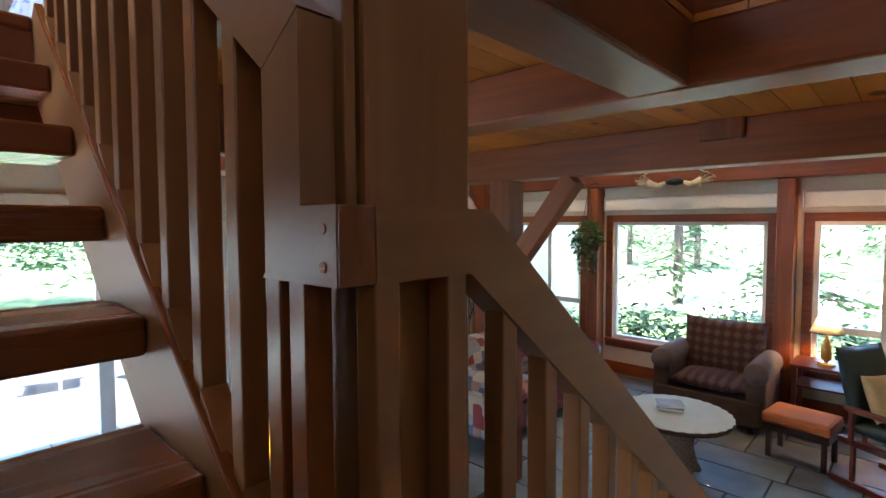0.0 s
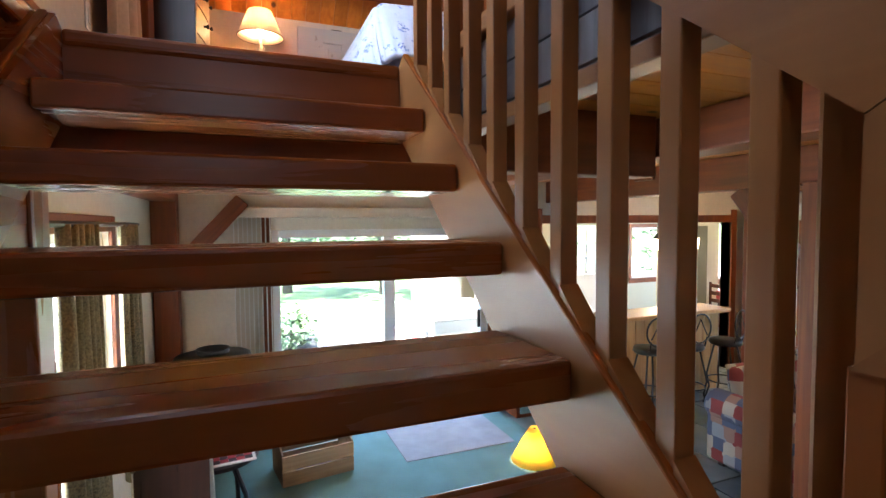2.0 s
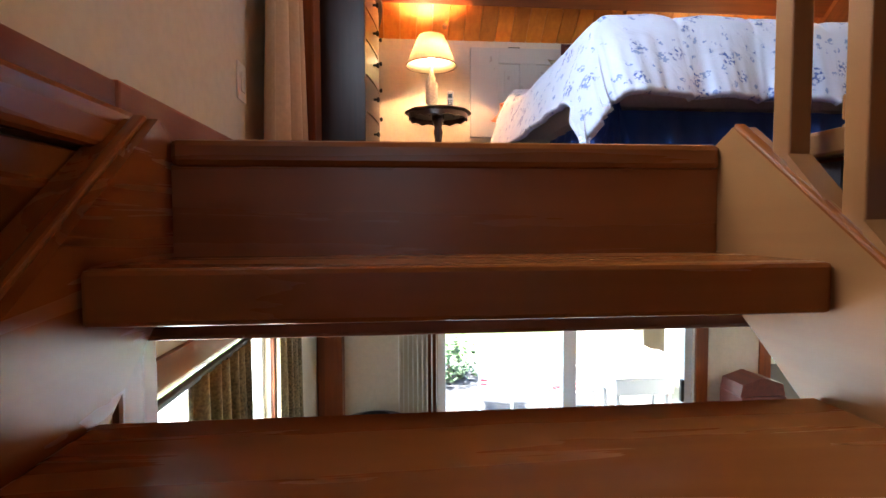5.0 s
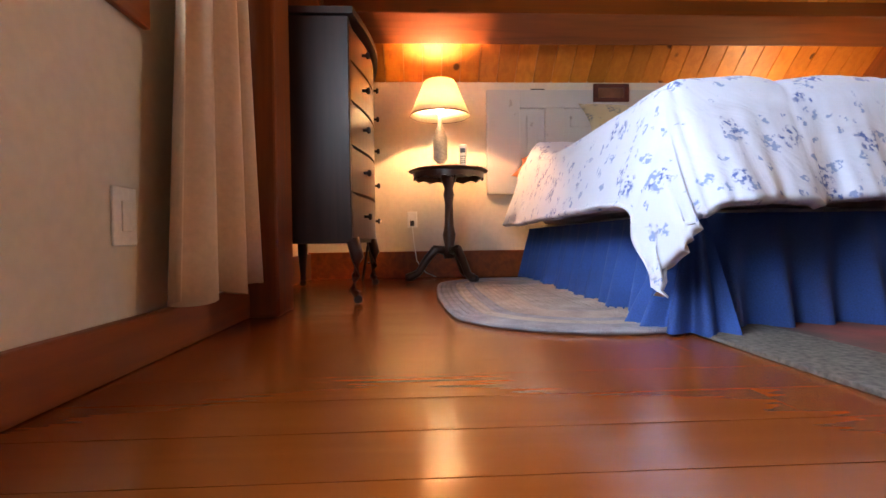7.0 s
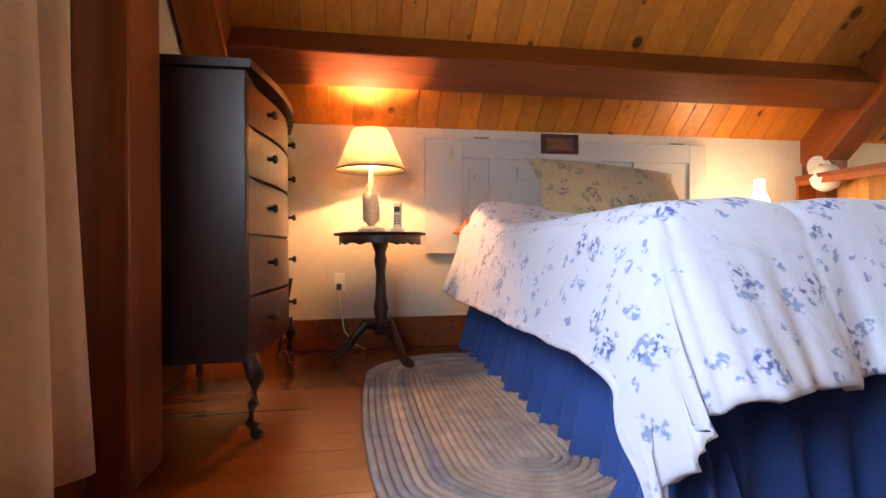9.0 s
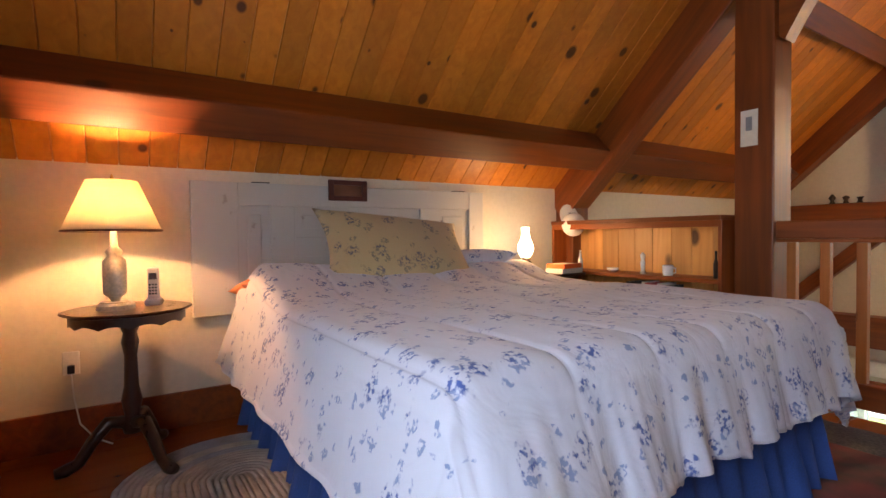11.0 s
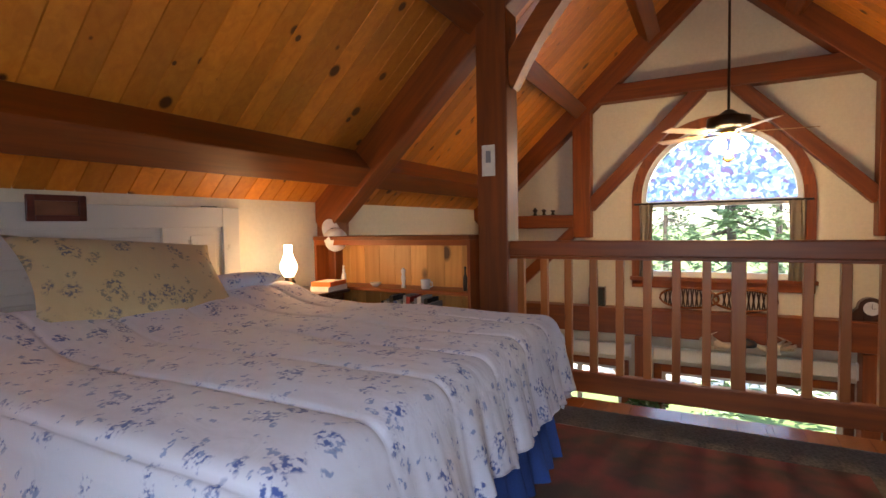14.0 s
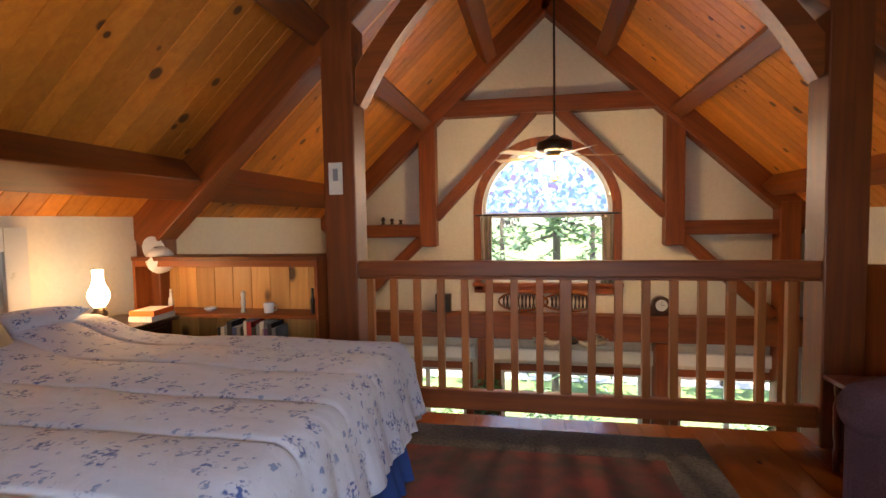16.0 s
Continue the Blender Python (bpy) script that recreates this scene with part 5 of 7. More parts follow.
part("sheet", box(-3.83, -3.735, 2.9635, 2.9695, 4.22, 4.43, 0.001), PAPER, nt_)
part("printed_patch", box(-3.80, -3.765, 2.9615, 2.963, 4.31, 4.39), BOOKC[2], nt_)

# ---- ceiling fan ----
fan = thing("ceiling_fan", "bronze ceiling fan with pale blades and lit glass shades", "ceiling fan", "", "", pose(-2.30, 4.92, 0))
part("rod", lathe([(0.011, 4.83), (0.011, RIDGE - 0.06)], 12), BRONZE, fan)
part("canopy", lathe([(0.03, RIDGE - 0.2), (0.06, RIDGE - 0.1)], 20), BRONZE, fan)
part("motor", lathe([(0.03, 4.86), (0.10, 4.81), (0.17, 4.79), (0.175, 4.72), (0.15, 4.70), (0.06, 4.69)], 28), BRONZE, fan, "", True)
BLADE = wood("fan_blade_oak", (0.50, 0.33, 0.18), (0.36, 0.22, 0.11), 0.4, "X")
for k in range(5):
    bl_ = box(0.19, 0.66, -0.06, 0.06, -0.004, 0.004, 0.003)
    ob = part("blade", bl_, BLADE, fan)
    ob.matrix_basis = pose(0, 0, 4.66, 0, 0, 8 + 72 * k) @ pose(0, 0, 0, 9, 0, 0)
    ir = part("blade_iron", box(0.05, 0.22, -0.015, 0.015, -0.012, -0.0045, 0.002), BRONZE, ob)
part("light_plate", lathe([(0.05, 4.62), (0.09, 4.65), (0.08, 4.68)], 24), BRASS, fan)
TULIP, tn, tl, tp = material("lit_glass_shade")
tp.inputs["Base Color"].default_value = (0.9, 0.85, 0.7, 1)
tp.inputs["Emission Color"].default_value, tp.inputs["Emission Strength"].default_value = (1.0, 0.82, 0.5, 1), 7.0
for k in range(4):
    tu = lathe([(0.02, 0), (0.05, -0.04), (0.058, -0.08), (0.065, -0.11)], 18, False)
    ob = part("glass_shade", tu, TULIP, fan, "lit tulip glass shade", True)
    ob.matrix_basis = pose(0, 0, 4.61, 0, 0, 45 + 90 * k) @ pose(0.07, 0, 0, 0, -28, 0)
part("pull_crest", lathe([(0.012, 4.40), (0.05, 4.43), (0.03, 4.47), (0.012, 4.5)], 12), BRASS, fan)
bulb("fan_light", (-2.30, 4.92, 4.42), 6, (1.0, 0.60, 0.26), 0.14)

# ---- gable shelf ----
SHELFZ = 2.831
box_ = thing("wooden_box", "small dark wooden box on the gable beam", "box")
part("case", box(-3.80, -3.60, YN - 0.14, YN - 0.03, SHELFZ, SHELFZ + 0.24, 0.006), DARKWOOD, box_)
part("face", box(-3.78, -3.62, YN - 0.148, YN - 0.141, SHELFZ + 0.02, SHELFZ + 0.22, 0.003), BLACK, box_)
for k, (cx, sg) in enumerate(((-2.68, -1), (-2.06, 1))):
    snow = thing("snowshoe", "old wooden snowshoe leaning on the gable wall", "snowshoe", "snowshoes on the beam")
    pts = []
    for i in range(33):
        a = 2 * math.pi * i / 32
        r = 1 if math.cos(a) * sg > 0 else 1.35
        pts.append((cx + 0.34 * math.cos(a) * (1 if math.cos(a) * sg < 0 else 0.85), YN - 0.035, SHELFZ + 0.14 + 0.12 * math.sin(a)))
    part("frame", swept(pts, [0.013] * 33, 8), STAIR["X"], snow, "", True)
    for i in range(11):
        u = -0.24 + i * 0.048
        h = 0.115 * math.sqrt(max(0, 1 - (u / 0.34) ** 2))
        part("lacing", swept([(cx + u, YN - 0.035, SHELFZ + 0.14 - h), (cx + u + 0.03, YN - 0.035, SHELFZ + 0.14 + h * 0.98)], [0.008] * 2, 4), DARKWOOD, snow)
        part("lacing", swept([(cx + u + 0.03, YN - 0.037, SHELFZ + 0.14 - h * 0.98), (cx + u, YN - 0.037, SHELFZ + 0.14 + h)], [0.008] * 2, 4), DARKWOOD, snow)
    part("crossbar", box(cx - 0.10, cx - 0.075, YN - 0.045, YN - 0.025, SHELFZ + 0.03, SHELFZ + 0.25), STAIR["Z"], snow)
ck = thing("mantel_clock", "dark round-topped mantel clock on the gable beam", "clock")
pts = [(-0.98 + 0.11 * math.cos(math.pi * i / 14), SHELFZ + 0.13 + 0.11 * math.sin(math.pi * i / 14)) for i in range(15)]
part("case", prism([(-0.78, SHELFZ), (-0.78, SHELFZ + 0.04), *pts, (-1.18, SHELFZ + 0.04), (-1.18, SHELFZ)], "y", YN - 0.13, YN - 0.04), DARKWOOD, ck)
f_ = lathe([(0.07, 0), (0.07, 0.006)], 28)
bmesh.ops.transform(f_, matrix=Matrix.Translation((-0.98, YN - 0.131, SHELFZ + 0.13)) @ Matrix.Rotation(math.pi / 2, 4, "X"), verts=f_.verts)
fc = part("dial", f_, PORC, ck)
part("clock_pointer", box(-0.982, -0.978, YN - 0.140, YN - 0.138, SHELFZ + 0.13, SHELFZ + 0.18), BLACK, fc)
part("clock_pointer", box(-0.98, -0.945, YN - 0.140, YN - 0.138, SHELFZ + 0.128, SHELFZ + 0.132), BLACK, fc)
for x, y, z, lab in ((-4.50, YN - 0.16, 4.0, "small pewter figurines on the hammer beam"),):
    tr = thing("figurine", lab, "ornament")
    for k in range(3):
        part("figure", lathe([(0.03, z), (0.015, z + 0.03), (0.035, z + 0.06), (0.01, z + 0.10 - 0.02 * k)], 12), BRONZE, tr, "", True).matrix_basis = Matrix.Translation((x + 0.12 * k, y + 0.05, 0))
    part("tray", box(x - 0.05, x + 0.33, y + 0.01, y + 0.09, z - 0.003, z + 0.001), BRONZE, tr)
# antlers
BONE = paint("antler_bone", (0.55, 0.47, 0.36), 0.6, vary=0.2, scale=20)
ant = thing("antler_mount", "moose antlers mounted on the gable beam", "antlers")
part("skull_plate", lathe([(0.02, -0.05), (0.10, -0.03), (0.11, 0.0), (0.08, 0.03), (0.02, 0.05)], 16), BLACK, ant, "dark fur-covered mount", True).matrix_basis = pose(-2.08, YN - 0.26, 2.53)
for sg in (-1, 1):
    cx = -2.08 + sg * 0.10
    part("antler", swept([(cx, YN - 0.26, 2.52), (cx + sg * 0.08, YN - 0.30, 2.48), (cx + sg * 0.17, YN - 0.31, 2.50), (cx + sg * 0.24, YN - 0.30, 2.58)], [0.02, 0.035, 0.05, 0.02], 8), BONE, ant, "", True)
    for dx_, dz_ in ((0.30, 0.0), (0.33, 0.06), (0.26, 0.10), (0.18, 0.13), (0.12, -0.07)):
        part("tine", swept([(cx + sg * 0.17, YN - 0.31, 2.51), (cx + sg * (0.17 + dx_) * 0.7, YN - 0.33, 2.51 + dz_ * 0.8), (cx + sg * dx_, YN - 0.35, 2.52 + dz_)], [0.028, 0.015, 0.004], 6), BONE, ant, "", True)

# ---- loft, east side: plum armchair, chest, shelf ----
PLUM = paint("plum_upholstery", (0.10, 0.05, 0.065), 0.85, vary=0.2, scale=12, bump=0.3)


def armchair(name, label, m, fabric, w=0.98, d=0.85, seat=0.42, back=0.92, arm_mat=None, throw=None):
    """An upholstered armchair; its front faces local -y."""
    ch = thing(name, label, "armchair", "", "", m)
    part("base", box(-w / 2 + 0.05, w / 2 - 0.05, -d / 2 + 0.06, d / 2 - 0.08, 0.07, seat - 0.12, 0.02), fabric, ch)
    c = cushion(w - 0.36, d - 0.30, 0.17, 14, 14, 0.02)
    bmesh.ops.transform(c, matrix=Matrix.Translation((0, -0.09, seat - 0.04)) @ Matrix.Rotation(math.pi / 2, 4, "X"), verts=c.verts)
    part("seat_cushion", c, throw or fabric, ch, "", True)
    bk = cushion(w - 0.26, back - seat + 0.20, 0.26, 16, 14, 0.03)
    bmesh.ops.transform(bk, matrix=Matrix.Translation((0, d / 2 - 0.17, (seat + back) / 2 - 0.02)) @ Matrix.Rotation(radians(-10), 4, "X"), verts=bk.verts)
    part("backrest", bk, throw or fabric, ch, "", True)
    for sg in (-1, 1):
        a = lathe([(0.0, -d / 2 + 0.04), (0.10, -d / 2 + 0.05), (0.115, -d / 2 + 0.10), (0.115, d / 2 - 0.14), (0.09, d / 2 - 0.08)], 18)
        bmesh.ops.transform(a, matrix=Matrix.Translation((sg * (w / 2 - 0.10), 0, seat + 0.15)) @ Matrix.Rotation(-math.pi / 2, 4, "X") @ Matrix.Diagonal((0.95, 1.0, 1, 1)), verts=a.verts)
        part("armrest", a, arm_mat or fabric, ch, "", True)
        part("arm_panel", box(sg * (w / 2 - 0.10) - 0.085, sg * (w / 2 - 0.10) + 0.085, -d / 2 + 0.07, d / 2 - 0.12, 0.08, seat + 0.12, 0.03), fabric, ch)
        for y in (-d / 2 + 0.12, d / 2 - 0.16):
            part("leg", box(sg * (w / 2 - 0.14) - 0.025, sg * (w / 2 - 0.14) + 0.025, y - 0.025, y + 0.025, 0, 0.08, 0.004), DARKWOOD, ch)
    return ch


armchair("armchair", "dark plum upholstered armchair beside the loft rail", pose(-0.78, 1.95, L, 0, 0, -60), PLUM, 0.8, 0.75, 0.40, 0.85)
CHEST = wood("cherry_chest", (0.16, 0.035, 0.02), (0.09, 0.02, 0.012), 0.35, "X")
dk = thing("side_table", "small cherry table with turned legs beside the post", "table")
part("tabletop", box(-1.00, -0.45, 2.40, 2.74, 3.17, 3.195, 0.006), CHEST, dk)
for x in (-0.95, -0.50):
    for y in (2.45, 2.69):
        lgm = lathe([(0.016, 0), (0.02, 0.1), (0.012, 0.13), (0.02, 0.2), (0.022, 0.35), (0.012, 0.38), (0.02, 0.42), (0.022, 0.47)], 14)
        bmesh.ops.translate(lgm, verts=lgm.verts, vec=(x, y, L))
        part("leg", lgm, CHEST, dk, "", True)
bs = thing("bookshelf", "dark wooden bookshelf behind the rail post", "bookshelf")
for z in (L + 0.02, 3.13, 3.42, 3.72):
    part("shelf", box(-0.64, 0.55, 2.78, 3.02, z, z + 0.025, 0.003), TIMBER["X"], bs)
for x in (-0.665, 0.552):
    part("side", box(x, x + 0.023, 2.78, 3.02, L, 3.75, 0.003), TIMBER["Z"], bs)
part("back", box(-0.64, 0.55, 3.022, 3.034, L, 3.75), TIMBER["Z"], bs)
x = -0.60
for k in range(12):
    w = rnd.uniform(0.022, 0.04)
    book(x + w / 2, 2.87, 3.446, w, 0.16, rnd.uniform(0.2, 0.25), BOOKC[[1, 4, 4, 3, 4, 0, 2, 4, 1, 2, 0, 3][k]], "hardback book on the dark bookshelf", "books on the bookshelf")
    x += w + 0.002
for k, m_ in enumerate((BOOKC[4], BOOKC[6], BOOKC[4])):
    book(-0.50, 2.88, 3.156 + 0.036 * k, 0.17, 0.2, 0.034, m_, "blue book lying on the dark bookshelf", "books on the bookshelf", 3 * k)

# ---- living room ----
PLAID, kn, kl, kp = material("plaid_throw")
ktex, kwa, kwb, kadd = kn.new("ShaderNodeTexCoord"), kn.new("ShaderNodeTexWave"), kn.new("ShaderNodeTexWave"), kn.new("ShaderNodeMixRGB")
kwa.bands_direction, kwb.bands_direction = "X", "Z"
for w_ in (kwa, kwb):
    w_.inputs["Scale"].default_value = 3.2
    kl.new(ktex.outputs["Object"], w_.inputs["Vector"])
kadd.blend_type = "ADD"
kadd.inputs[0].default_value = 1
kl.new(kwa.outputs["Color"], kadd.inputs[1])
kl.new(kwb.outputs["Color"], kadd.inputs[2])
kr = kn.new("ShaderNodeValToRGB")
kr.color_ramp.elements[0].position, kr.color_ramp.elements[0].color = 0.5, (0.055, 0.018, 0.014, 1)
kr.color_ramp.elements[1].position, kr.color_ramp.elements[1].color = 1.0, (0.10, 0.065, 0.05, 1)
km = kn.new("ShaderNodeMath")
km.operation = "MULTIPLY"
kl.new(kadd.outputs[0], km.inputs[0])
km.inputs[1].default_value = 0.62
kl.new(km.outputs[0], kr.inputs[0])
kl.new(kr.outputs[0], kp.inputs["Base Color"])
kp.inputs["Roughness"].default_value = 0.95
ARMTOP = paint("grey_tweed", (0.12, 0.09, 0.075), 0.95, vary=0.2, scale=30, bump=0.4)
BROWNF = paint("brown_tweed", (0.09, 0.055, 0.04), 0.95, vary=0.2, scale=30, bump=0.4)
armchair("armchair", "brown armchair with plaid throw under the window", pose(-1.48, 5.72, 0, 0, 0, 0), BROWNF, 1.08, 0.9, 0.44, 0.90, ARMTOP, PLAID)
PATCH, fn, fl, fp = material("patchwork_cotton")
ftex, fv, fs_, fr = fn.new("ShaderNodeTexCoord"), fn.new("ShaderNodeTexVoronoi"), fn.new("ShaderNodeSeparateColor"), fn.new("ShaderNodeValToRGB")
fv.distance = "CHEBYCHEV"
fv.inputs["Scale"].default_value, fv.inputs["Randomness"].default_value = 9.0, 0.35
fl.new(ftex.outputs["Object"], fv.inputs["Vector"])
fl.new(fv.outputs["Color"], fs_.inputs[0])
fl.new(fs_.outputs[0], fr.inputs[0])
fr.color_ramp.interpolation = "CONSTANT"
fr.color_ramp.elements[0].color = (0.19, 0.03, 0.025, 1)
fr.color_ramp.elements[1].position, fr.color_ramp.elements[1].color = 0.3, (0.34, 0.28, 0.21, 1)
for pos_, col_ in ((0.5, (0.07, 0.08, 0.12, 1)), (0.72, (0.24, 0.13, 0.09, 1)), (0.86, (0.22, 0.22, 0.22, 1))):
    fr.color_ramp.elements.new(pos_).color = col_
fl.new(fr.outputs[0], fp.inputs["Base Color"])
fp.inputs["Roughness"].default_value = 0.95
sofa = thing("sofa", "sofa covered in a patchwork of red, cream and grey", "sofa", "", "", pose(-3.02, 4.35, 0, 0, 0, 90))
part("base", box(-0.95, 0.95, -0.38, 0.38, 0.08, 0.32, 0.03), PATCH, sofa)
for u in (-0.42, 0.42):
    c = cushion(0.82, 0.66, 0.2, 14, 12, 0.02)
    bmesh.ops.transform(c, matrix=Matrix.Translation((u, -0.08, 0.40)) @ Matrix.Rotation(math.pi / 2, 4, "X"), verts=c.verts)
    part("seat_cushion", c, PATCH, sofa, "", True)
    c = cushion(0.82, 0.5, 0.22, 14, 12, 0.03)
    bmesh.ops.transform(c, matrix=Matrix.Translation((u, 0.27, 0.64)) @ Matrix.Rotation(radians(-12), 4, "X"), verts=c.verts)
    part("back_cushion", c, PATCH, sofa, "", True)
for u in (-0.9, 0.9):
    a = lathe([(0.0, -0.42), (0.12, -0.41), (0.13, -0.36), (0.13, 0.34), (0.1, 0.38)], 18)
    bmesh.ops.transform(a, matrix=Matrix.Translation((u, 0, 0.55)) @ Matrix.Rotation(-math.pi / 2, 4, "X"), verts=a.verts)
    part("armrest", a, PATCH, sofa, "", True)
    part("arm_panel", box(u - 0.1, u + 0.1, -0.38, 0.36, 0.08, 0.52, 0.03), PATCH, sofa)
for u in (-0.85, 0.85):
    for v_ in (-0.3, 0.3):
        part("leg", box(u - 0.03, u + 0.03, v_ - 0.03, v_ + 0.03, 0, 0.085, 0.004), DARKWOOD, sofa)
thw = thing("folded_throw", "red plaid throw folded on the sofa", "blanket", "", "", pose(-3.07, 4.1, 0.515, 0, 0, 12))
for k in range(4):
    part("fold", box(-0.24 + 0.01 * k, 0.24 - 0.008 * k, -0.2, 0.2 - 0.01 * k, 0.028 * k, 0.028 * k + 0.026, 0.012), PLAID, thw)

CT = (-1.40, 4.25)
ctb = thing("coffee_table", "round coffee table on a tree-stump pedestal", "table", "", "", pose(*CT, 0))
part("tabletop", lathe([(0.36, 0.405), (0.43, 0.412), (0.44, 0.43), (0.43, 0.448)], 48), DARKWOOD, ctb)
bm = lathe([(0.19, 0.0), (0.16, 0.06), (0.13, 0.2), (0.15, 0.34), (0.2, 0.404)], 28)
for v in bm.verts:
    a = math.atan2(v.co.y, v.co.x)
    k = 1 + 0.10 * math.sin(5 * a) + 0.05 * math.sin(11 * a + 1)
    v.co.x *= k
    v.co.y *= k
part("stump", bm, BARK, ctb, "gnarled tree-stump foot", True)
dl = thing("table_cover", "white scalloped cloth on the coffee table", "tablecloth", "", "", pose(*CT, 0.449))
n = 112
bm = bmesh.new()
ou = [bm.verts.new(((0.425 + 0.014 * abs(math.sin(14 * math.pi * i / n * 2))) * math.cos(2 * math.pi * i / n), (0.425 + 0.014 * abs(math.sin(14 * math.pi * i / n * 2))) * math.sin(2 * math.pi * i / n), 0.0)) for i in range(n)]
bm.faces.new(ou)
cl_ = part("cloth", bm, paint("white_linen", (0.42, 0.50, 0.47), 0.9, vary=0.06, scale=20), dl)
cm = cl_.modifiers.new("thick", "SOLIDIFY")
cm.thickness, cm.offset = 0.004, 1
for k in range(2):
    b = thing("book", "grey book lying on the coffee table", "book", "books on the coffee table", "", pose(CT[0] - 0.06, CT[1] + 0.03, 0.455 + 0.03 * k, 0, 0, 20 + 12 * k))
    part("pages", box(-0.1, 0.1, -0.075, 0.075, 0.003, 0.025), PAPER, b)
    part("cover", box(-0.105, 0.105, -0.08, 0.08, 0.0255, 0.028), BOOKC[2], b)
ORANGE = paint("orange_velour", (0.45, 0.13, 0.025), 0.8, vary=0.15, scale=14)
fs = thing("footstool", "low wooden footstool with an orange cushion", "footstool", "", "", pose(-0.64, 5.1, 0, 0, 0, -8))
part("cushion", box(-0.25, 0.25, -0.2, 0.2, 0.30, 0.40, 0.03), ORANGE, fs)
part("seat_frame", box(-0.24, 0.24, -0.19, 0.19, 0.24, 0.30, 0.006), DARKWOOD, fs)
for x in (-0.2, 0.2):
    for y in (-0.15, 0.15):
        part("leg", box(x - 0.02, x + 0.02, y - 0.02, y + 0.02, 0, 0.24, 0.004), DARKWOOD, fs)
st_ = thing("side_table", "reddish wooden side table under the window", "table")
part("tabletop", box(-0.86, -0.22, 5.85, 6.33, 0.60, 0.63, 0.006), CHEST, st_)
part("shelf", box(-0.82, -0.26, 5.9, 6.3, 0.40, 0.42, 0.004), CHEST, st_)
for x in (-0.82, -0.26):
    for y in (5.89, 6.29):
        part("leg", box(x - 0.02, x + 0.02, y - 0.02, y + 0.02, 0, 0.6, 0.003), CHEST, st_)
table_lamp(-0.58, 6.02, 0.63, 0.075, BRASS, 0.14, 0.06, 0.33, 0.52, 3.5, "brass table lamp with a small lit shade")
GREEN = paint("dark_green_leather", (0.012, 0.030, 0.028), 0.45, vary=0.2)
CREAMC = paint("cream_cushion", (0.55, 0.42, 0.22), 0.9, vary=0.15, scale=12)
gr = thing("glider_rocker", "wooden glider rocker with dark green cushions", "rocking chair", "", "", pose(0.02, 4.95, 0, 0, 0, 60))
c = cushion(0.55, 0.55, 0.14, 14, 12, 0.03)
bmesh.ops.transform(c, matrix=Matrix.Translation((0, 0, 0.45)) @ Matrix.Rotation(math.pi / 2, 4, "X"), verts=c.verts)
part("seat_cushion", c, GREEN, gr, "", True)
c = cushion(0.52, 0.62, 0.14, 14, 12, 0.03)
bmesh.ops.transform(c, matrix=Matrix.Translation((0, 0.28, 0.75)) @ Matrix.Rotation(radians(-14), 4, "X"), verts=c.verts)
part("back_cushion", c, GREEN, gr, "", True)
for sg in (-1, 1):
    part("armrest", box(sg * 0.31 - 0.035, sg * 0.31 + 0.035, -0.28, 0.22, 0.60, 0.63, 0.008), CHEST, gr)
    part("runner", box(sg * 0.28 - 0.025, sg * 0.28 + 0.025, -0.34, 0.34, 0.0, 0.05, 0.01), CHEST, gr)
    for y in (-0.22, 0.18):
        part("spindle", box(sg * 0.31 - 0.015, sg * 0.31 + 0.015, y - 0.015, y + 0.015, 0.34, 0.60, 0.003), CHEST, gr)
        part("strut", box(sg * 0.28 - 0.015, sg * 0.28 + 0.015, y - 0.015, y + 0.015, 0.05, 0.36, 0.003), CHEST, gr)
    part("side_rail", box(sg * 0.29 - 0.02, sg * 0.29 + 0.02, -0.28, 0.28, 0.33, 0.38, 0.004), CHEST, gr)
cu = thing("cushion", "cream cushion leaning on the rocker", "cushion", "", "", pose(-0.1, 4.98, 0.70, -20, 0, 60))
part("cover", cushion(0.40, 0.36, 0.14), CREAMC, cu, "", True)


# ---- plants ----
def leaf_cloud(seed, count, centre, spread, size, droop=0.0):
    """Many small folded leaves round a centre."""
    r = random.Random(seed)
    bm = bmesh.new()
    for _ in range(count):
        d = Vector((r.gauss(0, 1), r.gauss(0, 1), r.gauss(0, 1)))
        d = d.normalized() * r.uniform(0.35, 1.0)
        p = Vector(centre) + Vector((d.x * spread[0], d.y * spread[1], d.z * spread[2]))
        s = size * r.uniform(0.6, 1.3)
        e = Euler((r.uniform(-0.9, 0.9) - droop, r.uniform(-0.8, 0.8), r.uniform(0, 6.28))).to_matrix()
        v = [bm.verts.new(p + e @ Vector(q) * s) for q in ((0, -1, 0), (0.5, -0.1, 0.16), (0, 1, -0.1), (-0.5, -0.1, 0.16), (0, -0.1, 0))]
        for f in ((0, 1, 4), (1, 2, 4), (2, 3, 4), (3, 0, 4)):
            bm.faces.new([v[k] for k in f])
    return bm


IVY = paint("ivy_leaf", (0.05, 0.13, 0.03), 0.5, vary=0.4, scale=9)
hp_ = thing("hanging_plant", "trailing green ivy hanging from the beam", "plant")
part("pot", lathe([(0.07, 1.78), (0.10, 1.90), (0.105, 1.92)], 18), BARK, hp_).matrix_basis = Matrix.Translation((-3.08, 5.9, 0))
part("foliage", leaf_cloud(3, 420, (-3.08, 5.9, 1.84), (0.23, 0.2, 0.26), 0.045), IVY, hp_)
for k in range(6):
    a = k * 1.05
    part("trailing_vine", leaf_cloud(20 + k, 26, (-3.08 + 0.12 * math.cos(a), 5.9 + 0.1 * math.sin(a), 1.58 - 0.04 * (k % 3)), (0.03, 0.03, 0.2), 0.035), IVY, hp_)
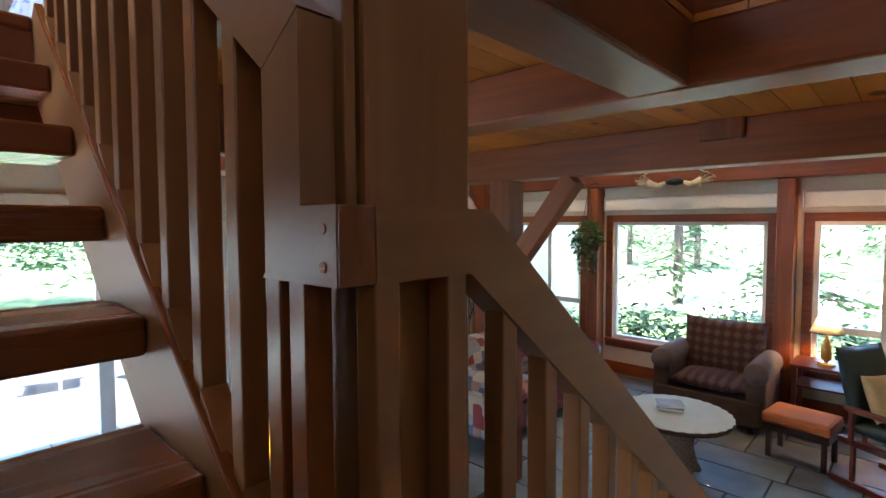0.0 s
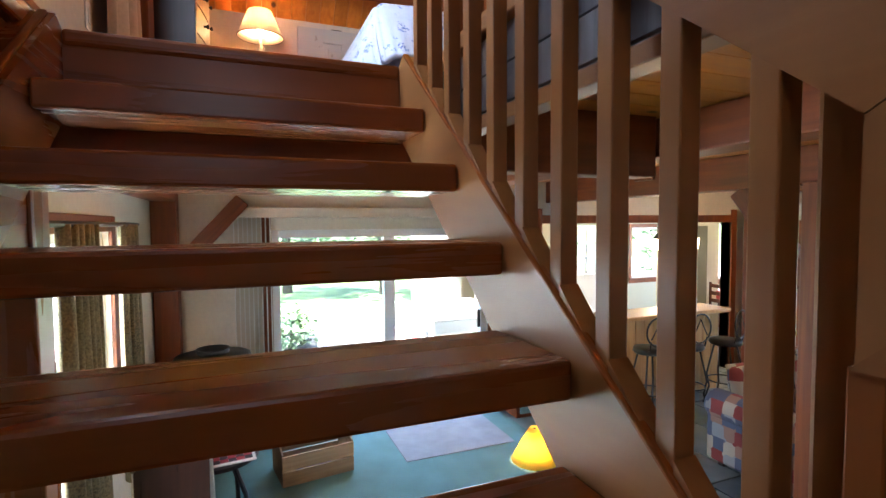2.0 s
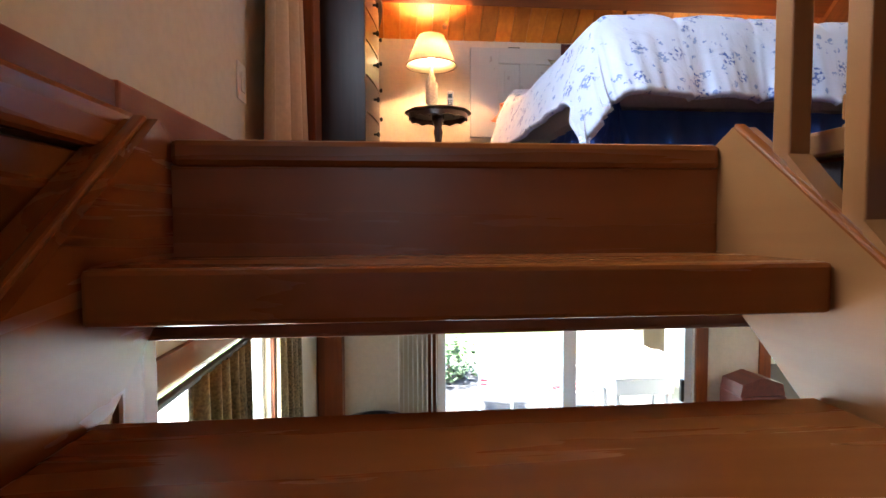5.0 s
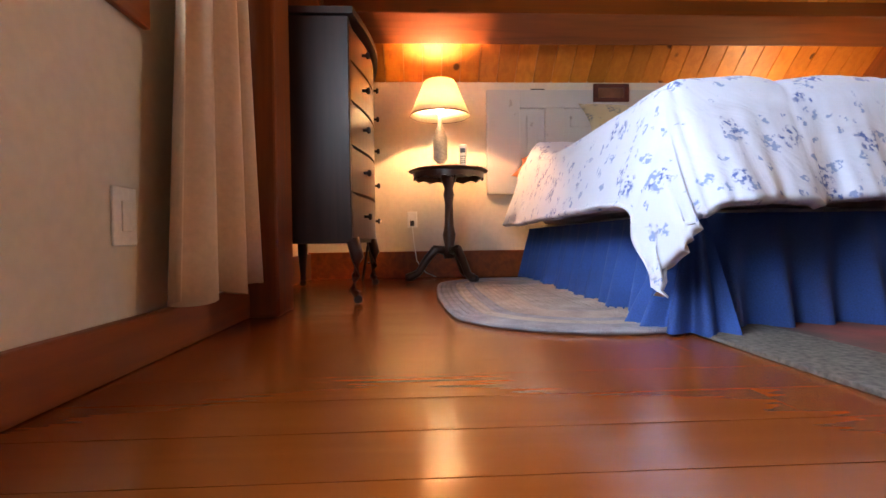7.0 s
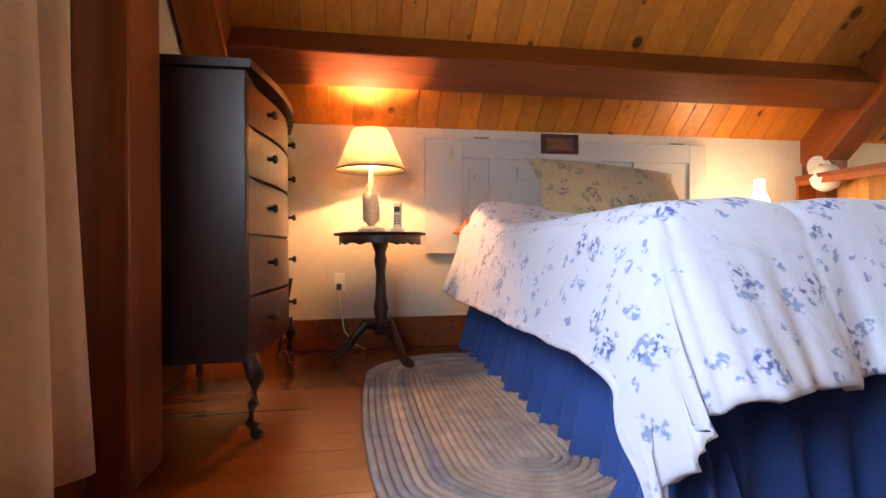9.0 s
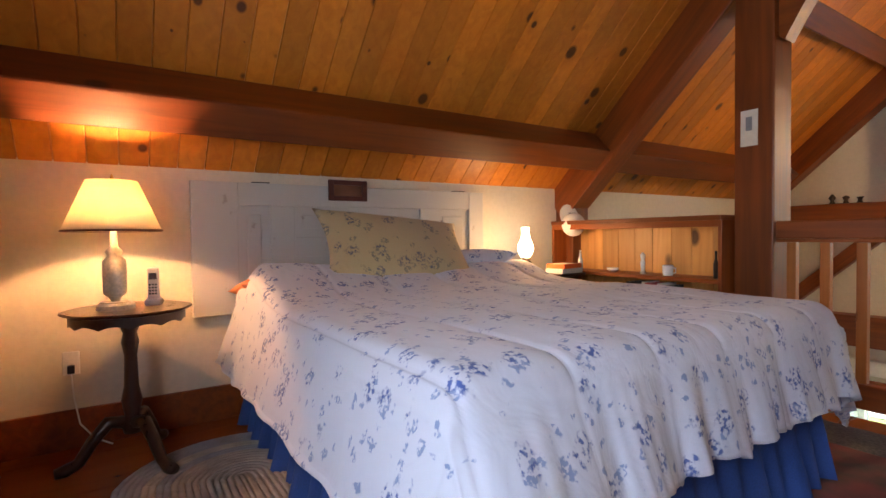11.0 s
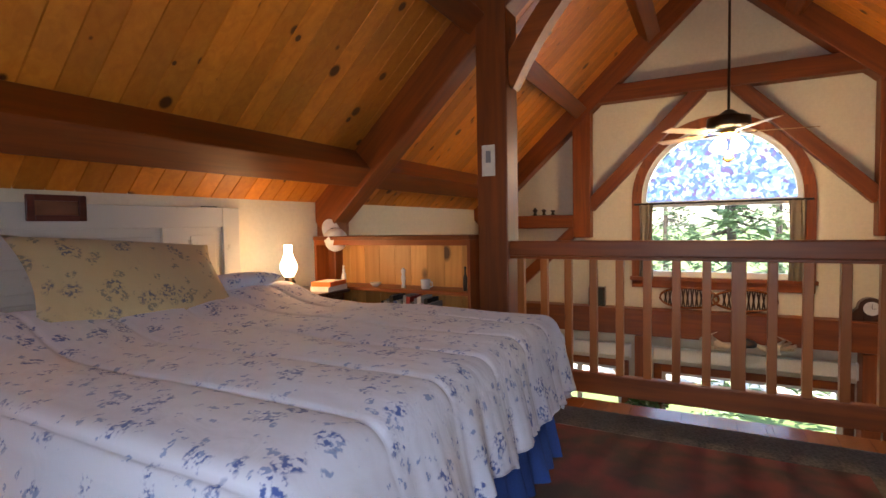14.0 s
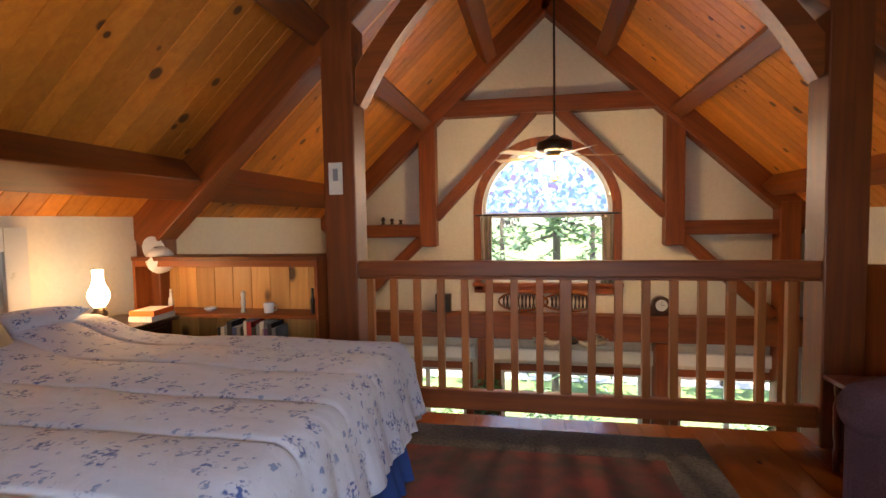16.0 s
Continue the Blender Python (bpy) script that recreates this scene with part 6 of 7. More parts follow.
for k in range(3):
    a = k * 2.1
    part("cord", swept([(-3.08 + 0.09 * math.cos(a), 5.9 + 0.09 * math.sin(a), 1.92), (-3.08, 5.95, 2.52)], [0.004, 0.004], 5), BRONZE, hp_)
part("hook", swept([(-3.08, 5.95, 2.52), (-3.08, 6.10, 2.56), (-3.08, 6.25, 2.55)], [0.006] * 3, 6), BRONZE, hp_)
pp_ = thing("potted_plant", "leafy potted plant by the window", "plant", "", "", pose(0.22, 6.12, 0))
part("pot", lathe([(0.10, 0), (0.13, 0.24), (0.14, 0.26)], 20), paint("terracotta", (0.36, 0.13, 0.06), 0.8), pp_)
for k in range(5):
    part("stem", swept([(0, 0, 0.2), (0.03 * math.cos(k * 1.3), 0.03 * math.sin(k * 1.3), 0.7), (0.14 * math.cos(k * 1.3), 0.10 * math.sin(k * 1.3), 1.25 + 0.06 * k)], [0.008, 0.006, 0.003], 6), IVY, pp_)
part("foliage", leaf_cloud(8, 260, (0, 0, 1.15), (0.25, 0.16, 0.5), 0.06), IVY, pp_)
key_ = thing("key_rack", "small dark iron hooks with keys on the post", "hooks")
part("plate", box(-1.04, -0.92, YN - 0.172, YN - 0.162, 2.30, 2.34, 0.002), BLACK, key_)
for k in range(3):
    part("hook", box(-1.03 + 0.045 * k, -1.02 + 0.045 * k, YN - 0.19, YN - 0.172, 2.18 - 0.03 * k, 2.30), BLACK, key_)

# ---- corner under the stair: stove, crate, checkerboard stool ----
sv = thing("stove", "black cast-iron pot-belly stove in the corner", "stove", "", "", pose(-4.92, -0.62, 0))
part("belly", lathe([(0.17, 0.16), (0.2, 0.20), (0.19, 0.30), (0.24, 0.42), (0.27, 0.55), (0.25, 0.68), (0.17, 0.82), (0.14, 0.92), (0.15, 0.96)], 36), BLACK, sv, "", True)
part("top_plate", lathe([(0.15, 0.965), (0.28, 0.975), (0.31, 1.0), (0.30, 1.02), (0.05, 1.03)], 36), BLACK, sv, "", True)
for k in range(3):
    part("band", lathe([(0.255 + 0.02 * (k == 1), 0.44 + 0.12 * k), (0.285 - 0.01 * abs(k - 1), 0.455 + 0.12 * k), (0.255, 0.47 + 0.12 * k)], 36, False), BLACK, sv, "", True)
part("fire_door", box(0.16, 0.30, 0.02, 0.24, 0.62, 0.86, 0.02), BLACK, sv)
part("grate", box(0.20, 0.29, -0.1, 0.12, 0.24, 0.36, 0.01), BLACK, sv)
part("pan", lathe([(0.09, 1.032), (0.13, 1.04), (0.135, 1.08), (0.125, 1.08), (0.11, 1.045)], 24), BLACK, sv, "", True)
for k in range(4):
    a = radians(45 + 90 * k)
    part("leg", swept([(0.15 * math.cos(a), 0.15 * math.sin(a), 0.18), (0.24 * math.cos(a), 0.24 * math.sin(a), 0.1), (0.23 * math.cos(a), 0.23 * math.sin(a), 0.0)], [0.03, 0.022, 0.028], 8), BLACK, sv)
TEALC = paint("teal_carpet", (0.13, 0.24, 0.22), 0.95, vary=0.14, scale=12, bump=0.4)
tr_ = thing("teal_rug", "worn teal carpet on the slate by the sliding door", "rug")
part("woven_sheet", box(-5.32, -3.15, -1.07, 2.30, 0.002, 0.007, 0.001), TEALC, tr_)
dm = thing("doormat", "flat grey mat inside the sliding door", "mat")
part("woven_sheet", box(-5.22, -4.42, 0.95, 2.05, 0.0075, 0.016, 0.003), paint("grey_mat", (0.30, 0.30, 0.31), 0.95, vary=0.15, scale=20, bump=0.4), dm)
CRATEW = wood("crate_pine", (0.42, 0.27, 0.13), (0.28, 0.17, 0.08), 0.6, "Y")
ct_ = thing("wooden_crate", "old open wooden crate on the floor", "crate", "", "", pose(-4.62, 0.16, 0, 0, 0, 8))
for x in (-0.2, 0.185):
    for z in (0.01, 0.14):
        part("slat", box(x, x + 0.015, -0.3, 0.3, z, z + 0.12, 0.002), CRATEW, ct_)
for y in (-0.3, 0.285):
    part("end_board", prism([(-0.185, 0.01), (0.185, 0.01), (0.185, 0.27), (0.0, 0.34), (-0.185, 0.27)], "y", y, y + 0.015), CRATEW, ct_)
part("bottom", box(-0.185, 0.185, -0.285, 0.285, 0.0, 0.012), CRATEW, ct_)
for k in range(3):
    yb_ = thing("yarn_ball", "small dark ball of yarn in the crate", "yarn", "yarn in the crate", "", pose(-4.66 + 0.08 * k, 0.05 + 0.10 * k, 0.012))
    part("yarn", lathe([(0.02, 0.0), (0.05, 0.02), (0.06, 0.055), (0.05, 0.09), (0.02, 0.11)], 14), BOOKC[6 if k else 4], yb_, "", True)
RED = paint("checker_red", (0.40, 0.04, 0.05), 0.5)
bd = thing("stool", "low black stool with bent legs", "stool", "", "", pose(-3.95, -0.55, 0, 0, 0, 12))
part("seat", lathe([(0.24, 0.53), (0.26, 0.54), (0.26, 0.565)], 32), BLACK, bd)
for k in range(4):
    a = radians(45 + 90 * k)
    part("leg", swept([(0.1 * math.cos(a), 0.1 * math.sin(a), 0.53), (0.2 * math.cos(a), 0.2 * math.sin(a), 0.3), (0.22 * math.cos(a), 0.22 * math.sin(a), 0.0)], [0.016] * 3, 8), BLACK, bd)
cb_ = thing("checkerboard", "red and black checkerboard lying on the stool", "game board", "", "", pose(-3.95, -0.55, 0.566, 0, 0, 6))
part("board", box(-0.22, 0.22, -0.22, 0.22, 0, 0.012, 0.002), WHITE, cb_)
for i in range(8):
    for j in range(8):
        part("square", box(-0.2 + i * 0.05, -0.151 + i * 0.05, -0.2 + j * 0.05, -0.151 + j * 0.05, 0.012, 0.0135), RED if (i + j) % 2 else BLACK, cb_)
wt = thing("draped_cloth", "white fringed cloth draped over a chair back", "cloth", "", "", pose(-3.55, -0.78, 0))
bm = bmesh.new()
g = []
for j in range(13):
    t = j / 12
    r_ = []
    for i in range(17):
        u = i / 16
        r_.append(bm.verts.new((-0.22 * (1 - t) * (1.4 - t) + 0.03 * math.sin(u * 9 + t * 2) * (1 - t), -0.22 + 0.44 * u, 0.06 + 0.78 * t - 0.12 * t * t + 0.02 * math.sin(u * 7))))
    g.append(r_)
for j in range(12):
    for i in range(16):
        bm.faces.new((g[j][i], g[j][i + 1], g[j + 1][i + 1], g[j + 1][i]))
ws = part("cloth", bm, WHITE, wt, "", True)
wm = ws.modifiers.new("thick", "SOLIDIFY")
wm.thickness = 0.008
part("stand", box(0.0, 0.02, -0.2, 0.2, 0, 0.76, 0.004), DARKWOOD, wt)
# bright yellow cone of unknown kind, built as a lamp with an added bulb
YEL, yn_, yl, yp = material("yellow_translucent")
ytr, ydf, ymx = yn_.new("ShaderNodeBsdfTranslucent"), yn_.new("ShaderNodeBsdfDiffuse"), yn_.new("ShaderNodeMixShader")
ytr.inputs[0].default_value, ydf.inputs[0].default_value = (0.95, 0.75, 0.15, 1), (0.8, 0.62, 0.15, 1)
ymx.inputs[0].default_value = 0.4
yl.new(ytr.outputs[0], ymx.inputs[1])
yl.new(ydf.outputs[0], ymx.inputs[2])
yl.new(ymx.outputs[0], yn_["Material Output"].inputs[0])
fl = thing("floor_lamp", "low yellow cone on the slate, drawn as a lit lamp", "lamp", "", "", pose(-4.02, 2.02, 0))
part("base", lathe([(0.20, 0), (0.20, 0.012), (0.03, 0.02)], 24), BRONZE, fl)
part("pole", lathe([(0.012, 0.02), (0.012, 0.30)], 10), BRONZE, fl)
ys = part("shade", lathe([(0.21, 0.015), (0.045, 0.31)], 40, False), YEL, fl, "yellow cone wall with an added bulb inside", True)
ym = ys.modifiers.new("thick", "SOLIDIFY")
ym.thickness = 0.002
bulb("yellow_cone_light", (-4.02, 2.02 - 0.035, 0.12), 1.2, (1.0, 0.75, 0.3), 0.03)

# ---- shutter cabinet and kitchen beyond ----
TEAL = paint("blue_green_paint", (0.20, 0.34, 0.36), 0.5, vary=0.1)
sc = thing("cabinet", "reddish cabinet with blue louvred doors by the sliding door", "cabinet")
part("body", box(XW + 0.01, -4.93, 2.36, 2.9, 0.0, 0.92, 0.006), TIMBER["Z"], sc)
part("top", box(XW + 0.005, -4.88, 2.34, 2.92, 0.922, 0.95, 0.006), TIMBER["Y"], sc)
dv = part("shutter_door", box(-4.928, -4.905, 2.40, 2.74, 0.05, 0.88, 0.004), TEAL, sc)
for k in range(20):
    ob = part("louvre", box(-0.012, 0.012, -0.13, 0.13, -0.003, 0.003), TEAL, dv)
    ob.matrix_basis = pose(-4.9, 2.57, 0.12 + 0.037 * k, 0, 35, 0)
hv = thing("desk_lid", "small roll-top writing box on the cabinet", "box")
part("case", box(-5.28, -4.98, 2.42, 2.82, 0.951, 1.10, 0.01), CHEST, hv)
part("lid", prism([(2.42, 1.102), (2.82, 1.102), (2.80, 1.2), (2.62, 1.26), (2.44, 1.2)], "x", -5.27, -5.0), CHEST, hv)

PINE = wood("honey_pine", (0.52, 0.30, 0.11), (0.40, 0.21, 0.07), 0.4, "Z", 0.9, knot_scale=3)
KW = paint("kitchen_wall", (0.58, 0.56, 0.46), 0.85, vary=0.04, bump=0.1)
KX = -9.6
wall("wall_kitchen_west", "x", KX - 0.15, 0.15, 2.8, 10.0, -0.05, 2.75, [(6.6, 7.5, 0, 2.05), (8.2, 9.4, 0.8, 2.0)], KW, "pale kitchen wall with a door and window")
wall("wall_kitchen_south", "y", 2.75, 0.15, KX - 0.15, XW - 0.15, -0.05, 2.75, [(-7.6, -6.8, 0.9, 2.0)], KW, "pale kitchen wall")
wall("wall_kitchen_north", "y", 9.9, 0.15, KX, XW + 0.1, -0.05, 2.75, [(-8.8, -7.0, 0.8, 2.1)], KW, "pale dining room wall with a window")
wall("wall_kitchen_east", "x", XW - 0.15, 0.15, YN + 0.15, 9.9, -0.05, 2.75, [], KW, "pale dining room wall")
tagged(mesh_ob("floor_kitchen", box(KX, XW - 0.15, YN + 0.2, 9.9, -0.12, -0.012), SLATE), "slate floor of the dining corner", "floor", "", "structure")
tagged(mesh_ob("ceiling_kitchen", box(KX - 0.2, XW - 0.15, 2.7, 10.0, 2.75, 2.85), KW), "pale kitchen ceiling", "ceiling", "", "structure")
area("kitchen_window_light", (-7.9, 9.85, 1.45), (-7.9, 5, 1.0), 1.7, 1.2, 6, DAY)
for b in ((XW - 0.16, XW + 0.02, 2.84, 2.95, 0, 2.3), (XW - 0.16, XW + 0.02, 6.1, 6.2, 0, 2.3), (XW - 0.16, XW + 0.02, 2.95, 6.1, 2.12, 2.22)):
    tagged(mesh_ob("trim_kitchen_opening", box(*b, 0.006), TIMBER["Z"]), "reddish wooden trim round the kitchen opening", "trim", "", "structure")
br = thing("breakfast_bar", "honey pine breakfast bar with a thick top", "counter")
part("worktop", box(-5.15, -4.68, 3.55, 5.3, 1.0, 1.05, 0.012), PINE, br)
for k in range(12):
    part("front_board", box(-4.83, -4.81, 3.62 + k * 0.135, 3.75 + k * 0.135, 0.08, 0.998, 0.003), PINE, br)
part("carcass", box(-5.1, -4.832, 3.62, 5.24, 0.0, 0.998), PINE, br)
part("plinth", box(-4.86, -4.835, 3.62, 5.24, 0.0, 0.078), DARKWOOD, br)


def bar_stool(m):
    s_ = thing("bar_stool", "black wrought-iron bar stool with a looped back", "stool", "stools at the breakfast bar", "", m)
    part("seat", lathe([(0.16, 0.70), (0.18, 0.72), (0.17, 0.76), (0.1, 0.775)], 24), BLACK, s_, "", True)
    for k in range(4):
        a = radians(45 + 90 * k)
        part("leg", swept([(0.12 * math.cos(a), 0.12 * math.sin(a), 0.71), (0.2 * math.cos(a), 0.2 * math.sin(a), 0.35), (0.17 * math.cos(a), 0.17 * math.sin(a), 0.2), (0.23 * math.cos(a), 0.23 * math.sin(a), 0.0)], [0.011] * 4, 6), BLACK, s_)
    ring = [(0.19 * math.cos(2 * math.pi * i / 20), 0.19 * math.sin(2 * math.pi * i / 20), 0.28) for i in range(21)]
    part("foot_ring", swept(ring, [0.008] * 21, 6), BLACK, s_)
    loop = [(0.17, 0.14 * math.cos(2 * math.pi * i / 20) * 1.1, 0.96 + 0.16 * math.sin(2 * math.pi * i / 20)) for i in range(21)]
    bk_ = part("backrest", swept(loop, [0.010] * 21, 6), BLACK, s_)
    part("scroll", swept([(0.17, -0.1, 0.88), (0.17, 0.0, 1.06), (0.17, 0.1, 0.88)], [0.007] * 3, 6), BLACK, bk_)
    for y in (-0.1, 0.1):
        part("back_post", swept([(0.14, y, 0.75), (0.17, y, 0.86)], [0.009] * 2, 6), BLACK, s_)
    return s_


s1_ = bar_stool(pose(-4.42, 4.28, 0, 0, 0, 0))
copy_thing(s1_, pose(-4.40, 4.85, 0, 0, 0, 15))
copy_thing(s1_, pose(-4.44, 3.75, 0, 0, 0, -10))
GLOW, ln, ll, lp_ = material("lantern_glass")
lp_.inputs["Base Color"].default_value = (0.9, 0.7, 0.4, 1)
lp_.inputs["Emission Color"].default_value, lp_.inputs["Emission Strength"].default_value = (1.0, 0.66, 0.28, 1), 1.5
for px_, py_ in ((-6.4, 6.6), (-6.35, 5.75)):
    ln_ = thing("pendant_lantern", "black pendant lantern with lit amber glass", "lantern", "lanterns over the kitchen", "", pose(px_, py_, 0))
    part("glass", lathe([(0.055, 1.68), (0.075, 1.86)], 6), GLOW, ln_)
    part("cap", lathe([(0.085, 1.861), (0.03, 1.93), (0.008, 1.96)], 6), BLACK, ln_)
    part("foot", lathe([(0.03, 1.655), (0.06, 1.679)], 6), BLACK, ln_)
    part("chain", lathe([(0.006, 1.96), (0.006, 2.75)], 6), BLACK, ln_)
bulb("kitchen_light", (-6.9, 6.4, 1.6), 8, (1.0, 0.66, 0.34), 0.08)
d2 = thing("door_2", "white kitchen door with a glazed upper half", "door", "", "structure")
part("leaf", box(KX - 0.06, KX - 0.02, 6.62, 7.48, 0.0, 0.95, 0.004), WHITE, d2)
for k in range(4):
    part("stile", box(KX - 0.06, KX - 0.02, 6.62 + k * 0.266, 6.68 + k * 0.266, 0.95, 2.04, 0.003), WHITE, d2)
for z in (0.97, 1.3, 1.65, 2.0):
    part("glazing_bar", box(KX - 0.058, KX - 0.022, 6.68, 7.42, z, z + 0.03, 0.002), WHITE, d2)
d3 = thing("door_3", "dark panelled door with an oval window", "door", "", "structure")
part("leaf", box(-7.42, -7.38, 7.2, 8.05, 0.0, 2.05, 0.006), paint("olive_door", (0.13, 0.13, 0.09), 0.6), d3)
ov = lathe([(0.13, 0), (0.13, 0.012)], 32)
bmesh.ops.transform(ov, matrix=Matrix.Translation((-7.378, 7.62, 1.5)) @ Matrix.Rotation(math.pi / 2, 4, "Y") @ Matrix.Diagonal((2.6, 1, 1, 1)), verts=ov.verts)
# pane's daylight brightness is emission in its material; a wall stands behind
OVAL, en, el, ep = material("glowing_frosted_oval")
ep.inputs["Base Color"].default_value = (0.85, 0.87, 0.88, 1)
ep.inputs["Emission Color"].default_value, ep.inputs["Emission Strength"].default_value = (0.9, 0.95, 1, 1), 0.5
part("oval_pane", ov, OVAL, d3, "frosted oval pane with a glow put into it")
wall("wall_kitchen_partition", "x", -7.52, 0.10, 6.9, 8.4, -0.05, 2.75, [], KW, "pale partition behind the oval door")
window("window_7", "y", 9.9, 1, -8.8, -7.0, 0.8, 2.1, (-7.9,))
window("window_8", "x", KX, -1, 8.2, 9.4, 0.8, 2.0)
dt = thing("dining_table", "dining table under a red cloth", "table", "", "", pose(-7.0, 8.9, 0))
part("tabletop", box(-0.6, 0.6, -0.5, 0.5, 0.72, 0.75, 0.004), DARKWOOD, dt)
for x in (-0.5, 0.5):
    for y in (-0.4, 0.4):
        part("leg", box(x - 0.03, x + 0.03, y - 0.03, y + 0.03, 0, 0.72), DARKWOOD, dt)
tc = thing("tablecloth", "red checked cloth on the dining table", "tablecloth", "", "", pose(-7.0, 8.9, 0))
part("cloth", box(-0.64, 0.64, -0.54, 0.54, 0.55, 0.757, 0.01), RED, tc)


def wood_chair(m):
    c_ = thing("dining_chair", "dark wooden dining chair with a slatted back", "chair", "chairs at the dining table", "", m)
    part("seat", box(-0.21, 0.21, -0.21, 0.21, 0.43, 0.46, 0.008), DARKWOOD, c_)
    for x in (-0.18, 0.18):
        part("leg", box(x - 0.018, x + 0.018, -0.2, -0.164, 0, 0.43), DARKWOOD, c_)
        part("back_post", box(x - 0.018, x + 0.018, 0.17, 0.206, 0, 0.98, 0.004), DARKWOOD, c_)
    for z in (0.6, 0.74, 0.88):
        part("back_slat", box(-0.162, 0.162, 0.18, 0.196, z, z + 0.07, 0.003), DARKWOOD, c_)
    return c_


w1 = wood_chair(pose(-6.15, 8.6, 0, 0, 0, -90))
copy_thing(w1, pose(-6.15, 9.1, 0, 0, 0, -80))
copy_thing(w1, pose(-7.0, 8.1, 0, 0, 0, 180))
nt2 = thing("side_table", "small round wooden table holding the amber lamp", "table", "", "", pose(-4.02, 5.38, 0))
part("tabletop", lathe([(0.24, 0.62), (0.25, 0.64)], 28), CHEST, nt2)
part("column", lathe([(0.16, 0), (0.15, 0.03), (0.03, 0.06), (0.03, 0.62)], 20), CHEST, nt2)
AMBER, an, al, ap = material("amber_glass")
ap.inputs["Base Color"].default_value = (0.75, 0.32, 0.03, 1)
ap.inputs["Roughness"].default_value, ap.inputs["Transmission Weight"].default_value = 0.15, 0.4
oil_lamp(-4.02, 5.38, 0.64, AMBER, "amber glass oil lamp by the window", 0, 1.2)

# ---- outdoors ----
BARKP = paint("pine_bark", (0.10, 0.075, 0.055), 0.95, vary=0.3, bump=0.5)
NEEDLE = [paint("needles_" + nm, c, 0.8, vary=0.35, scale=2) for nm, c in (("dark", (0.11, 0.165, 0.085)), ("mid", (0.12, 0.185, 0.095)), ("light", (0.13, 0.20, 0.10)))]


def conifer(seed, h, mat, m):
    r = random.Random(seed)
    t_ = thing("conifer_tree", "tall green conifer beyond the lawn", "tree", "trees round the house", "", m)
    trunk = [(0.16 * h / 9, 0), (0.10 * h / 9, h * 0.5), (0.02, h * 0.98)]
    part("trunk", lathe(trunk, 9), BARKP, t_)
    bm = bmesh.new()
    lim = bmesh.new()
    for k in range(int(h * 9)):
        z = h * (0.10 + 0.9 * r.random())
        reach = (h - z) * 0.30 * r.uniform(0.6, 1.15) + 0.15
        a = r.uniform(0, 6.283)
        for j in range(int(7 + reach * 9)):
            d = reach * math.sqrt(r.random())
            p = Vector((d * math.cos(a + r.gauss(0, 0.13)), d * math.sin(a + r.gauss(0, 0.13)), z - d * 0.28 + r.gauss(0, 0.06)))
            s = 0.12 * r.uniform(0.7, 1.6)
            e = Euler((r.uniform(-0.7, 0.7), r.uniform(-0.7, 0.7), r.uniform(0, 6.28))).to_matrix()
            v = [bm.verts.new(p + e @ Vector(q) * s) for q in ((0, -1.2, 0), (0.35, 0, 0.1), (0, 1.2, -0.15), (-0.35, 0, 0.1))]
            bm.faces.new(v)
        q = [lim.verts.new((0, 0, z)), lim.verts.new((0, 0, z + 0.05)), lim.verts.new((reach * math.cos(a), reach * math.sin(a), z - reach * 0.26))]
        lim.faces.new(q)
    part("limbs", lim, BARKP, t_)
    part("crown", bm, mat, t_)
    return t_


base_trees = [conifer(k, h, NEEDLE[2 - k % 3], pose(x, y, -0.2)) for k, (h, x, y) in enumerate(((8, -2.0, 12.2), (10, 3.0, 26), (9, -7.5, 25.5)))]
rt = random.Random(11)
spots = [(-4.6, 14.0), (2.2, 13.2), (5.5, 14.5), (-9.5, 14.5), (0.2, 25), (-4.2, 25.5), (6.5, 26), (10, 25), (-11, 26), (-15, 24), (14, 27), (-14, 14), (-17, 7), (-18, 1), (-17, -5), (-20, 12), (-16.5, 4), (-6, -9), (-2, -10), (2, -9), (-10, -9), (-3.5, -12), (0.5, -13)]
for k, (x, y) in enumerate(spots):
    copy_thing(base_trees[k % 3], pose(x, y, -0.2, 0, 0, rt.uniform(0, 360)))


def shrub(seed, m):
    s_ = thing("shrub", "low leafy green shrub outside the window", "shrub", "shrubs below the windows", "", m)
    part("foliage", leaf_cloud(seed, 500, (0, 0, 0.45), (0.7, 0.5, 0.5), 0.07), NEEDLE[2], s_)
    part("stem", lathe([(0.03, 0), (0.02, 0.4)], 6), BARKP, s_)
    return s_


sh = shrub(31, pose(-3.0, 8.0, -0.2))
for x, y in ((-1.6, 8.3), (-0.3, 8.1), (0.8, 8.4), (-4.2, 8.6), (-2.3, 9.4), (-9.2, -1.5), (-9.4, 0.4)):
    copy_thing(sh, pose(x, y, -0.2, 0, 0, x * 40))


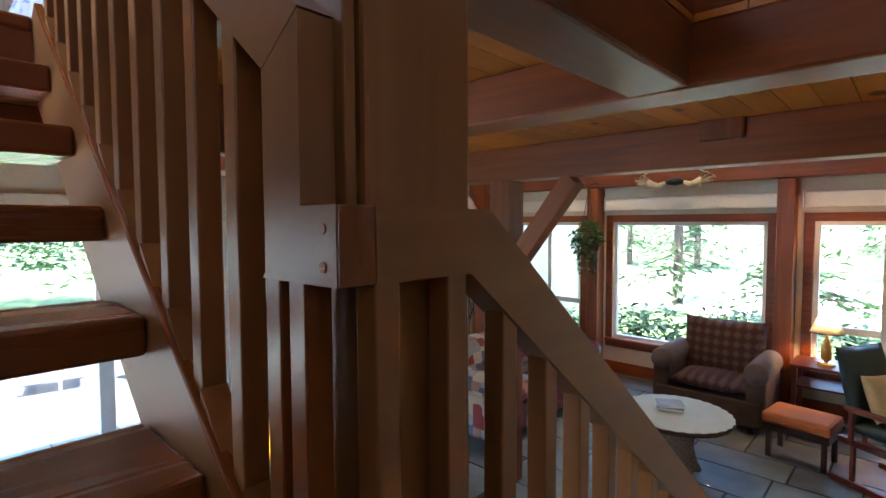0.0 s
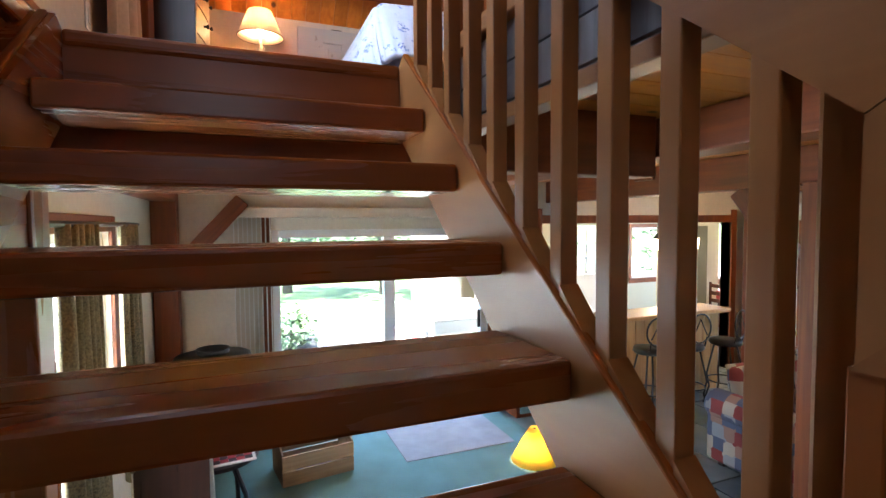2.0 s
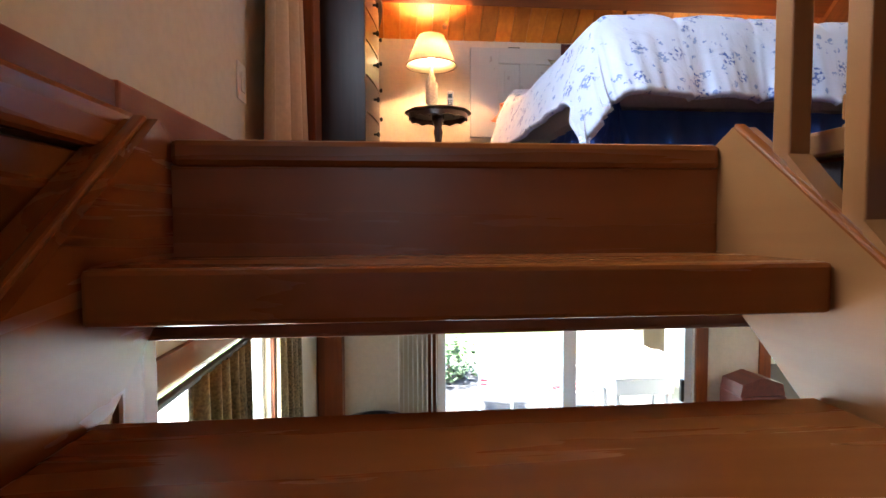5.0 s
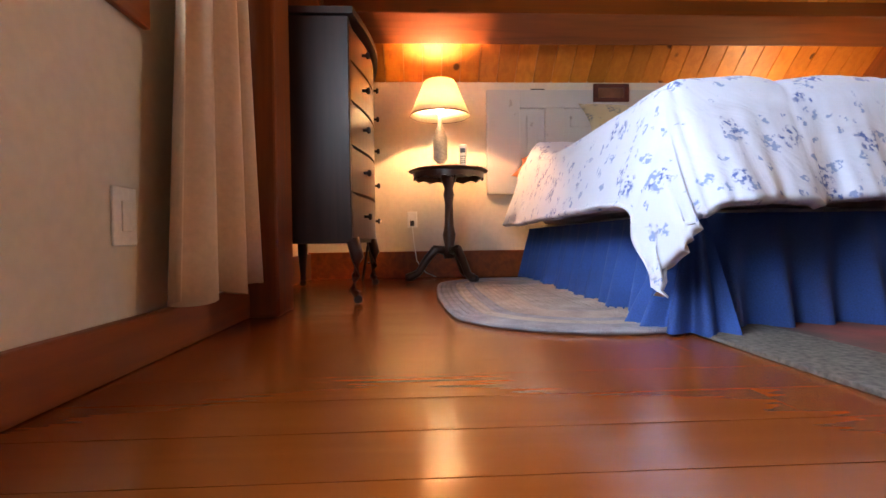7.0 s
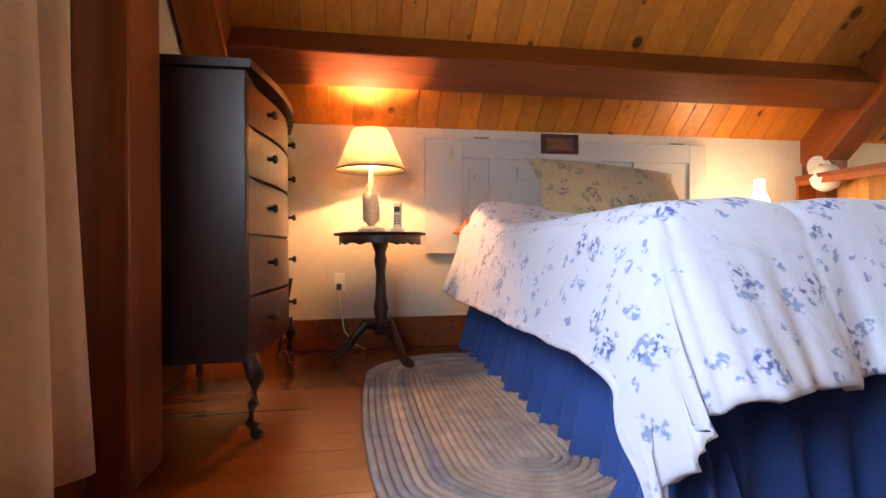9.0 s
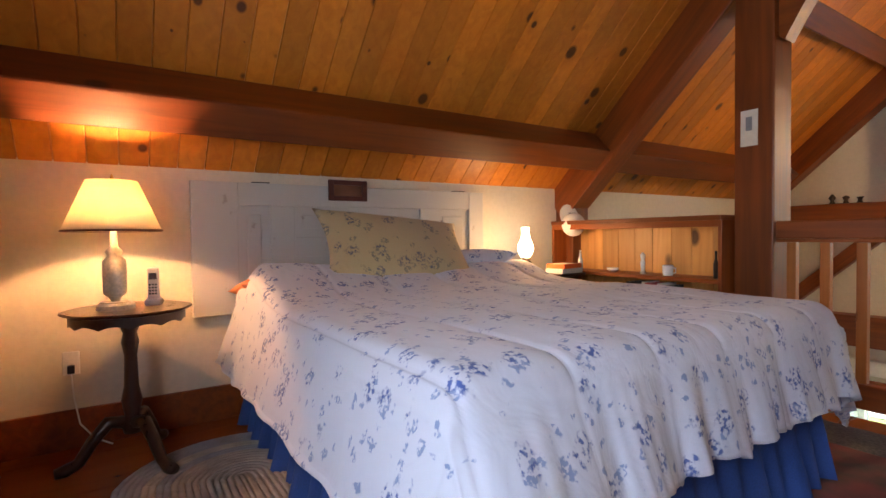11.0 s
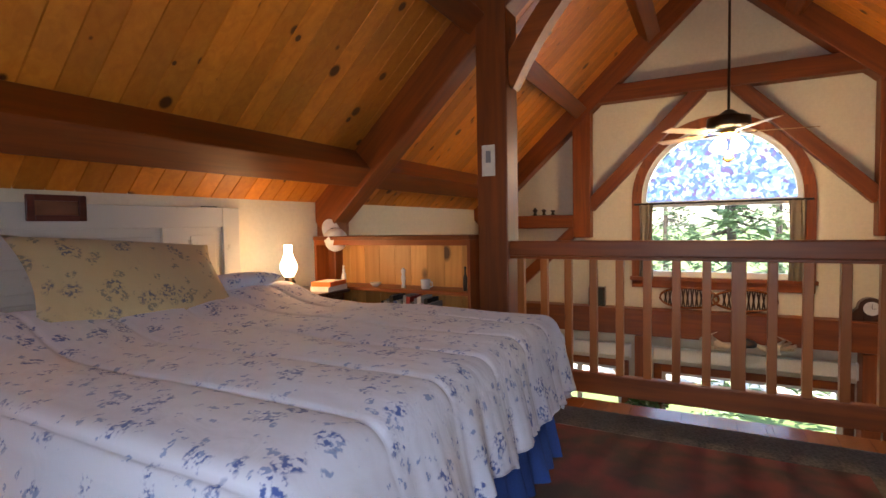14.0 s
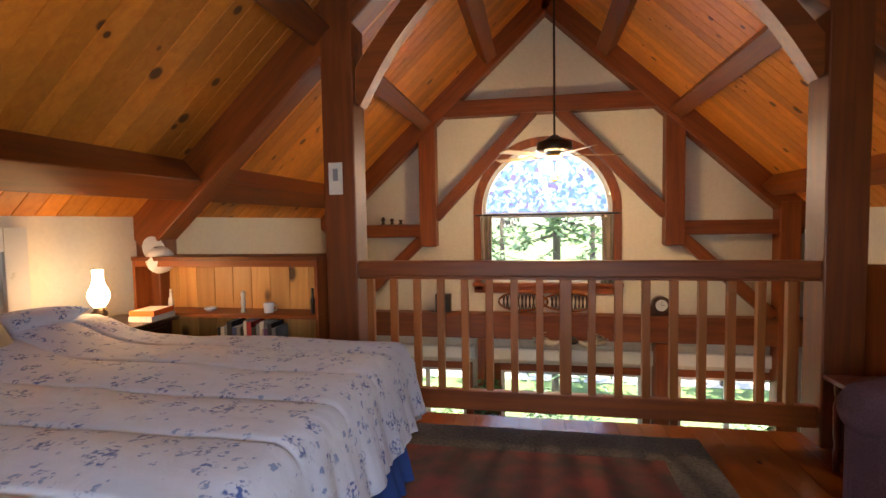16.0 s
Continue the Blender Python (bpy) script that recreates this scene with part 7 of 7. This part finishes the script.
def deck_chair(m):
    c_ = thing("garden_chair", "pale slatted garden chair on the terrace", "chair", "chairs on the terrace", "", m)
    for k in range(5):
        part("seat_slat", box(-0.24, 0.24, -0.22 + k * 0.09, -0.15 + k * 0.09, 0.40, 0.42), RED if k % 2 else WHITE, c_)
    for k in range(5):
        part("back_slat", box(-0.22 + k * 0.09, -0.15 + k * 0.09, 0.25, 0.27, 0.42, 0.95), WHITE, c_)
    for x in (-0.22, 0.22):
        for y in (-0.2, 0.24):
            part("leg", box(x - 0.02, x + 0.02, y - 0.02, y + 0.02, 0, 0.41 if y < 0 else 0.95), WHITE, c_)
        part("armrest", box(x - 0.04, x + 0.04, -0.24, 0.26, 0.62, 0.64), WHITE, c_)
        part("arm_post", box(x - 0.015, x + 0.015, -0.2, -0.17, 0.4, 0.62), WHITE, c_)
    return c_


dc = deck_chair(pose(-7.6, 1.9, -0.06, 0, 0, 110))
copy_thing(dc, pose(-7.9, 0.9, -0.06, 0, 0, 80))
gb = thing("gas_grill", "covered grey gas grill on the terrace", "grill", "", "", pose(-6.6, 2.3, -0.06, 0, 0, 90))
part("firebox", box(-0.35, 0.35, -0.22, 0.22, 0.7, 0.9, 0.03), SILVER, gb)
part("hood", prism([(-0.22, 0.901), (0.22, 0.901), (0.18, 1.12), (-0.12, 1.12)], "x", -0.35, 0.35), SILVER, gb)
for x in (-0.3, 0.3):
    for y in (-0.18, 0.18):
        part("leg", box(x - 0.02, x + 0.02, y - 0.02, y + 0.02, 0, 0.7), SILVER, gb)

# ---- pieces: slates and planks ----
rs = random.Random(21)
slabs = {}


def piece(name, key, dims, mat, place, parent, bevel):
    if key not in slabs:
        bm = box(-dims[0] / 2, dims[0] / 2, -dims[1] / 2, dims[1] / 2, -dims[2], 0, 0)
        top = [v for v in bm.verts if v.co.z > -dims[2] / 2]
        bmesh.ops.scale(bm, verts=top, vec=((dims[0] - bevel) / dims[0], (dims[1] - bevel) / dims[1], 1))
        data = bpy.data.meshes.new(name)
        bm.to_mesh(data)
        bm.free()
        data.materials.append(mat)
        slabs[key] = data
    ob = new(name, slabs[key])
    ob.parent = parent
    ob.matrix_basis = place
    return ob


SLATEP, pn, pl_, ppn = material("slate_tile")
pinfo, ptex, pno = pn.new("ShaderNodeObjectInfo"), pn.new("ShaderNodeTexCoord"), pn.new("ShaderNodeTexNoise")
pfi = pn.new("ShaderNodeTexNoise")
pno.inputs["Scale"].default_value, pno.inputs["Detail"].default_value, pfi.inputs["Scale"].default_value = 4, 6, 30
pl_.new(ptex.outputs["Object"], pno.inputs["Vector"])
pl_.new(ptex.outputs["Object"], pfi.inputs["Vector"])
pr1 = pn.new("ShaderNodeValToRGB")
pr1.color_ramp.elements[0].color, pr1.color_ramp.elements[1].color = (0.10, 0.12, 0.13, 1), (0.20, 0.175, 0.15, 1)
e = pr1.color_ramp.elements.new(0.5)
e.color = (0.13, 0.17, 0.16, 1)
pl_.new(pinfo.outputs["Random"], pr1.inputs[0])
pmx = pn.new("ShaderNodeMixRGB")
pmx.blend_type = "OVERLAY"
pmx.inputs[0].default_value = 0.6
pl_.new(pr1.outputs[0], pmx.inputs[1])
pl_.new(pno.outputs[0], pmx.inputs[2])
pl_.new(pmx.outputs[0], ppn.inputs["Base Color"])
ppn.inputs["Roughness"].default_value = 0.42
pbu = pn.new("ShaderNodeBump")
pbu.inputs["Strength"].default_value, pbu.inputs["Distance"].default_value = 0.35, 0.006
pl_.new(pno.outputs[0], pbu.inputs["Height"])
pl_.new(pbu.outputs[0], ppn.inputs["Normal"])
y = YS
row = 0
while y < YN - 0.05:
    hgt = (0.40, 0.55, 0.45)[row % 3]
    x = -5.9 - 0.23 * (row % 4)
    while x < XE:
        w = rs.choice((0.45, 0.6, 0.75))
        piece("slate", ("slate", w, hgt), (w - 0.012, hgt - 0.012, 0.02), SLATEP, pose(x + w / 2, y + hgt / 2, rs.uniform(-0.001, 0.001)), floor, 0.006)
        x += w
    y += hgt
    row += 1
PLANKW = 0.145
x = XW
while x < XE - 0.02:
    w = min(PLANKW, XE - x)
    if x + w > NOSE - 0.105 > x:
        w = NOSE - 0.105 - x
    if x + w > -0.47 > x:
        w = -0.47 - x
    y0 = YS if x + w / 2 < NOSE - 0.105 else (STR + 0.12 if x + w / 2 < -0.47 else 1.45)
    y1 = BENT + 0.10
    cuts = [y0, y0 + rs.uniform(1.0, 3.0), y1] if y1 - y0 > 3.5 else [y0, y1]
    for a, b in zip(cuts, cuts[1:]):
        ln2, wd = round(b - a, 2), round(w, 3)
        piece("plank", ("plank", ln2, wd), (wd - 0.0006, ln2 - 0.0006, 0.0215), FLOORWOOD, pose(x + w / 2, (a + b) / 2, L, 0, rs.uniform(-0.3, 0.3), 0), loft, 0.001)
    x += w
